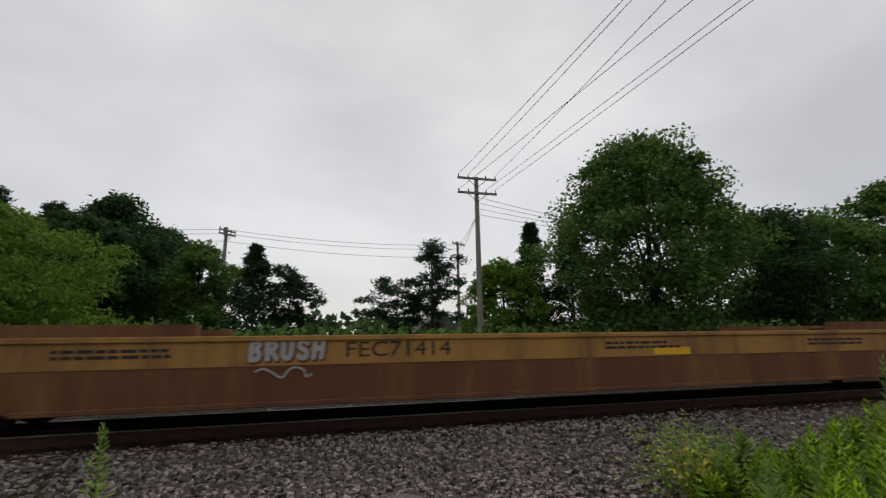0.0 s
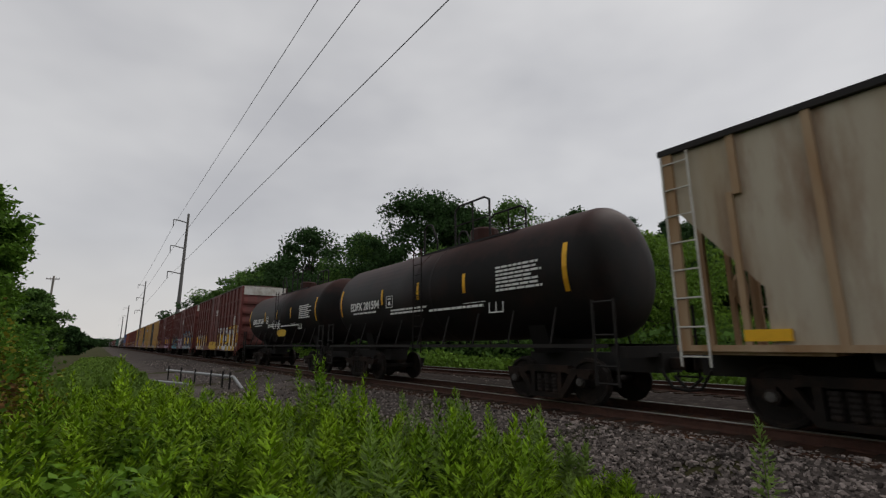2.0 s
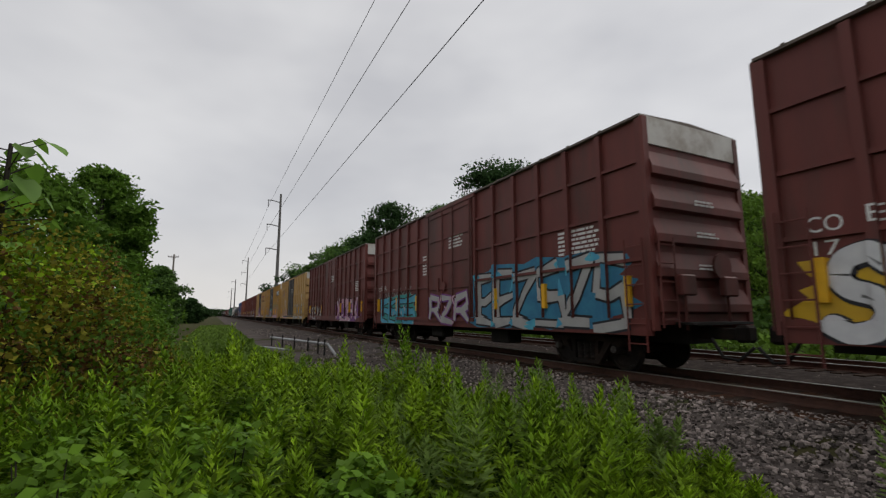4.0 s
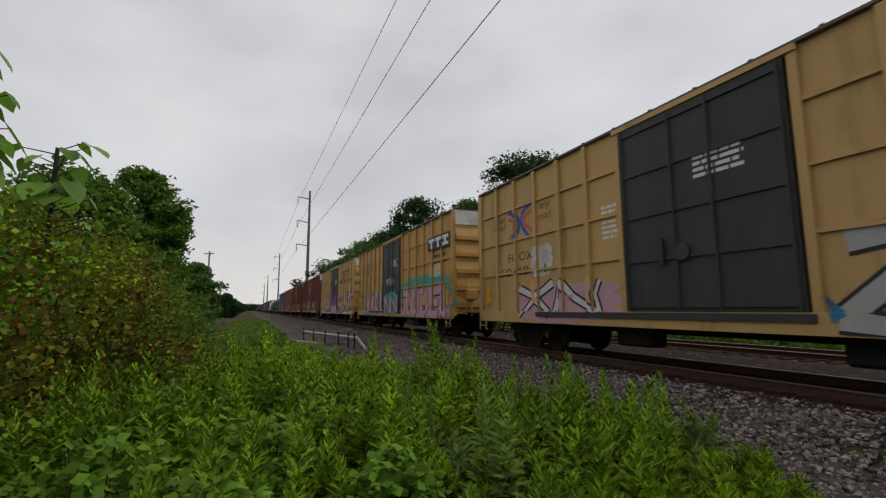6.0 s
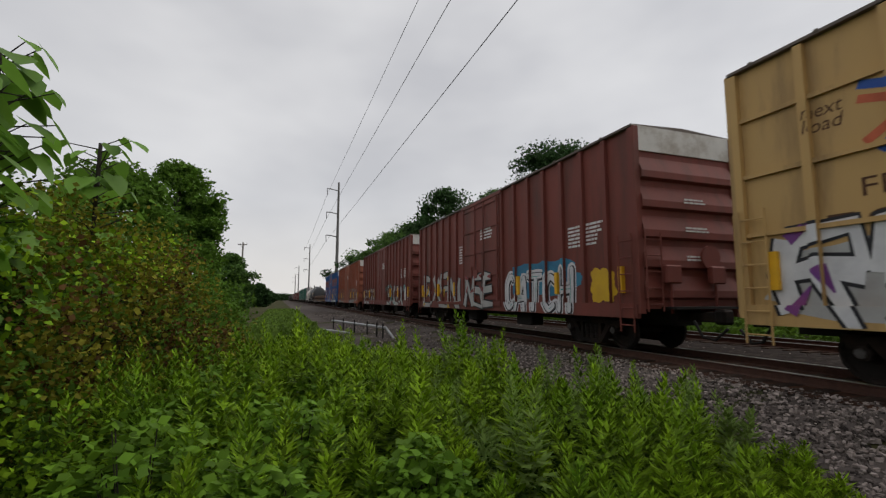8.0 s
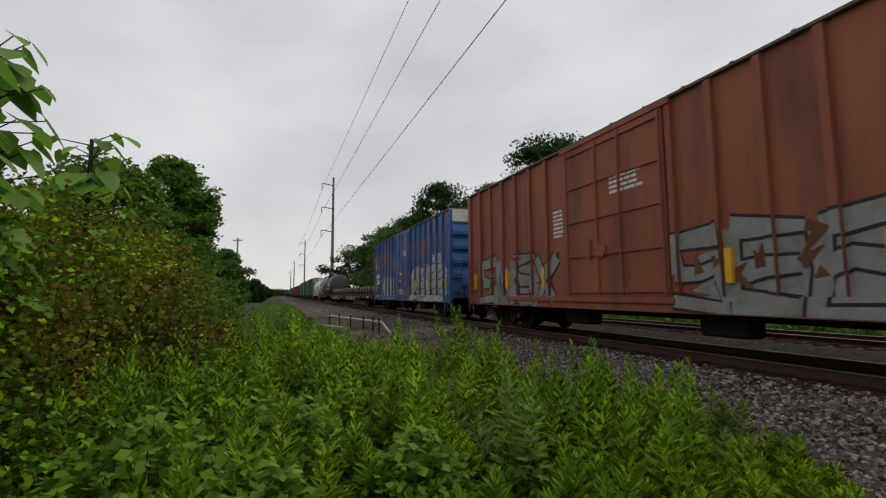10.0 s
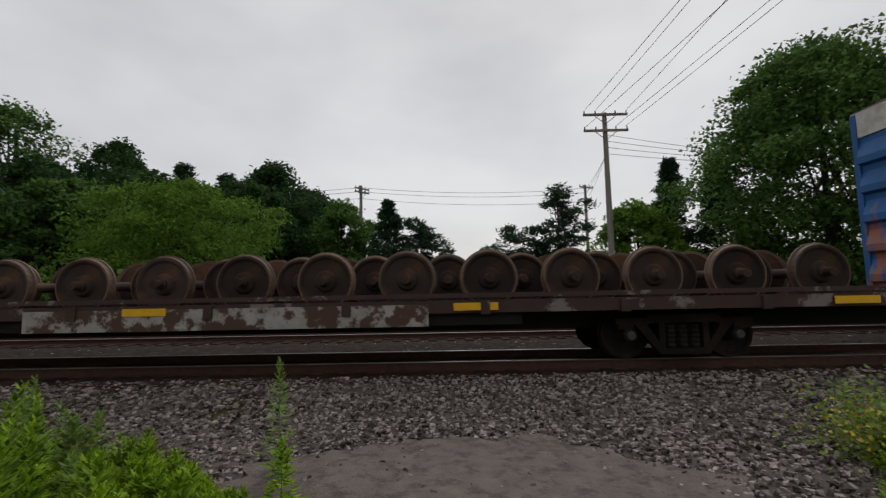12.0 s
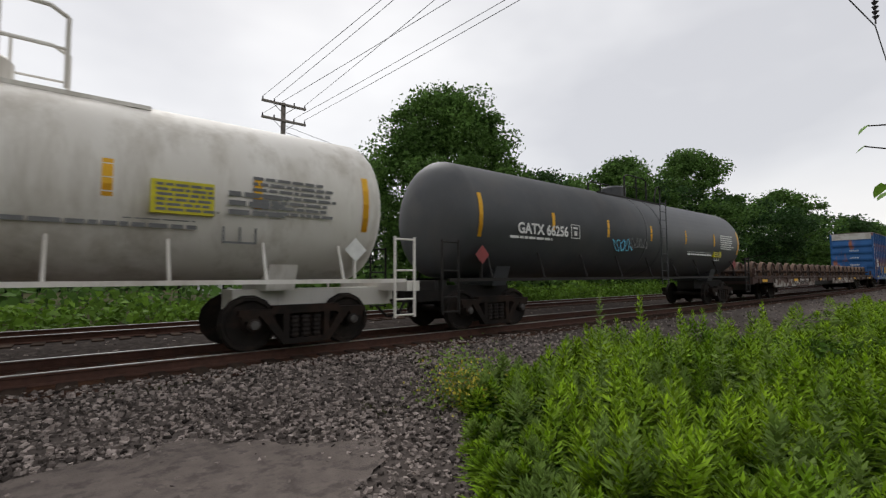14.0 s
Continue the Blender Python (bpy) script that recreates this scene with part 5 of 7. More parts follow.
def scrawl(car, x, z, w, h, loops, material, seed, flat=None, r_=0.014, layer=4):
    """A thin looping spray-can signature."""
    r = random.Random(seed)
    bm = bmesh.new()
    pts = []
    for k in range(loops * 9):
        a = k / 9 * 2 * math.pi
        pts.append((x + w * k / (loops * 9) + h * 0.25 * math.cos(a * 1.3 + 1.1 * math.sin(k * 0.7 + seed)) * r.uniform(0.5, 1.1), z + h * 0.5 + h * 0.48 * math.sin(a) * (0.45 + 0.55 * math.cos(k * 0.37 + seed) ** 2)))
    for k, (p, q) in enumerate(zip(pts, pts[1:])):
        ribbon(bm, [p, q], r_, r_, 0.0)
    bmesh.ops.remove_doubles(bm, verts=bm.verts, dist=r_ * 0.6)
    sheet_on(car, "spray_scrawl", bm, material, layer, flat)


def blob(car, name, x, z, w, h, material, lift=0.0, seed=0, n=36, flat=None, layer=0):
    """An uneven patch of spray paint."""
    bm = bmesh.new()
    ring = []
    for i in range(n):
        a = 2 * math.pi * i / n
        c_, s_ = math.cos(a), math.sin(a)
        k = (abs(c_) ** 4 + abs(s_) ** 4) ** -0.25 * (1 + 0.20 * noise.noise((c_ * 2.6, s_ * 2.6, seed * 3.7)) + 0.06 * math.sin(i * 2.3))
        ring.append((x + w / 2 * (1 + k * c_), z + h / 2 * (1 + k * s_)))
    c0 = bm.verts.new((x + w / 2, 0, z + h / 2))
    vs = [bm.verts.new((p, 0, q)) for p, q in ring]
    for i in range(n):
        bm.faces.new((c0, vs[i], vs[(i + 1) % n]))
    return sheet_on(car, name, bm, material, layer, flat)


def painted_text(car, words, x, z, w, tall, material="letter", shear=0.0, layer=0):
    ob = side_text("tmp", words, 0.4, material, None, x, 0.0, z, 0.0, w, tall, shear)
    bm = bmesh.new()
    bm.from_mesh(ob.data)
    old = ob.data
    bpy.data.objects.remove(ob)
    bpy.data.meshes.remove(old)
    bmesh.ops.delete(bm, geom=[f_ for f_ in bm.faces if abs(f_.normal.y) < 0.5 or f_.calc_center_median().y > 0], context="FACES")
    for v in bm.verts:
        v.co.y = 0
    return tagged(sheet_on(car, "car_number", bm, material, layer), kind="stuff")


K = 1.01
well_car("yellow-brown empty well car, number on its side", 16.3, 40.0, "wellyellow", "wellrust")
wy, wh = well_car("yellow and rust-brown well car with white spray tags", -7.4, 16.2, "wellyellow", "wellrust", "FEC71414")
fat_word(wy, "BRUSH", -5.4, 0.96, 1.1, 0.33, "g_silver", "wellrust", 3, 0.10, 0.012, flat=HALF - 0.02)
scrawl(wy, -5.3, 0.72, 0.9, 0.2, 2, "g_silver", 4, HALF - 0.02)
wb, wh = well_car("oxide-brown empty well car with white outline graffiti", -31.0, -7.4, "wellbrown", "wellbrown", "FEC 71606", "letter")
for k_, (wx, ww) in enumerate(((-0.06, 2.0), (2.07, 2.35))):
    scrawl(wb, wx, 0.40, ww, 0.66, 5, "g_silver", 11 + k_, HALF - 0.03, 0.016)
scrawl(wb, -7.8, 0.5, 0.95, 0.7, 4, "g_silver", 14, HALF - 0.03)
scrawl(wb, 4.4, 0.45, 0.8, 0.35, 4, "g_silver", 15, HALF - 0.03)
scrawl(wb, -5.7, 0.83, 0.8, 0.25, 3, "letter", 16, HALF - 0.03)
hop, hh = hopper_car("weathered tan-grey covered hopper with rusty ribs and graffiti", -49.1, -32.0, "hopper", "hopperrib", 19, 4.29)
blob(hop, "graffiti_ground", -3.4, 1.12, 2.95, 1.35, "g_yellow", 0, 2)
fat_word(hop, "JO", -3.3, 1.13, 2.7, 1.35, "g_cyan", "g_black", 5, 0.13, 0.045, accent="g_pink")
for gx, gz, gm in ((-3.0, 1.2, "g_pink"), (-2.2, 1.9, "g_teal"), (-1.7, 1.35, "g_pink"), (-1.0, 1.8, "g_pink")):
    blob(hop, "graffiti_fill", gx, gz, 0.32, 0.36, gm, 0, 7, layer=4)
for k_, (gx, gw) in enumerate(((0.3, 0.8), (1.6, 1.2), (4.2, 1.3), (5.8, 1.3))):
    scrawl(hop, gx, 1.35 + 0.15 * (k_ % 2), gw, 0.7, 4, "greyletter", 50 + k_, None, 0.012)
painted_text(hop, "LA", -5.55, 2.36, 0.38, 0.22, "dark")
painted_text(hop, "NX", -4.75, 2.36, 0.42, 0.22, "dark")
painted_text(hop, "81", -5.52, 1.98, 0.34, 0.22, "dark")
painted_text(hop, "00", -4.75, 1.98, 0.40, 0.22, "dark")
for u in (-7.6, -4.6, 0.0, 3.4, 7.1):
    part("reflector", boxm(u, u + 0.55, -HALF - 0.006, -HALF + 0.068, 1.22, 1.38), "refl", hop)
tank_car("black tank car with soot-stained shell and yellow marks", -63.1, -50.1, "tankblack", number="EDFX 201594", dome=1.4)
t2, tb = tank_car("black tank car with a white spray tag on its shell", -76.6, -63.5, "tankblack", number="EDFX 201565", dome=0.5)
scrawl(t2, -0.6, 1.85, 1.3, 0.6, 4, "g_white", 21, 1.44, 0.025)
blob(t2, "graffiti_ground", 0.1, 1.62, 1.4, 0.35, "g_yellow", 0, 6, flat=1.37)
tw = 16.4 * K


def bx(x, label, paint, **kw):
    return boxcar(label, (x - 16.3) * K, x * K, paint, **kw)


c, h = bx(-77.1, "maroon boxcar with white and yellow graffiti", "maroon")
blob(c, "graffiti_ground", -h + 0.25, 0.82, 4.3, 1.2, "g_yellow", 0, 1)
fat_word(c, "STR8", -h + 0.45, 0.82, 4.0, 1.3, "g_white", "g_black", 1, 0.105, 0.04, accent="greyletter")
blob(c, "graffiti_ground", -1.3, 0.85, 2.9, 0.6, "g_yellow", 0, 4, flat=HALF + 0.06)
for k_ in range(6):
    blob(c, "graffiti_ground", 1.7 + k_ * 1.0, 1.75 + 0.05 * k_, 0.8, 0.55, "g_yellow", 0, 60 + k_)
blob(c, "graffiti_ground", 1.6, 0.85, 6.2, 1.2, "g_yellow", 0, 3)
fat_word(c, "TETH", 1.55, 0.80, 6.3, 1.55, "g_white", "g_black", 2, 0.115, 0.055)
painted_text(c, "CO", -h + 0.42, 2.3, 0.42, 0.22)
painted_text(c, "ER", -h + 1.12, 2.34, 0.42, 0.22)
painted_text(c, "17", -h + 0.48, 1.98, 0.3, 0.2)
c, h = bx(-95.5, "maroon boxcar with blue-grey graffiti", "maroon")
blob(c, "graffiti_ground", 1.6, 0.85, 6.3, 1.75, "g_blue", 0, 8)
wildstyle(c, 1.8, 0.9, 5.9, 1.5, 6, "g_silver", "g_black", "g_cyan", 81, thick=0.09)
blob(c, "graffiti_ground", -h + 0.9, 0.82, 4.4, 1.2, "g_teal", 0, 9)
wildstyle(c, -h + 1.0, 0.85, 4.1, 1.0, 4, "g_cyan", "g_black", "g_silver", 82, thick=0.14)
scrawl(c, -h + 1.4, 1.9, 3.5, 0.5, 7, "g_silver", 83)
wildstyle(c, -1.5, 0.95, 3.0, 0.9, 3, "g_silver", "g_purple", "g_pink", 84, flat=HALF + 0.065)
painted_text(c, "CO", -h + 0.42, 2.3, 0.42, 0.22)
painted_text(c, "ER", -h + 1.12, 2.34, 0.42, 0.22)
painted_text(c, "17", -h + 0.48, 1.98, 0.3, 0.2)
c, h = bx(-113.6, "dark maroon boxcar with pale graffiti along its sill", "maroon")
blob(c, "graffiti_ground", 1.6, 0.85, 5.5, 1.2, "g_purple", 0, 11)
wildstyle(c, 1.8, 0.85, 5.0, 1.3, 4, "g_pink", "g_black", "g_white", 85)
wildstyle(c, -h + 1.0, 0.85, 4.2, 1.0, 4, "g_silver", "g_black", "g_pink", 86)


def railbox_marks(c, h, numbers):
    def on_side(name, words, x, z, w, tall, shear=0.0):
        painted_text(c, words, x, z, w, tall, "brownletter", shear).name = name
    on_side("slogan", "next", -h + 1.12, 3.86, 0.5, 0.16, 0.2)
    on_side("slogan", "load", -h + 1.12, 3.64, 0.5, 0.2, 0.2)
    on_side("slogan", "any", -h + 3.45, 3.86, 0.5, 0.2, 0.2)
    on_side("slogan", "road", -h + 3.40, 3.62, 0.56, 0.2, 0.2)
    on_side("car_number", "FB OX", -h + 1.75, 2.58, 1.3, 0.26)
    on_side("car_number", numbers, -h + 1.25, 2.16, 2.4, 0.24)
    x_, z_, k_ = -h + 2.45, 3.72, 0
    for side in (-1, 1):
        for pts, m_, w_ in ((((-0.64, 0.44), (-0.34, 0.34), (-0.12, 0.22), (-0.03, 0.0), (-0.14, -0.22), (-0.46, -0.54)), "emblemblue", 0.062),
                            (((-0.66, 0.24), (-0.38, 0.16), (-0.22, 0.08), (-0.2, -0.06), (-0.34, -0.2), (-0.62, -0.38)), "emblemred", 0.058)):
            bm = bmesh.new()
            ribbon(bm, [(x_ - side * u, z_ + v + 0.04 * side) for u, v in pts], w_, w_, -0.0005 * k_)
            sheet_on(c, "emblem_bar", bm, m_, 0)
            k_ += 1


c, h = bx(-132.1, "yellow boxcar with a black door and pale painted panels", "tan", door="doorblack")
railbox_marks(c, h, "50 48 61")
blob(c, "graffiti_ground", -h + 2.2, 0.85, 4.0, 1.0, "g_pink", 0, 13)
blob(c, "graffiti_ground", -h + 2.95, 2.1, 1.0, 0.8, "white", 0, 14)
wildstyle(c, -h + 2.2, 1.0, 3.4, 0.9, 2, "g_white", "g_black", "g_pink", 87, thick=0.1)
wildstyle(c, 2.0, 0.85, 5.4, 1.4, 4, "g_silver", "g_black", "g_blue", 88)
c, h = bx(-150.7, "yellow boxcar with a black door and pink graffiti", "yellow", door="doorblack")
railbox_marks(c, h, "504287")
blob(c, "graffiti_ground", 1.6, 0.9, 6.7, 1.75, "g_teal", 0, 15)
blob(c, "graffiti_ground", 1.8, 0.82, 6.3, 1.35, "g_pink", 0, 16, layer=1)
fat_word(c, "TOBEL", 1.8, 0.80, 6.3, 1.45, "g_pink", "g_black", 4, 0.12, 0.045, accent="g_white")
blob(c, "graffiti_ground", -h + 1.3, 0.85, 5.4, 1.42, "g_teal", 0, 17)
fat_word(c, "AVOL", -h + 1.75, 0.80, 4.9, 1.55, "g_pink", "g_black", 6, 0.13, 0.05, accent="g_white")
blob(c, "graffiti_ground", -1.3, 0.95, 2.6, 1.2, "g_teal", 0, 18, flat=HALF + 0.06)
wildstyle(c, -1.3, 0.95, 2.6, 1.0, 2, "g_pink", "g_black", "g_teal", 91, flat=HALF + 0.06)
scrawl(c, -0.9, 2.5, 1.6, 0.45, 4, "g_white", 92, HALF + 0.06, 0.025)
part("logo_panel", boxm(5.6, 8.1, -HALF - 0.008, -HALF + 0.085, 3.70, 4.28), "g_black", c)
for k_ in range(3):
    bm = bmesh.new()
    x_ = 5.75 + k_ * 0.76
    box(bm, x_, x_ + 0.62, -HALF - 0.016, -HALF - 0.008, 4.06, 4.2)
    if k_ < 2:
        box(bm, x_ + 0.22, x_ + 0.40, -HALF - 0.016, -HALF - 0.008, 3.78, 4.06)
    else:
        box(bm, x_, x_ + 0.62, -HALF - 0.016, -HALF - 0.008, 3.78, 3.90)
        box(bm, x_ + 0.2, x_ + 0.42, -HALF - 0.016, -HALF - 0.008, 3.90, 4.06)
    part("logo_shape", bm, "letter", c)
bars(c, 6.1, -HALF + 0.085, 3.05, 1.6, 0.5, 2, "brownletter")
c, h = bx(-168.8, "tan boxcar with a black door and red-white graffiti", "tan", door="doorblack")
railbox_marks(c, h, "50 76")
for k_ in range(3):
    bm = bmesh.new()
    x_ = 3.45 + k_ * 1.0
    box(bm, x_, x_ + 0.8, -HALF - 0.006, -HALF + 0.085, 4.2, 4.36)
    box(bm, x_ + 0.3, x_ + 0.5, -HALF - 0.006, -HALF + 0.085, 3.75, 4.2)
    part("logo_shape", bm, "g_red", c)
side_text("slogan", "Railcar Pooling Experts", 0.3, "brownletter", c, 2.35, -HALF - 0.003, 3.28, width=5.2, height=0.42)
blob(c, "graffiti_ground", 1.5, 0.85, 6.6, 1.75, "g_red", 0, 19)
wildstyle(c, 1.6, 0.82, 6.3, 1.7, 7, "g_white", "g_black", "g_red", 93, thick=0.085)
blob(c, "graffiti_ground", -1.55, 1.0, 3.1, 1.45, "g_purple", 0, 20, flat=HALF + 0.06)
blob(c, "graffiti_ground", -1.3, 0.95, 2.8, 0.6, "g_pink", 0, 27, flat=HALF + 0.06, layer=1)
blob(c, "graffiti_ground", -h + 0.6, 0.85, 5.6, 1.2, "g_silver", 0, 21)
wildstyle(c, -h + 0.6, 0.82, 5.6, 1.5, 5, "g_white", "g_black", "g_purple", 94)
for x_, lab, col_, word in ((-187.4, "faded red boxcar with blue-black graffiti lettering", "red", "CATCH"), (-205.6, "red boxcar with pale graffiti low on its side", "red", ""), (-224.7, "orange-red boxcar with grey-green graffiti", "orange", "")):
    c, h = bx(x_, lab, col_, posts=7, grid=False)
    if word:
        blob(c, "graffiti_ground", 2.6, 1.3, 3.5, 1.0, "g_blue", 0, 22)
        fat_word(c, word, 1.9, 0.84, 4.0, 1.2, "g_white", "g_black", 8, 0.075, 0.045, halo="g_white", accent="g_teal")
        wildstyle(c, -1.4, 0.95, 2.6, 1.2, 3, "g_silver", "g_black", "g_red", 95, flat=HALF + 0.06)
        wildstyle(c, -h + 0.8, 0.82, 5.0, 1.5, 4, "g_silver", "g_black", "g_yellow", 96)
    elif col_ == "red":
        wildstyle(c, 1.8, 0.82, 4.8, 1.3, 4, "g_silver", "g_black", "g_teal", 97)
        wildstyle(c, -h + 0.9, 0.82, 4.6, 1.2, 4, "g_silver", "g_black", "g_red", 98)
    else:
        for gx, sd in ((1.6, 99), (-h + 1.0, 100)):
            blob(c, "graffiti_ground", gx + 0.6, 0.85, 3.8, 1.2, "gw", 0, sd)
            wildstyle(c, gx, 0.85, 5.0, 1.5, 4, "gw", "g_black", "wellrust", sd, thick=0.12)
    blob(c, "graffiti_ground", h - 1.7, 1.15, 0.9, 0.8, "g_yellow" if word else "white", 0, 24)
c, h = bx(-243.2, "faded blue boxcar with rust patches and silver graffiti", "blue", posts=7, grid=False, top=5.0)
blob(c, "graffiti_ground", -h + 3.0, 0.85, 3.7, 1.45, "g_silver", 0, 25)
part("data_plate", boxm(-h + 0.95, -h + 1.4, -HALF - 0.01, -HALF + 0.05, 1.02, 1.16), "labelyellow", c)
bars(c, -h + 0.82, -HALF + 0.085, 1.62, 0.4, 0.22, 2)
bars(c, -h + 1.5, -HALF + 0.085, 1.66, 0.42, 0.22, 2)
fat_word(c, "TABE", -h + 2.75, 0.84, 4.1, 1.5, "g_silver", "g_black", 9, 0.125, 0.045, halo="g_cyan")
blob(c, "graffiti_ground", 1.7, 0.85, 6.0, 1.8, "g_silver", 0, 26)
wildstyle(c, 1.9, 0.85, 5.6, 1.7, 4, "g_silver", "g_black", "g_white", 101, thick=0.14)
scrawl(c, -h + 0.1, 2.9, 0.5, 1.2, 3, "letter", 102, None, 0.02)
scrawl(c, -h + 0.8, 2.9, 0.6, 0.5, 3, "letter", 103)
scrawl(c, -0.6, 1.15, 1.3, 0.45, 4, "g_white", 104, HALF + 0.06, 0.03)
for gx, gz, gw, gh, gm in ((-0.35, 1.95, 0.3, 0.3, "letter"), (-0.3, 2.35, 0.45, 0.16, "letter"), (-1.2, 1.1, 0.5, 0.7, "orange"), (0.9, 1.05, 0.5, 0.4, "orange")):
    blob(c, "paint_patch", gx, gz, gw, gh, gm, 0, 31, flat=HALF + 0.06)
for k_, (word, px, pz) in enumerate((("CO", 0.78, 2.32), ("ER", 1.48, 2.36), ("17", 0.84, 1.92), ("22", 1.52, 1.96))):
    part("number_plate", boxm(-h + px, -h + px + 0.42, -HALF - 0.012, -HALF + 0.05, pz, pz + 0.3), "letter", c)
    side_text("car_number", word, 0.3, "dark", c, -h + px + 0.05, -HALF - 0.012, pz + 0.05, width=0.32, height=0.2)
flat_car("long rusty flat car with a wooden-edged deck", -293.6, -263.4)
gt, gb = tank_car("dark grey tank car with yellow marks", -312.0, -293.9, "tankgrey", zc=2.62, r=1.43, number="GATX 66256", hazard=True, body_half=8.4, num_w=2.0, rail_h=0.68, loop=1)
scrawl(gt, -2.3, 1.95, 1.0, 0.5, 5, "g_cyan", 120, 1.41, 0.014)
scrawl(gt, -1.4, 2.0, 1.1, 0.45, 6, "greyletter", 121, 1.41, 0.014)
tank_car("dirty white tank car with a yellow label", -326.3, -312.5, "tankwhite", zc=2.55, r=1.40, label_box=True, dome=0.45, frame_mat="tankwhite", hazard=True)
TRAIN_END = -327.4

for k_ in range(3):
    hopper_car("white and green covered hopper car", TRAIN_END - 17.6 * (k_ + 1) + 0.6, TRAIN_END - 17.6 * k_ - 0.2, "gw", "green", 16, 4.6)
x_ = TRAIN_END - 52.8
for k_ in range(6):
    hopper_car("dark brown hopper car far down the train", x_ - 15.8, x_ - 0.2, "wellbrown" if k_ % 2 else "maroon", "maroon", 12, 4.3)
    x_ -= 16.6
for k_ in range(5):
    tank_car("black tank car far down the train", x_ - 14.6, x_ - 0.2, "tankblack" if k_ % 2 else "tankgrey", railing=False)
    x_ -= 15.4
for k_ in range(6):
    hopper_car("grey hopper car far down the train", x_ - 15.8, x_ - 0.2, "gw" if k_ % 3 else "wellbrown", "black", 12, 4.4)
    x_ -= 16.6


# ---- poles and wires ----
def crossarm_pole(label, x, y, top, arms, r=0.16, span=1.3, turn=0.0, name="utility_pole"):
    ob = new(name, None)
    ob.location, ob.rotation_euler = (x, y, ground_z(x, y)), (0, 0, turn)
    hgt = top - ground_z(x, y)
    bm = bmesh.new()
    tube(bm, (0, 0, -0.3), (0, 0, hgt), r * 1.25, r * 0.8, 12)
    part("pole", bm, "pole", ob)
    for dz in arms:
        a = part("crossarm", boxm(-span, span, -0.06 - r, 0.06 - r, hgt - dz - 0.07, hgt - dz + 0.07, bev=0.01), "pole", ob)
        for q in (-0.95, -0.45, 0.45, 0.95):
            bm = bmesh.new()
            tube(bm, (q * span, -r, hgt - dz + 0.07), (q * span, -r, hgt - dz + 0.25), 0.05, 0.035, 8)
            part("insulator", bm, "insulator", a)
        bm = pipe([(-span * 0.5, -r, hgt - dz - 0.05), (0, -r, hgt - dz - 0.6), (span * 0.5, -r, hgt - dz - 0.05)], 0.02, 5)
        part("brace", bm, "steelpole", a)
    return tagged(ob, label, "utility pole", "utility poles")


def wire(pts, r=0.012, sag=0.0, name="wire", label="thin dark overhead power wire"):
    bm = bmesh.new()
    full = []
    for a, b in zip(pts, pts[1:]):
        n = 10 if sag else 1
        for k in range(n):
            u = k / n
            full.append(Vector(a).lerp(Vector(b), u) - Vector((0, 0, 4 * sag * u * (1 - u))))
    full.append(Vector(pts[-1]))
    for a, b in zip(full, full[1:]):
        tube(bm, a, b, r, n=5, caps=False)
    bmesh.ops.remove_doubles(bm, verts=bm.verts, dist=r * 0.5)
    return tagged(part(name, bm, "wire"), label, "wire", "overhead wires")


pa = crossarm_pole("weathered wooden power pole with two crossarms", 9.7, 27.3, 11.95, (0.15, 1.15), 0.17, 1.35, 0.0)
crossarm_pole("wooden power pole with a crowd of fittings at its top", -8.7, 44.6, 11.9, (0.35, 0.7), 0.18, 0.9, 0.9)
crossarm_pole("short dark wooden pole beside the pines", 14.0, 46.0, 11.8, (0.3,), 0.16, 0.9, 0.5)
crossarm_pole("slim wooden pole behind the far bushes", -95.0, -7.2, 12.1, (0.5,), 0.17, 0.9, 1.2)
for (ax, az_), (hx, hy) in zip(((-1.28, 11.95), (-0.6, 11.95), (1.28, 11.95), (-1.2, 10.95), (0.6, 10.95), (1.2, 10.95)), ((8.6, 11.8), (8.9, 11.6), (10.0, 11.0), (10.7, 10.6), (12.2, 9.8), (12.6, 9.6))):
    p0 = Vector((9.7 + ax, 27.1, az_ + 0.1))
    d = Vector((hx, hy, 11.7)) - p0
    wire([p0, p0 + d * 2.6], 0.013, 0.25)
for dz, z2 in ((11.7, 11.75), (11.3, 11.3), (10.6, 10.4)):
    wire([(-8.7, 44.6, dz), (14.0, 46.0, z2 - 0.3)], 0.018, 0.5)
    wire([(-8.7, 44.6, dz), (-62.0, 40.0, dz - 1.0)], 0.018, 0.9)
    wire([(14.0, 46.0, z2 - 0.3), (9.8, 27.3, 9.6)], 0.012, 0.3)
for k_ in range(4):
    wire([(9.7, 27.3, 9.4 + 0.4 * k_), (26.0, 24.0 + k_, 7.4 + 0.35 * k_)], 0.014, 0.3)


def steel_pole(label, x, y, top, r, arms):
    ob = new("transmission_pole", None)
    ob.location = (x, y, ground_z(x, y))
    hgt = top - ground_z(x, y)
    bm = bmesh.new()
    tube(bm, (0, 0, -0.3), (0, 0, hgt), r, r * 0.5, 14)
    part("mast", bm, "steelpole", ob)
    for z, w in arms:
        z -= ground_z(x, y)
        a = part("arm", pipe([(0, 0, z - 0.5), (0, -w * 0.7, z), (0, -w, z)], 0.16, 6), "steelpole", ob)
        part("insulator", pipe([(0, -w, z), (0, -w * 0.97, z - 2.2)], 0.12, 6), "insulator", a)
    return tagged(ob, label, "transmission pole", "transmission poles")


steel_pole("tall grey steel transmission pole with three side arms", -154.5, 17.2, 40.6, 0.62, ((38.2, 3.8), (30.2, 3.8), (22.4, 3.8)))
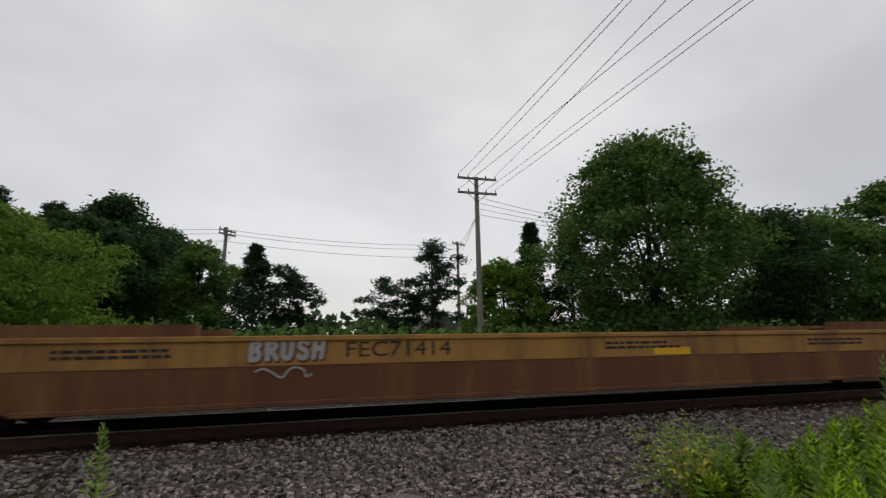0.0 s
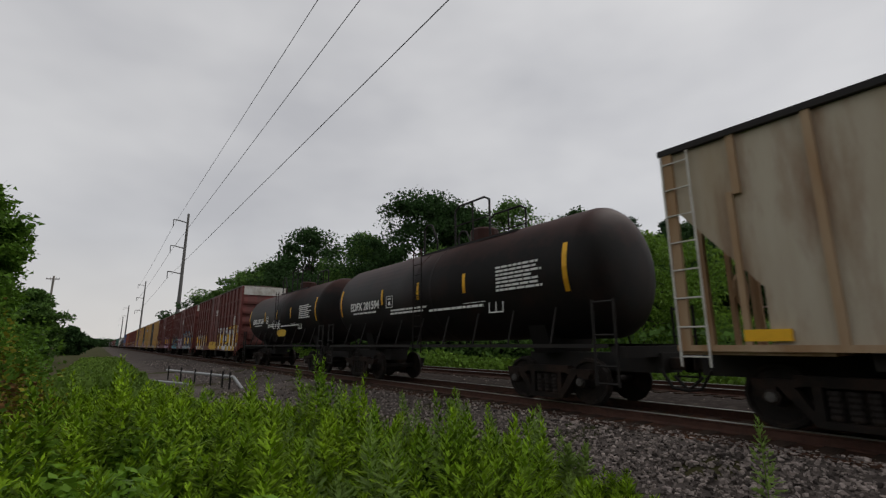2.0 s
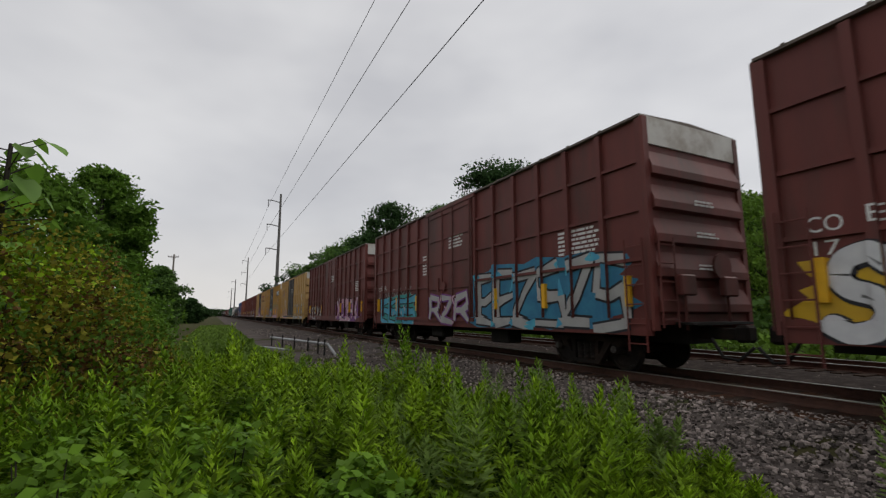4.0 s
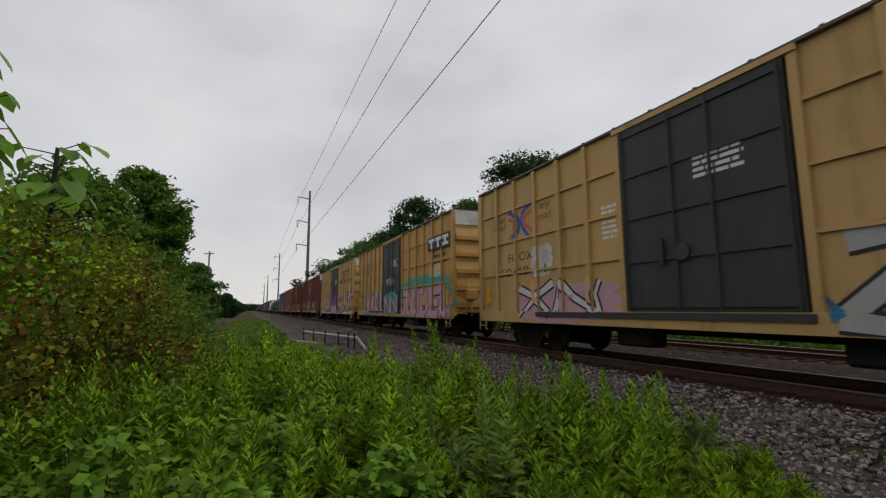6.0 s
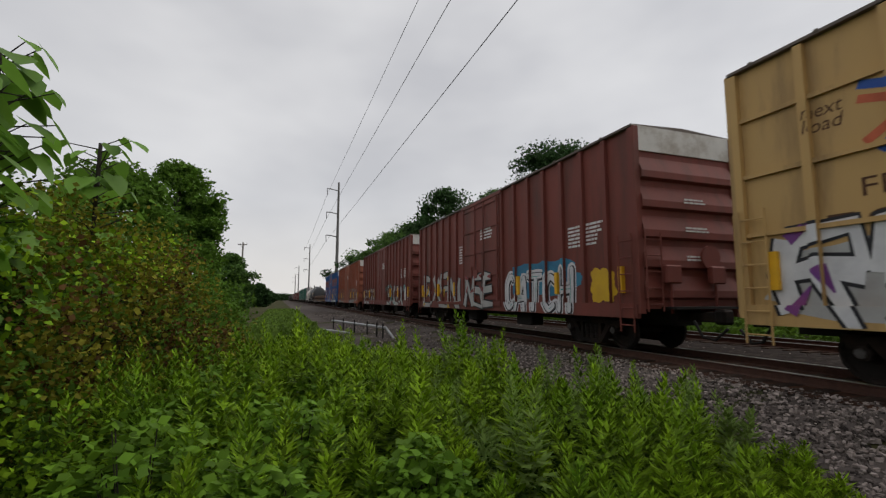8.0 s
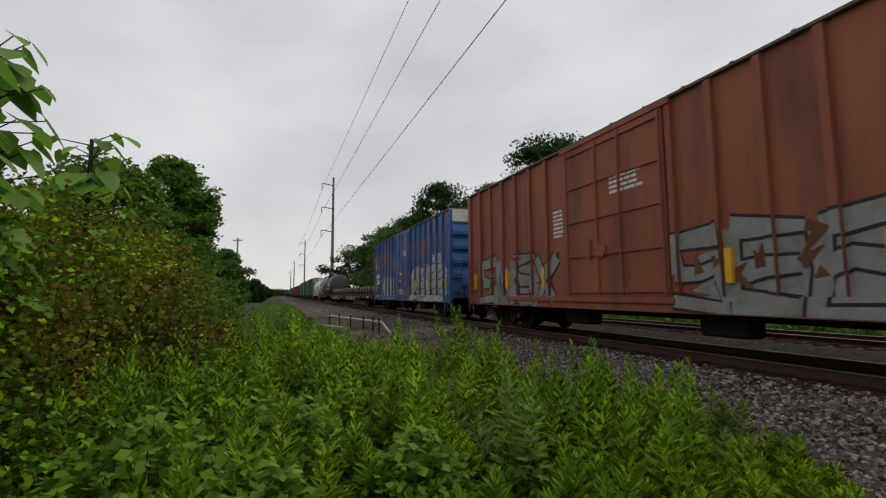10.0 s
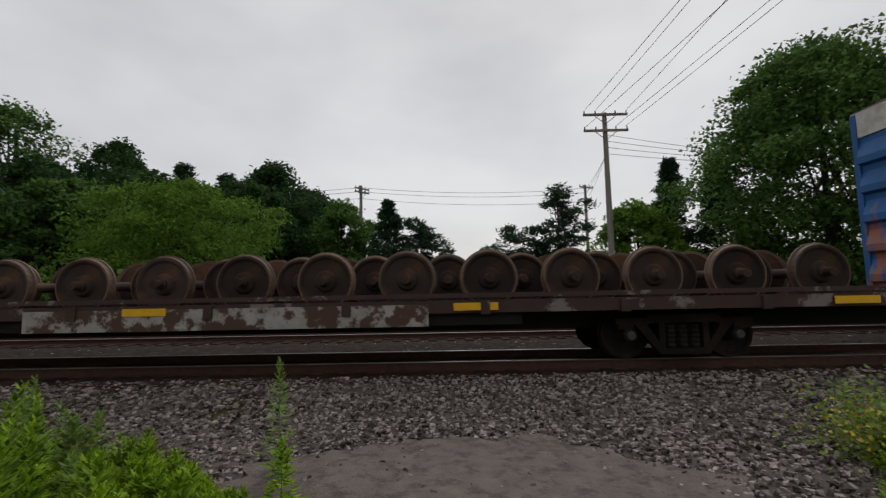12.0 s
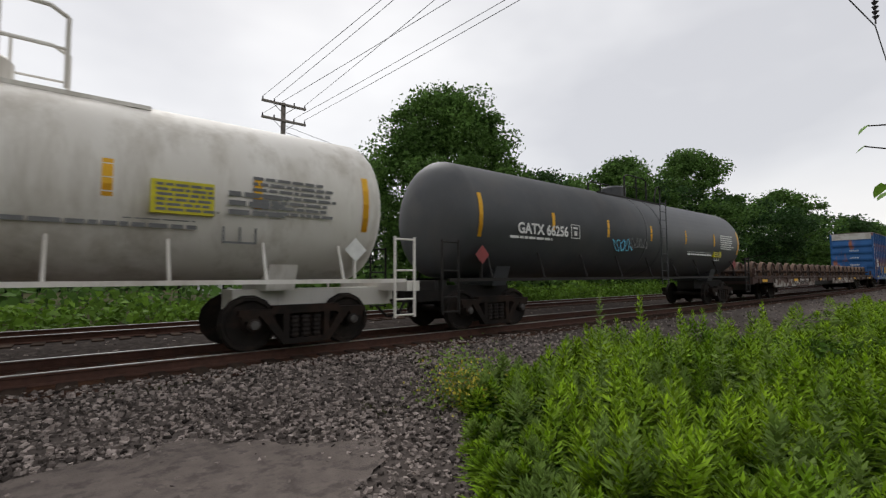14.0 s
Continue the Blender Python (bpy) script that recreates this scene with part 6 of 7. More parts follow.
steel_pole("grey steel transmission pole far along the line", -340.0, 18.6, 40.6, 0.62, ((38.2, 3.8), (30.2, 3.8), (22.4, 3.8)))
steel_pole("distant steel transmission pole", -560.0, 19.0, 40.6, 0.8, ((38.2, 4.2), (30.2, 4.2)))
steel_pole("distant steel transmission pole", -760.0, 21.0, 38.6, 0.9, ((36.2, 4.2), (28.2, 4.2)))
for z_, hx, hz_ in ((36.0, -44.6, 34.1), (28.0, -34.7, 27.4), (20.2, -22.9, 19.6)):
    p0 = Vector((-154.5, 13.4, z_))
    d = Vector((hx, 13.1, hz_)) - p0
    wire([p0, p0 + d * ((4 - p0.x) / d.x)], 0.035)
    wire([p0, Vector((-340.0, 14.8, z_))], 0.04, 1.0)

# the wooden pole by the path with a curved bracket
rp = new("power_pole", None)
rp.location = (15.6, 0.45, -0.55)
bm = bmesh.new()
tube(bm, (0, 0, -0.3), (0, 0, 15.0), 0.24, 0.17, 16)
part("pole", bm, "pole", rp)
br = part("bracket", pipe([(0, 0.1, 9.55), (0, 0.55, 9.6), (0, 1.0, 9.52), (0, 1.25, 9.4)], 0.04, 8), "galv", rp, "curved grey steel bracket arm")
bm = bmesh.new()
for k_ in range(9):
    tube(bm, (0, 1.25, 9.3 - 0.125 * k_), (0, 1.26, 9.23 - 0.125 * k_), 0.075, 0.03, 10)
tube(bm, (0, 1.25, 9.4), (0, 1.26, 8.1), 0.02, n=6)
part("insulator_string", bm, "insulator", br, "dark string of disc insulators")
for zz in (8.6, 7.4, 6.1):
    part("pole_band", boxm(-0.24, 0.24, -0.22, 0.22, zz, zz + 0.07, bev=0.02), "galv", rp)
tagged(rp, "weathered wooden power pole with a curved bracket and insulators", "utility pole", "utility poles")
I0 = Vector((15.6, 1.72, 7.5))
wire([I0, I0 + (Vector((-60, 12, 14.4)) - I0) * 0.26], 0.014)
wire([I0, (75, 4.0, 7.2)], 0.014, 0.6)
wire([(15.6, 0.9, 9.8), (75, 3.4, 9.5)], 0.012, 0.4)
wire([(15.6, 0.7, 11.5), (75, 3.0, 11.0)], 0.012, 0.4)

# pipe rail over a culvert beside the ballast
pr = new("pipe_rail", None)
pr.location = (-23.0, 3.6, -0.46)
part("rail_tube", pipe([(-4.6, -0.7, 0.42), (3.3, 0.75, 0.44), (4.0, 0.95, 0.02)], 0.055, 8), "galv", pr, "bent galvanised tube")
for q in (-4.2, -2.4, -0.6, 1.2, 2.4, 3.1):
    part("post", boxm(q - 0.03, q + 0.03, q * 0.183 - 0.03 + 0.1, q * 0.183 + 0.03 + 0.1, -0.05, 0.62), "black", pr)
part("rail_tube", pipe([(-2.6, -1.4, 0.04), (1.8, -0.6, 0.14)], 0.05, 8), "galv", pr, "fallen galvanised tube")
part("rail_tube", pipe([(-3.0, -2.2, 0.05), (1.2, -1.7, 0.07)], 0.05, 8), "galv", pr, "fallen galvanised tube")
tagged(pr, "low galvanised pipe rail on black posts by the ballast", "railing")


# ---- leaves ----
def leaf_mesh(name, P, A, B, fold=0.25, tri=None):
    """Folded four-cornered leaves, or three-cornered where tri says so: P bases, A along (length), B across (half width)."""
    n = len(P)
    N = np.cross(A, B)
    N /= np.linalg.norm(N, axis=1, keepdims=True) + 1e-9
    w = np.linalg.norm(B, axis=1, keepdims=True)
    mid = P + A * 0.45
    tri = np.zeros(n, bool) if tri is None else np.broadcast_to(tri, n)
    q = ~tri
    v4 = np.stack([P, mid + B + N * w * fold, P + A - N * w * fold, mid - B + N * w * fold], 1)[q].reshape(-1, 3)
    v3 = np.stack([P + A * 0.12 - B, P + A, P + A * 0.12 + B], 1)[tri].reshape(-1, 3)
    v = np.concatenate([v4, v3])
    n4, n3 = int(q.sum()), int(tri.sum())
    me = bpy.data.meshes.new(name)
    me.vertices.add(len(v))
    me.loops.add(len(v))
    me.polygons.add(n)
    me.vertices.foreach_set("co", v.astype(np.float32).ravel())
    me.loops.foreach_set("vertex_index", np.arange(len(v), dtype=np.int32))
    me.polygons.foreach_set("loop_start", np.concatenate([np.arange(n4) * 4, n4 * 4 + np.arange(n3) * 3]).astype(np.int32))
    me.update(calc_edges=True)
    return me


def unit(v):
    return v / (np.linalg.norm(v, axis=-1, keepdims=True) + 1e-9)


def rand_leaves(rs, P, size, droop=0.3, aspect=0.38):
    n = len(P)
    a = rs.normal(0, 1, (n, 3))
    a[:, 2] = a[:, 2] * 0.6 - droop
    a = unit(a)
    b = unit(np.cross(a, rs.normal(0, 1, (n, 3))))
    s = size * rs.uniform(0.6, 1.3, (n, 1))
    return P, a * s, b * s * aspect


def limbs(bm, rs, base, top, r, tips, bend=0.4):
    tube(bm, base, base.lerp(top, 0.45), r, r * 0.7, 8)
    tube(bm, base.lerp(top, 0.45), top, r * 0.7, r * 0.2, 7)
    for t in tips:
        s = base.lerp(top, rs.uniform(0.25, 0.8))
        m = s.lerp(t, 0.5) + Vector((0, 0, -bend * (t - s).length * 0.15))
        tube(bm, s, m, r * 0.32, r * 0.2, 5)
        tube(bm, m, t, r * 0.2, r * 0.05, 4)


def tree(label, az, el, dist, wide, kind="round", leaf="leaf_mid", size=0.30, seed=0, n=9000, low=0.12, name="tree", clumps=0):
    """A tree whose top stands at that bearing (degrees left of straight across) and height; wide: its crown's width in metres."""
    rs = np.random.RandomState(seed + 17)
    x, y = -dist * math.sin(radians(az)), dist * math.cos(radians(az))
    z0 = ground_z(x, y)
    H = 1.2 + dist * math.tan(radians(el)) - z0
    ob = new(name, None)
    ob.location = (x, y, z0)
    R0 = wide / 2
    if kind in ("round", "willow"):
        nc = clumps or (150 if kind == "round" else 300)
        zz = rs.uniform(-1, 1, nc)
        aa = rs.uniform(0, 6.283, nc)
        rr = (1 - np.abs(zz) ** 2.4) ** 0.5 * rs.uniform(0.15, 1.0, nc) ** 0.42
        c = np.stack([rr * np.cos(aa), rr * np.sin(aa), zz], 1)
        u = unit(c)
        lob = 1 + 0.20 * np.sin(3 * np.arctan2(u[:, 1], u[:, 0]) + seed) + 0.17 * np.sin(6 * u[:, 2] + seed * 2) + rs.normal(0, 0.07, nc)
        zc = H * (low + 1) / 2
        taper = 1 - 0.28 * np.clip(c[:, 2], 0, 1) ** 2
        C = np.stack([c[:, 0] * R0 * lob * taper, c[:, 1] * R0 * lob * taper, zc + c[:, 2] * H * (1 - low) / 2 * 0.94], 1)
        cr = (0.29 if kind == "round" else 0.26) * (R0 + H * 0.35) / 2 * rs.uniform(0.4, 1.35, nc)
    elif kind == "cone":
        nc = 130
        h = rs.uniform(0, 1, nc) ** 0.8
        a = rs.uniform(0, 6.28, nc)
        r = R0 * (1 - h * 0.96) * rs.uniform(0.3, 1.0, nc) ** 0.5
        C = np.stack([r * np.cos(a), r * np.sin(a), H * (low + (0.97 - low) * h)], 1)
        cr = (0.10 + 0.16 * (1 - h)) * R0 * 1.3
    else:  # open pine with layered boughs
        nl = 22
        a = rs.uniform(0, 6.28, nl)
        L_ = rs.uniform(0.35, 1.0, nl) * R0
        hz = np.linspace(0.30, 0.97, nl) + rs.normal(0, 0.02, nl)
        tip = np.stack([L_ * np.cos(a), L_ * np.sin(a), H * hz], 1)
        C = np.concatenate([tip[:, None] * np.array([k, k, 1.0]) + rs.normal(0, 1, (nl, 1, 3)) * [0.45, 0.45, 0.22] for k in (0.35, 0.5, 0.65, 0.8, 0.95, 1.1)], 1).reshape(-1, 3)
        nc = len(C)
        cr = 0.15 * R0 * rs.uniform(0.5, 1.6, nc)
    n = int(n * (2.5 if kind in ("round", "willow") else 1.9))
    size *= 1.1
    idx = rs.randint(0, nc, n)
    off = unit(rs.normal(0, 1, (n, 3))) * rs.uniform(0.1, 1, (n, 1)) ** 0.5 * cr[idx][:, None]
    off *= np.where(rs.rand(n, 1) < 0.10, 1.22, 1.0)
    off[:, 2] *= 0.6 if kind != "pine" else 0.5
    P = C[idx] + off
    P[:, 2] = np.maximum(P[:, 2], 0.25)
    bm = bmesh.new()
    k = rs.permutation(nc)[:16]
    limbs(bm, rs, Vector((0, 0, -0.2)), Vector((0, 0, H * 0.9)), 0.019 * H * (0.8 if kind == "cone" else 1), [Vector(C[i]) for i in k])
    part("trunk", bm, "bark", ob)
    if kind in ("cone", "pine"):
        me = leaf_mesh("crown", *rand_leaves(rs, P, size, 0.0, 0.16), tri=True)
    else:
        me = leaf_mesh("crown", *rand_leaves(rs, P, size, 0.35 if kind == "round" else 0.9, 0.36 if kind == "round" else 0.2), tri=True)
    mesh_part("crown", me, leaf, ob)
    return tagged(ob, label, "tree", "trees beyond the tracks")


# beyond the tracks, from the right of the line to the left
tree("broad full-leaved maple tree beyond the tracks", -39.8, 22.4, 31, 11.2, "round", "leaf_mid", 0.235, 1, 27000, 0.06, clumps=330)
tree("dark spruce beside the maple", -26.2, 14.6, 36, 5.6, "cone", "needle", 0.30, 2, 8000, 0.05)
tree("dark conifer with drooping boughs", -30.8, 14.0, 38, 6.0, "cone", "needle", 0.30, 3, 8000, 0.05)
tree("vine-covered bushy tree beneath the power pole", -22.5, 10.2, 33, 5.2, "round", "leaf_light", 0.24, 4, 8000, 0.0)
tree("wind-bent open pine beyond the tracks", -13.6, 11.9, 42, 7.0, "pine", "needle", 0.34, 5, 4500, 0.2)
tree("low open pine with layered boughs", -9.2, 7.8, 42, 8.0, "pine", "needle", 0.34, 6, 4500, 0.2)
tree("dark leafy tree behind the maple", -50.5, 12.6, 44, 10, "round", "leaf_dark", 0.32, 7, 9000, 0.05)
tree("mid-green tree in the row beyond the tracks", -55.0, 11.8, 48, 10, "round", "leaf_mid", 0.32, 8, 9000, 0.05)
tree("rounded leafy tree in the far row", -60.6, 13.6, 56, 11, "round", "leaf_mid", 0.34, 9, 10000, 0.05)
tree("rounded leafy tree with a flat crown", -67.8, 13.6, 66, 12, "round", "leaf_mid", 0.36, 10, 10000, 0.05)
tree("dark tree filling the row", -64.0, 10.6, 62, 14, "round", "leaf_dark", 0.36, 11, 9000, 0.0)
tree("dark tree low in the row", -71.5, 8.4, 80, 16, "round", "leaf_dark", 0.42, 12, 9000, 0.0)
tree("leafy tree far along the line", -75.8, 8.4, 105, 17, "round", "leaf_mid", 0.5, 13, 9000, 0.0)
tree("leafy tree far along the line", -79.0, 5.8, 130, 20, "round", "leaf_dark", 0.6, 14, 7000, 0.0)
tree("leafy tree far along the line", -82.0, 4.8, 170, 22, "round", "leaf_mid", 0.7, 15, 7000, 0.0)
tree("dark spreading pine with open boughs", 7.6, 11.7, 40, 6.4, "cone", "needle", 0.34, 16, 5000, 0.1)
tree("low dark pine with layered boughs", 3.6, 8.9, 40, 5.4, "pine", "needle", 0.34, 17, 4500, 0.1)
tree("small mid-green tree by the pole", 13.4, 11.1, 46, 7, "round", "leaf_mid", 0.33, 18, 9000, 0.0)
tree("dark rounded tree behind the willow", 21.4, 15.3, 52, 10, "round", "leaf_dark", 0.36, 19, 13000, 0.05)
tree("dark tree behind the willow", 17.4, 12.6, 56, 8, "round", "leaf_dark", 0.36, 20, 10000, 0.02)
tree("large light-green willow beyond the tracks", 30.2, 12.4, 33, 11.5, "willow", "leaf_light", 0.26, 21, 17000, 0.0)
tree("pointed evergreen in the row", 26.5, 14.2, 54, 10, "cone", "needle", 0.34, 22, 6000, 0.1)
tree("pointed evergreen in the row", 30.8, 14.9, 54, 10, "cone", "needle", 0.34, 23, 6000, 0.1)
tree("pointed evergreen in the row", 37.0, 16.0, 54, 7, "round", "leaf_dark", 0.36, 24, 12000, 0.05)
tree("airy tree with gaps of sky in its crown", 44.6, 17.6, 50, 8.5, "round", "leaf_mid", 0.3, 25, 4200, 0.3)
tree("big dark oak rising over the row", 56.4, 18.3, 52, 14, "round", "leaf_dark", 0.34, 26, 14000, 0.1)
tree("dark oak crown in the row", 51.0, 17.2, 50, 10, "round", "leaf_dark", 0.34, 27, 10000, 0.05)
tree("leafy tree in the row", 63.5, 13.2, 56, 11, "round", "leaf_mid", 0.36, 28, 9000, 0.05)
tree("dark leafy tree in the row", 70.2, 13.6, 68, 13, "round", "leaf_dark", 0.38, 29, 11000, 0.05)
tree("leafy tree farther along the row", 74.0, 9.6, 80, 12, "round", "leaf_mid", 0.42, 30, 8000, 0.0)
tree("leafy tree farther along the row", 77.0, 8.2, 105, 15, "round", "leaf_mid", 0.5, 31, 8000, 0.0)
tree("leafy tree farther along the row", 80.0, 5.6, 140, 20, "round", "leaf_dark", 0.6, 32, 7000, 0.0)
tree("mid-green tree low in the row", 40.5, 11.5, 40, 9, "round", "leaf_mid", 0.3, 33, 8000, 0.0)
tree("mid-green tree low in the row", 47.5, 11.5, 42, 10, "round", "leaf_dark", 0.3, 34, 8000, 0.0)
tree("mid-green tree low in the row", 54.0, 11.5, 46, 11, "round", "leaf_mid", 0.3, 35, 8000, 0.0)
tree("mid-green tree low in the row", 60.0, 10.5, 52, 11, "round", "leaf_dark", 0.32, 36, 8000, 0.0)
tree("mid-green tree low in the row", 66.5, 9.5, 60, 12, "round", "leaf_dark", 0.34, 37, 8000, 0.0)
tree("dark tree filling the row behind the willow", 35.0, 13.2, 45, 10, "round", "leaf_dark", 0.36, 50, 13000, 0.0)
tree("dark tree filling the row behind the willow", 25.0, 12.6, 46, 10, "round", "leaf_dark", 0.36, 51, 12000, 0.0)
tree("dark tree filling the row", 43.0, 13.0, 48, 10, "round", "leaf_dark", 0.36, 52, 11000, 0.0)
# on the side of the path
tree("dark leafy tree far along the path", 95.6, 5.2, 60, 5.0, "round", "leaf_mid", 0.32, 40, 9000, 0.0)
tree("dark leafy tree far along the path", 92.4, 1.7, 110, 4.2, "round", "leaf_dark", 0.5, 41, 6000, 0.0)
tree("small far tree at the end of the path", 91.3, 0.9, 220, 6.0, "round", "leaf_dark", 0.7, 42, 3000, 0.0)
tree("tree of heaven with feathery boughs", 101.0, 14.4, 21, 3.1, "round", "bushleaf", 0.16, 43, 15000, 0.0, clumps=120)
tree("tall bushy sapling by the path", 107.0, 13.6, 17, 5.0, "round", "bushleaf", 0.16, 44, 13000, 0.0, clumps=100)


def shrub(label, x, y, H, wide, mats, size, n, seed, name="bush", long=1.0, aspect=0.4):
    """A dense bush of small leaves on many thin stems; mats: leaf materials of its patches."""
    rs = np.random.RandomState(seed + 300)
    ob = new(name, None)
    ob.location = (x, y, ground_z(x, y))
    nc = 90
    u = unit(rs.normal(0, 1, (nc, 3)))
    u[:, 2] = np.abs(u[:, 2])
    C = u * rs.uniform(0.3, 1.0, (nc, 1)) ** 0.4 * [wide / 2 * long, wide / 2, H * 0.92]
    cr = 0.2 * (wide + H) / 2 * rs.uniform(0.5, 1.2, nc)
    which = (np.sin(C[:, 0] * 1.3 + seed) + np.sin(C[:, 2] * 2.1 + seed * 2) + rs.normal(0, 0.6, nc))
    order = np.argsort(np.argsort(which)) * len(mats) // nc
    bm = bmesh.new()
    for i in range(26):
        t = Vector(C[rs.randint(nc)])
        s = Vector((t.x * 0.25, t.y * 0.25, -0.1))
        tube(bm, s, s.lerp(t, 0.6) + Vector((0, 0, 0.1)), 0.02, 0.012, 5)
        tube(bm, s.lerp(t, 0.6) + Vector((0, 0, 0.1)), t, 0.012, 0.004, 4)
    part("stem", bm, "bark", ob)
    for j, m_ in enumerate(mats):
        ids = np.flatnonzero(order == j)
        k = n // len(mats)
        idx = ids[rs.randint(0, len(ids), k)]
        off = unit(rs.normal(0, 1, (k, 3))) * rs.uniform(0.1, 1, (k, 1)) ** 0.5 * cr[idx][:, None]
        P = C[idx] + off
        P[:, 2] = np.maximum(P[:, 2], 0.03)
        mesh_part("foliage", leaf_mesh("foliage", *rand_leaves(rs, P, size, 0.2, aspect)), m_, ob)
    return tagged(ob, label, "bush", "bushes by the path")


shrub("green and russet bush with yellowing tips", -6.4, -2.2, 3.0, 3.2, ("russet", "bushleaf", "brownleaf", "weed", "brownleaf"), 0.056, 27000, 1)
shrub("browning bush with russet leaves beside the path", -9.0, -1.9, 2.8, 3.0, ("russet", "brownleaf", "russet", "bushleaf"), 0.062, 22000, 2)
shrub("green bush leaning towards the path", -11.8, -2.0, 2.2, 3.0, ("weed", "bushleaf", "brownleaf"), 0.085, 13000, 3)
shrub("dark green bush behind the russet ones", -9.5, -3.7, 3.9, 3.8, ("bushleaf", "leaf_mid", "bushleaf"), 0.085, 20000, 4)
shrub("dark green thicket behind the path", -12.5, -4.2, 3.6, 3.8, ("bushleaf", "leaf_mid"), 0.11, 14000, 5)
shrub("green bush farther along the path", -16.5, -2.5, 2.0, 3.0, ("weed", "bushleaf"), 0.11, 9000, 6)
shrub("green bush farther along the path", -22.0, -3.4, 2.4, 4.0, ("bushleaf", "leaf_light"), 0.14, 9000, 7)
shrub("green thicket along the path", -30.0, -5.2, 3.0, 6.0, ("bushleaf", "leaf_mid"), 0.2, 9000, 8)
shrub("tall leafy green thicket with a few yellow leaves", -4.6, -2.6, 2.75, 2.5, ("bushleaf", "weed", "brownleaf", "bushleaf", "russet"), 0.056, 24000, 9)


def bramble(label, x, y, H, wide, seed, n=560):
    """A low mound of broad pale leaves in threes."""
    rs = np.random.RandomState(seed + 900)
    ob = new("bramble", None)
    ob.location = (x, y, ground_z(x, y))
    a, r = rs.uniform(0, 6.28, n), rs.uniform(0, 1, n) ** 0.5
    P = np.stack([r * np.cos(a) * wide / 2, r * np.sin(a) * wide / 2, H * (1 - 0.55 * r ** 2) * rs.uniform(0.45, 1.05, n)], 1)
    Ps, As, Bs = [], [], []
    for k in range(3):
        b = rs.uniform(0, 6.28, n) if k == 0 else b + 2.1
        A = unit(np.stack([np.cos(b), np.sin(b), rs.uniform(-0.9, 0.4, n)], 1))
        S = unit(np.cross(A, np.array([0, 0, 1.0]) + rs.normal(0, 0.55, (n, 3))))
        L_ = 0.075 * rs.uniform(0.6, 1.35, (n, 1))
        Ps.append(P), As.append(A * L_), Bs.append(S * L_ * 0.40)
    bm = bmesh.new()
    for i in range(30):
        t = Vector(P[rs.randint(n)])
        tube(bm, (t.x * 0.3, t.y * 0.3, -0.05), t, 0.007, 0.004, 4)
    tagged(part("stem", bm, "bark", ob), kind="stuff")
    mesh_part("foliage", leaf_mesh("foliage", np.concatenate(Ps), np.concatenate(As), np.concatenate(Bs), 0.15), "bramble", ob)
    return tagged(ob, label, "bramble", "brambles by the path")


for k_, (bx_, by_, bh_, bw_) in enumerate(((-3.3, -0.75, 1.05, 1.3), (-3.9, 0.1, 0.95, 1.2), (-2.7, -0.1, 0.85, 1.0), (-4.9, -0.5, 1.1, 1.2), (-5.6, 0.5, 0.85, 1.1), (-3.0, 0.9, 0.8, 0.9))):
    bramble("low mound of broad pale green leaves in threes", bx_, by_, bh_, bw_, k_)


def leafy_sapling(label, x, y, H, seed, n=46, size=0.2, lean=(0.0, 0.0)):
    """A sapling with big heart-shaped leaves on long stalks."""
    rs = np.random.RandomState(seed)
    ob = new("sapling", None)
    ob.location = (x, y, ground_z(x, y))
    bm = bmesh.new()
    pts = [Vector((lean[0] * (k / 6) ** 2, lean[1] * (k / 6) ** 2, H * k / 6)) for k in range(7)]
    for a, b in zip(pts, pts[1:]):
        tube(bm, a, b, 0.025, 0.02, 6)
    verts, faces = [], []
    for i in range(n):
        u = 1 - (i / n) * 0.75
        a = i * 2.4 + rs.uniform(-0.3, 0.3)
        q = pts[min(int(u * 6), 5)].lerp(pts[min(int(u * 6) + 1, 6)], u * 6 % 1)
        out = Vector((math.cos(a), math.sin(a), 0))
        tip = q + out * rs.uniform(0.15, 0.45) + Vector((0, 0, rs.uniform(0.0, 0.25)))
        tube(bm, q, tip, 0.008, 0.005, 4)
        s = size * rs.uniform(0.6, 1.3)
        side = Vector((-out.y, out.x, 0))
        dn = Vector((0, 0, -1))
        f_ = (out * 0.7 + dn * rs.uniform(0.35, 1.2)).normalized()
        k0 = len(verts)
        for al, ac, up in ((0, 0, 0), (-0.08, 0.40, 0.05), (0.30, 0.60, 0.07), (0.72, 0.38, 0.02), (1.05, 0, -0.12), (0.72, -0.38, 0.02), (0.30, -0.60, 0.07), (-0.08, -0.40, 0.05), (0.45, 0, -0.06)):
            verts.append(tip + f_ * (al * s) + side * (ac * s) + Vector((0, 0, up * s)))
        ring_ = (0, 1, 2, 3, 4, 5, 6, 7)
        for p, q_ in zip(ring_, ring_[1:] + ring_[:1]):
            faces.append((k0 + p, k0 + q_, k0 + 8))
    tagged(part("stem", bm, "bark", ob), kind="stuff")
    me = bpy.data.meshes.new("foliage")
    me.from_pydata(verts, [], faces)
    mesh_part("foliage", me, "bigleaf", ob, smooth=True)
    return tagged(ob, label, "sapling", "saplings")


leafy_sapling("big-leaved green sapling rising above the bushes", -4.55, -2.25, 3.75, 1, 120, 0.21)
leafy_sapling("big-leaved green sapling among the bushes", -6.2, -2.05, 3.55, 2, 70, 0.20)
leafy_sapling("big-leaved green sapling over the thicket", -3.7, -2.2, 3.3, 3, 100, 0.20)
leafy_sapling("slender leafy sapling by the power pole", 5.0, 0.10, 2.9, 4, 44, 0.10, (-0.1, 0.15))
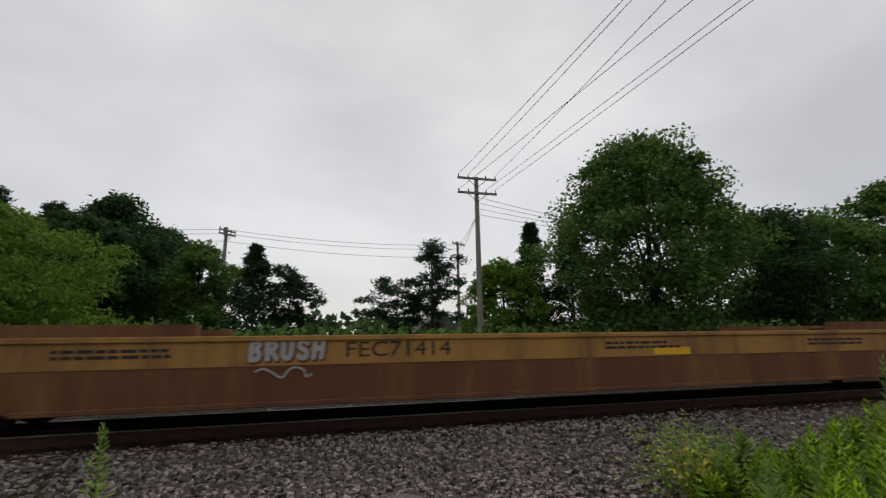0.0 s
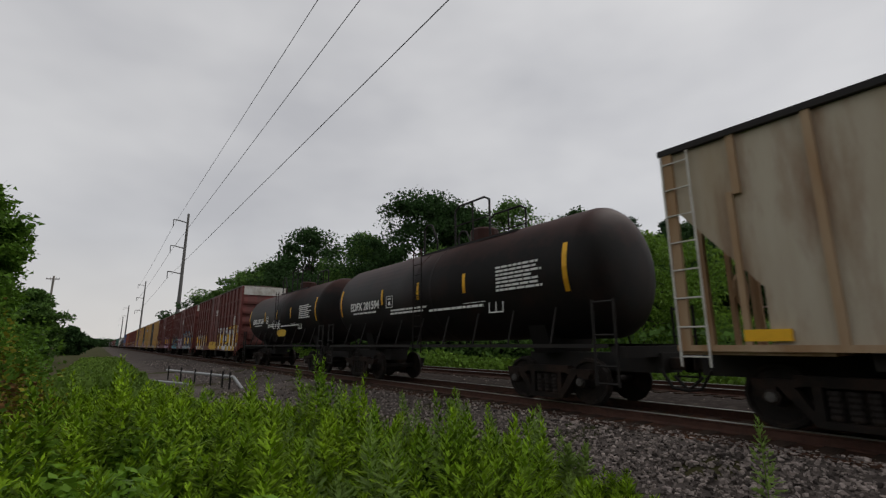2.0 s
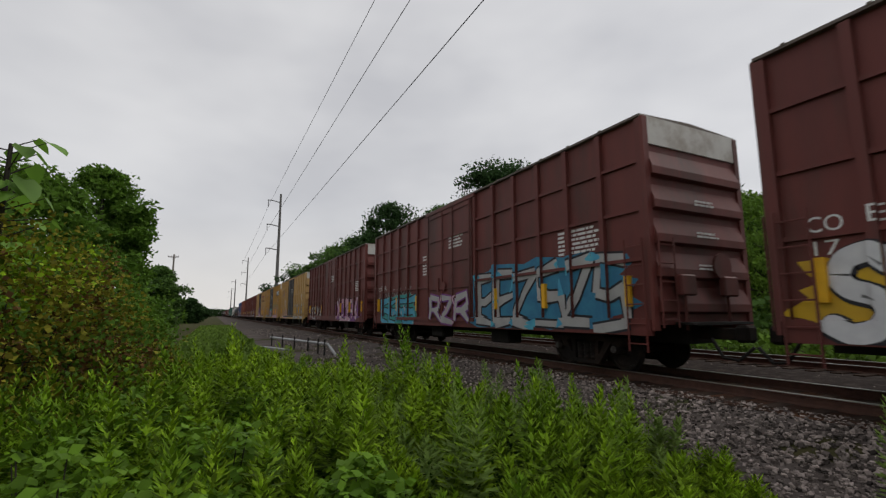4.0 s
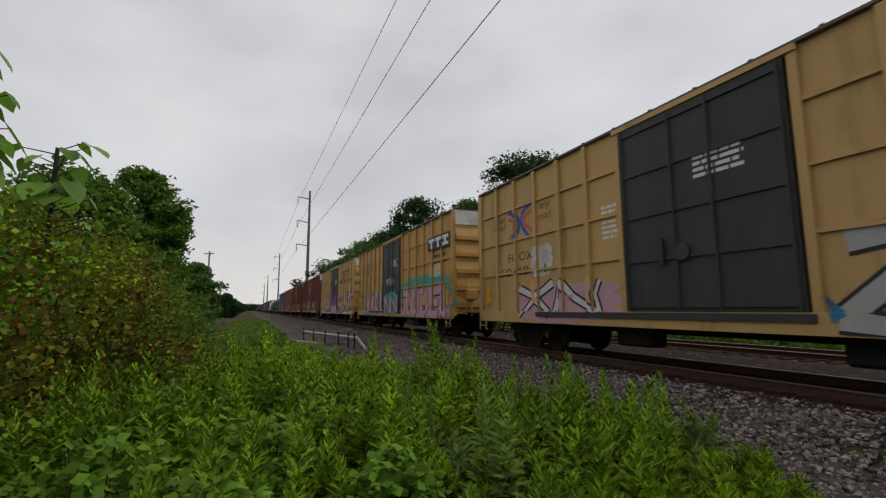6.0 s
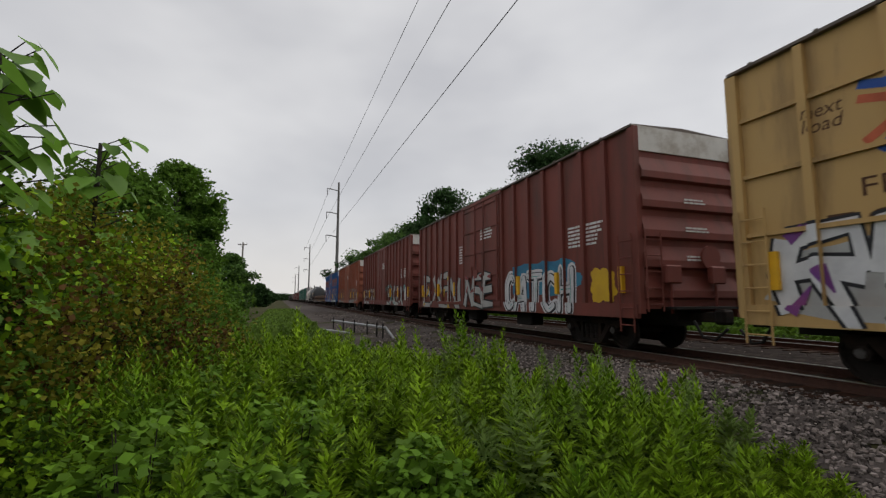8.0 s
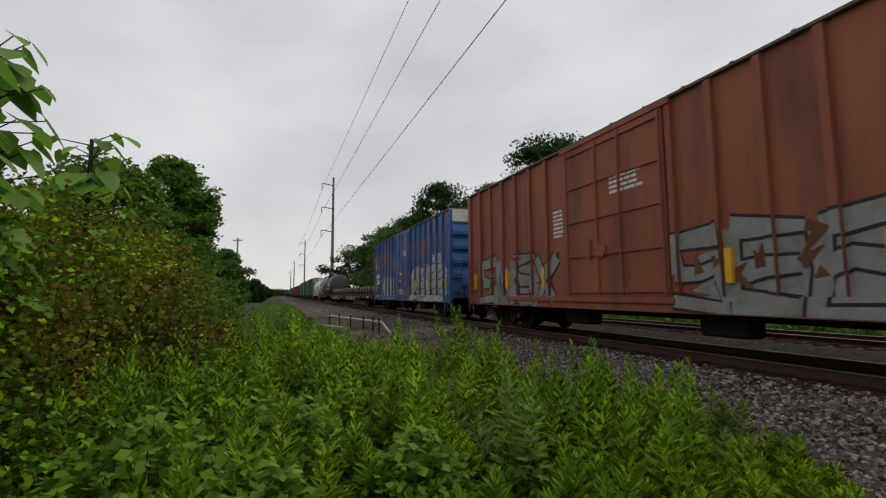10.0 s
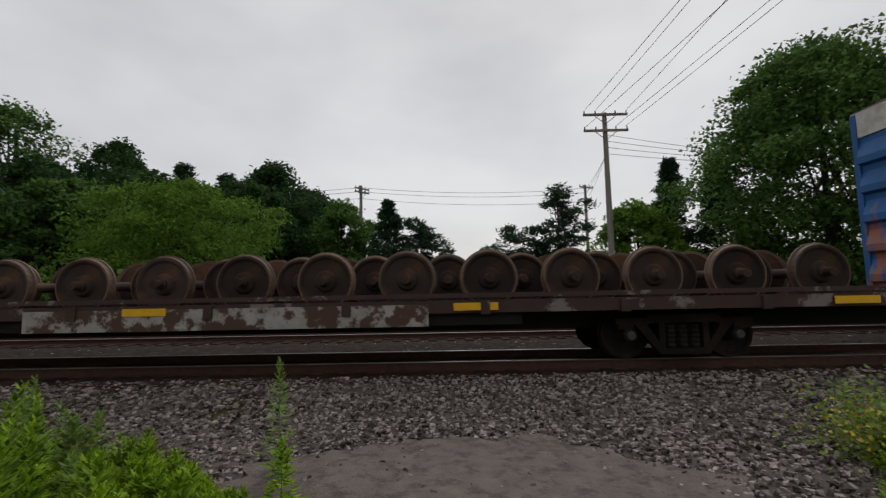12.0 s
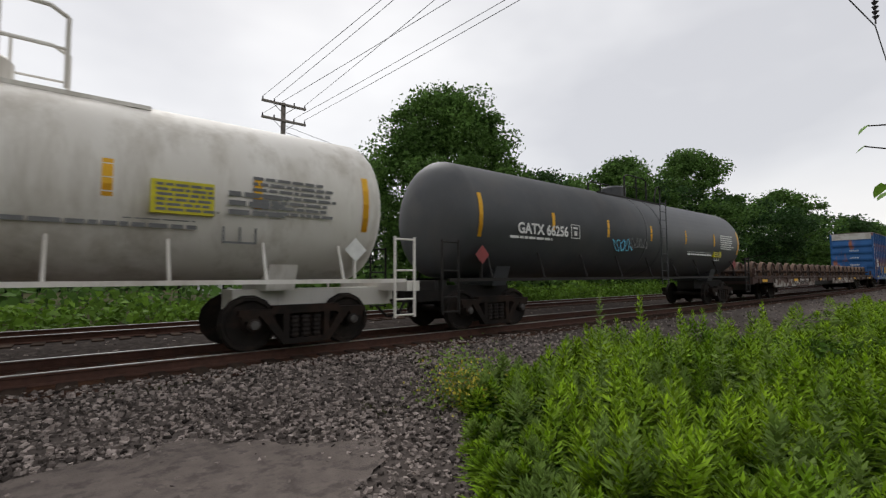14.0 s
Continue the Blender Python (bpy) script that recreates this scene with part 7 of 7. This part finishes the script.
leafy_sapling("slender leafy sapling by the power pole", 5.7, 0.02, 2.5, 5, 40, 0.11, (-0.1, 0.1))


# ---- weeds ----
def weed_leaves(rs, H, lush=1.0):
    """One upright weed: narrow toothed leaves all the way up, and a star of short ones at the tip."""
    P, A, B, T = [], [], [], []
    n = int(84 * lush)
    for i in range(n):
        u = (i + 0.5) / n
        z = H * (0.10 + 0.90 * u ** 0.85)
        a = i * 2.399 + rs.uniform(-0.4, 0.4)
        out = np.array([math.cos(a), math.sin(a), 0])
        ln = (0.115 * (1 - u) ** 0.8 + 0.042) * rs.uniform(0.7, 1.25)
        r0 = 0.10 * (1 - u) * rs.uniform(0.0, 1.0)
        up = -0.1 + 1.5 * u ** 1.6 + rs.uniform(-0.3, 0.35)
        d = out + np.array([0, 0, up])
        d /= np.linalg.norm(d)
        side = np.cross(d, [0, 0, 1.0])
        side /= np.linalg.norm(side) + 1e-9
        p = out * r0 + np.array([0, 0, z])
        P.append(p), A.append(d * ln), B.append(side * ln * 0.15), T.append(u < 0.35)
        if u < 0.9:  # side lobes
            for q in (-1, 1):
                d2 = d + side * q * 0.85
                d2 /= np.linalg.norm(d2)
                s2 = np.cross(d2, [0, 0, 1.0])
                P.append(p + d * ln * 0.35), A.append(d2 * ln * 0.6), B.append(s2 / (np.linalg.norm(s2) + 1e-9) * ln * 0.105), T.append(True)
    return np.array(P), np.array(A), np.array(B), np.array(T)


def weed_bed(label, spots, material, seed, lo, hi, name="weeds", scale=1.0, lush=1.0, edge=None, tall=None):
    rs = np.random.RandomState(seed)
    protos = [weed_leaves(rs, 1.0, l_ * lush) for l_ in (1.0, 1.1, 0.9, 1.2)]
    Ps, As, Bs, Ts = [], [], [], []
    for x, y in spots:
        P, A, B, T = protos[rs.randint(4)]
        Ts.append(T)
        s = lo + (hi - lo) * rs.uniform(0, 1) ** 1.8
        s *= 0.92 + 0.24 * math.sin(x * 2.1 + seed) * math.sin(y * 2.7 + 1.3 * seed)
        if edge:
            s *= min(max(0.35 + edge(x, y) * 0.75, 0.35), 1.0)
        if tall:
            s *= tall(x, y)
        a = rs.uniform(0, 6.28)
        c_, s_ = math.cos(a), math.sin(a)
        Rz = np.array([[c_, -s_, 0], [s_, c_, 0], [0, 0, 1]])
        lean = rs.normal(0, 0.10, 2)
        Q = P @ Rz.T
        Q = Q * [scale, scale, s]
        Q[:, :2] += Q[:, 2:3] ** 1.5 * lean
        Ps.append(Q + [x, y, ground_z(x, y) - 0.02])
        As.append(A @ Rz.T * scale * rs.uniform(0.85, 1.2))
        Bs.append(B @ Rz.T * scale * rs.uniform(0.9, 1.3))
    me = leaf_mesh("weeds", np.concatenate(Ps), np.concatenate(As), np.concatenate(Bs), tri=np.concatenate(Ts))
    return tagged(mesh_part(name, me, material), label, "weeds", kind="stuff")


rs = np.random.RandomState(5)


def left_edge(x):
    """How far towards the ballast the weeds reach left of the camera."""
    return float(np.interp(-x, (1.4, 2.2, 4.0, 8.5, 12.0, 20.0, 60.0), (2.7, 3.5, 4.2, 3.0, 2.2, 1.7, 1.5)))


def scatter(n, x0, x1, fn):
    out = []
    while len(out) < n:
        x = rs.uniform(x0, x1)
        lo_, hi_ = fn(x)
        if hi_ > lo_:
            out.append((x, rs.uniform(lo_, hi_)))
    return out


weed_bed("dense knee-high green mugwort weeds by the path", scatter(470, -6.5, -1.5, lambda x: (-1.3 if x < -2.6 else 1.0 + (1.0 if x > -2.1 else 0), left_edge(x))), "weed", 1, 0.72, 1.5, scale=1.2, edge=lambda x, y: min(left_edge(x) - y, (-1.6 - x) * 0.4))
weed_bed("green weeds thinning out along the path", scatter(420, -16, -6.0, lambda x: (-0.4, left_edge(x))), "weed", 2, 0.4, 0.85, scale=1.4, lush=0.65)
weed_bed("far strip of green weeds beside the line", scatter(260, -60, -15, lambda x: (-0.8, 1.7)), "grass", 3, 0.3, 0.6, scale=2.4, lush=0.5)
weed_bed("pale weeds among the green ones", scatter(50, -6, -2.8, lambda x: (1.6, left_edge(x) + 0.2)), "weedpale", 4, 0.7, 1.25, scale=1.2)
weed_bed("low creeping green weeds at the ballast edge", scatter(420, -8, -1.2, lambda x: (left_edge(x) - 0.5, left_edge(x) + 0.7)), "weed", 6, 0.18, 0.5, lush=0.6)
right = lambda x: (-0.9 + max(0, (3.4 - x)) * 2.0, 1.9 + min((x - 2.0) * 1.35, 3.0) - max(0, x - 7) * 0.10)
rise = lambda x, y: min(max(0.62 + (math.degrees(math.atan2(x, y)) - 42) / 16 * 0.36, 0.60), 1.0)
weed_bed("tall green mugwort weeds beside the gravel", scatter(640, 2.1, 8, right), "weed", 7, 0.66, 1.12, scale=1.15, edge=lambda x, y: right(x)[1] - y, tall=rise)
weed_bed("pale grey-green weeds beside the gravel", scatter(150, 2.1, 7, right), "weedpale", 8, 0.66, 1.14, scale=1.1, edge=lambda x, y: right(x)[1] - y + 0.2, tall=rise)
weed_bed("green weeds along the right of way", scatter(380, 7, 30, lambda x: (-1.5, 4.2)), "weed", 9, 0.45, 0.95, scale=1.6, lush=0.55)
weed_bed("far strip of green weeds beside the line", scatter(240, 28, 80, lambda x: (-1.5, 3.4)), "grass", 10, 0.35, 0.7, scale=2.4, lush=0.5)


def tall_weed(label, x, y, H, material="weed", seed=0):
    r2 = np.random.RandomState(seed)
    ob = new("weed", None)
    ob.location = (x, y, ground_z(x, y))
    P, A, B, T = weed_leaves(r2, H, 1.2)
    mesh_part("foliage", leaf_mesh("foliage", P, A * 0.9, B * 1.1), material, ob)
    bm = bmesh.new()
    tube(bm, (0, 0, -0.05), (0, 0, H * 0.97), 0.008, 0.003, 5)
    part("stem", bm, "weedpale", ob)
    return tagged(ob, label, "weed", "tall single weeds")


for k_, (wx, wy_, wh_) in enumerate(((-1.58, 4.25, 1.10), (-1.35, 3.7, 0.55), (-4.84, 1.25, 1.5), (-3.93, 3.09, 1.22), (-4.5, 2.07, 1.25), (-2.7, 3.0, 1.1), (4.24, 2.65, 1.56), (4.43, 2.32, 1.56), (5.5, 2.4, 1.36), (5.65, 2.03, 1.4), (6.6, 1.9, 1.4))):
    tall_weed("single tall green weed at the gravel's edge", wx, wy_, wh_, "weed" if k_ % 3 else "weedpale", k_ + 40)

# yellow-flowered clump where the weeds begin
fl = new("flowering_weed", None)
fl.location = (4.05, 4.50, ground_z(4.05, 4.50))
r2 = np.random.RandomState(9)
P = r2.normal(0, 1, (1500, 3)) * [0.28, 0.22, 0.2] + [0, 0, 0.3]
P[:, 2] = np.abs(P[:, 2])
mesh_part("foliage", leaf_mesh("foliage", *rand_leaves(r2, P, 0.06, 0.0, 0.3)), "weedpale", fl)
P = r2.normal(0, 1, (420, 3)) * [0.22, 0.18, 0.14] + [-0.2, -0.1, 0.36]
P[:, 2] = np.abs(P[:, 2])
mesh_part("blossom", leaf_mesh("blossom", *rand_leaves(r2, P, 0.035, -0.3, 0.5)), "flower", fl, "small yellow blossoms")
tagged(fl, "low grey-green clump with small yellow flowers", "weed")

# low growth that closes the ground under the weeds, and the hedge beyond the tracks
def cover(label, n, x0, x1, fn, hfn, size, material, seed, name="undergrowth", aspect=0.4):
    r3 = np.random.RandomState(seed)
    xs_ = r3.uniform(x0, x1, n)
    lim = [fn(x) for x in xs_]
    ys_ = np.array([r3.uniform(a, max(b, a + 0.05)) for a, b in lim])
    hs_ = np.array([hfn(x, y) for x, y in zip(xs_, ys_)])
    P = np.stack([xs_, ys_, np.array([ground_z(x, y) for x, y in zip(xs_, ys_)]) + hs_ * r3.uniform(0.0, 1.0, n)], 1)
    return tagged(mesh_part(name, leaf_mesh(name, *rand_leaves(r3, P, size, 0.1, aspect)), material), label, "undergrowth", kind="stuff")


# these two fills carry the shade under the weeds as a dark leaf colour
cover("leafy undergrowth beneath the weeds, coloured dark for the shade there", 26000, -12, -1.6, lambda x: (-1.5 if x < -2.6 else 1.2, left_edge(x) + 0.1), lambda x, y: min(0.4, 0.12 + 0.25 * max(0, left_edge(x) - y)), 0.085, "weedlow", 21)
cover("leafy undergrowth beneath the weeds, coloured dark for the shade there", 20000, 2.2, 12, right, lambda x, y: min(0.45, 0.12 + 0.28 * (right(x)[1] - y)), 0.08, "weedlow", 22)
cover("low grass and weeds along the path", 24000, -70, -10, lambda x: (-1.5, 1.9), lambda x, y: 0.3, 0.22, "grass", 23)
cover("low grass and weeds along the path", 16000, 12, 90, lambda x: (-3, 3.8), lambda x, y: 0.3, 0.22, "grass", 24)
hedge = lambda x, y: 0.7 + 0.9 * abs(noise.noise((x * 0.13, y * 0.2, 2.0))) + 0.8 * max(0.0, noise.noise((x * 0.31, y * 0.4, 7.0)))
cover("low green scrub beyond the tracks", 30000, -80, 70, lambda x: (18.2, 22.0), hedge, 0.26, "leaf_light", 25, "scrub")
cover("dark green scrub beyond the tracks", 26000, -120, 120, lambda x: (21.0, 29.0), lambda x, y: 1.6 + hedge(x, y), 0.4, "leaf_mid", 26, "scrub")

# far woods that close the horizon on every side
def woods(label, n, pts, seed, h=9.0, size=1.6):
    r3 = np.random.RandomState(seed)
    (xa, ya), (xb, yb) = pts
    u = r3.uniform(0, 1, n)
    hh_ = np.array([h * (0.75 + 0.5 * noise.noise((k * 40, seed, 0.0))) for k in u])
    P = np.stack([xa + (xb - xa) * u + r3.normal(0, 4, n), ya + (yb - ya) * u + r3.normal(0, 4, n), hh_ * r3.uniform(0, 1, n) - 0.5], 1)
    return tagged(mesh_part("woods", leaf_mesh("woods", *rand_leaves(r3, P, size, 0.2, 0.45)), "leaf_dark"), label, "woods", kind="stuff")


woods("far dark woods closing the view along the line", 9000, ((-620, -60), (-560, 120)), 1, 10, 2.2)
woods("far dark woods beyond the tracks", 16000, ((-320, 75), (60, 95)), 2, 8, 1.6)
woods("far dark woods beyond the tracks", 12000, ((60, 80), (330, 60)), 3, 9, 1.8)
woods("far dark woods along the line", 7000, ((560, 120), (620, -60)), 4, 10, 2.2)
woods("woods behind the path", 14000, ((-200, -22), (200, -22)), 5, 8, 1.2)

# gabled house far behind the pines
hs = new("house", None)
hs.location = (15.2, 62.0, -0.5)
wl_ = part("wall", boxm(-3.2, 3.2, -3, 3, 0, 3.0), "house", hs)
bm = bmesh.new()
a_, b_ = ([bm.verts.new((u, yy, w)) for u, w in ((-3.5, 2.9), (3.5, 2.9), (0, 5.6))] for yy in (-3.3, 3.3))
bm.faces.new(a_), bm.faces.new(b_)
for i in range(3):
    bm.faces.new((a_[i], a_[(i + 1) % 3], b_[(i + 1) % 3], b_[i]))
bmesh.ops.recalc_face_normals(bm, faces=bm.faces)
part("roof", bm, "roof", hs)
part("window", boxm(-0.6, 0.6, -3.05, -2.99, 1.2, 2.4), "black", hs)
tagged(hs, "small white gabled house with a grey roof", "house")

# wooden ties under both tracks, piece by piece
tie_me = None
for yc, bed_ in ((TRACK, bpy.data.objects["rusty_track_bed"]), (TRACK2, bpy.data.objects["ballast_bed"])):
    for k in range(-74, 75):
        x = k * 0.52 + 0.03 * math.sin(k * 5.1)
        if tie_me is None:
            ob = part("tie", boxm(-0.115, 0.115, -1.3, 1.3, -0.18, 0.0, bev=0.012), "tie")
            tie_me = ob.data
        else:
            ob = new("tie", tie_me)
        ob.parent = bed_
        ob.location, ob.rotation_euler = (x, yc + 0.04 * math.sin(k * 3.3), -0.150), (0, 0, 0.02 * math.sin(k * 7.7))


SWAY = ((0.0, 0.0), (2.5, 0.0), (4.0, -0.22), (6.3, -0.08), (7.0, 0.0), (7.6, -0.06), (8.2, -0.22), (10.4, -0.18), (11.0, -0.05), (11.5, -0.55), (12.0, -1.05), (12.5, -0.80), (13.0, -0.15), (13.4, -0.03), (14.0, 0.0))


def motions():
    """The train runs past, and its cargo goes with it."""
    for ob, x in TRAIN:
        walk(ob, [(t, pose(x + SPEED * t + d, TRACK, 0)) for t, d in SWAY])
    for ob, x, dx, dy, z in CARGO:
        walk(ob, [(t, pose(x + dx + SPEED * t + d, TRACK + dy, z)) for t, d in SWAY])


motions()
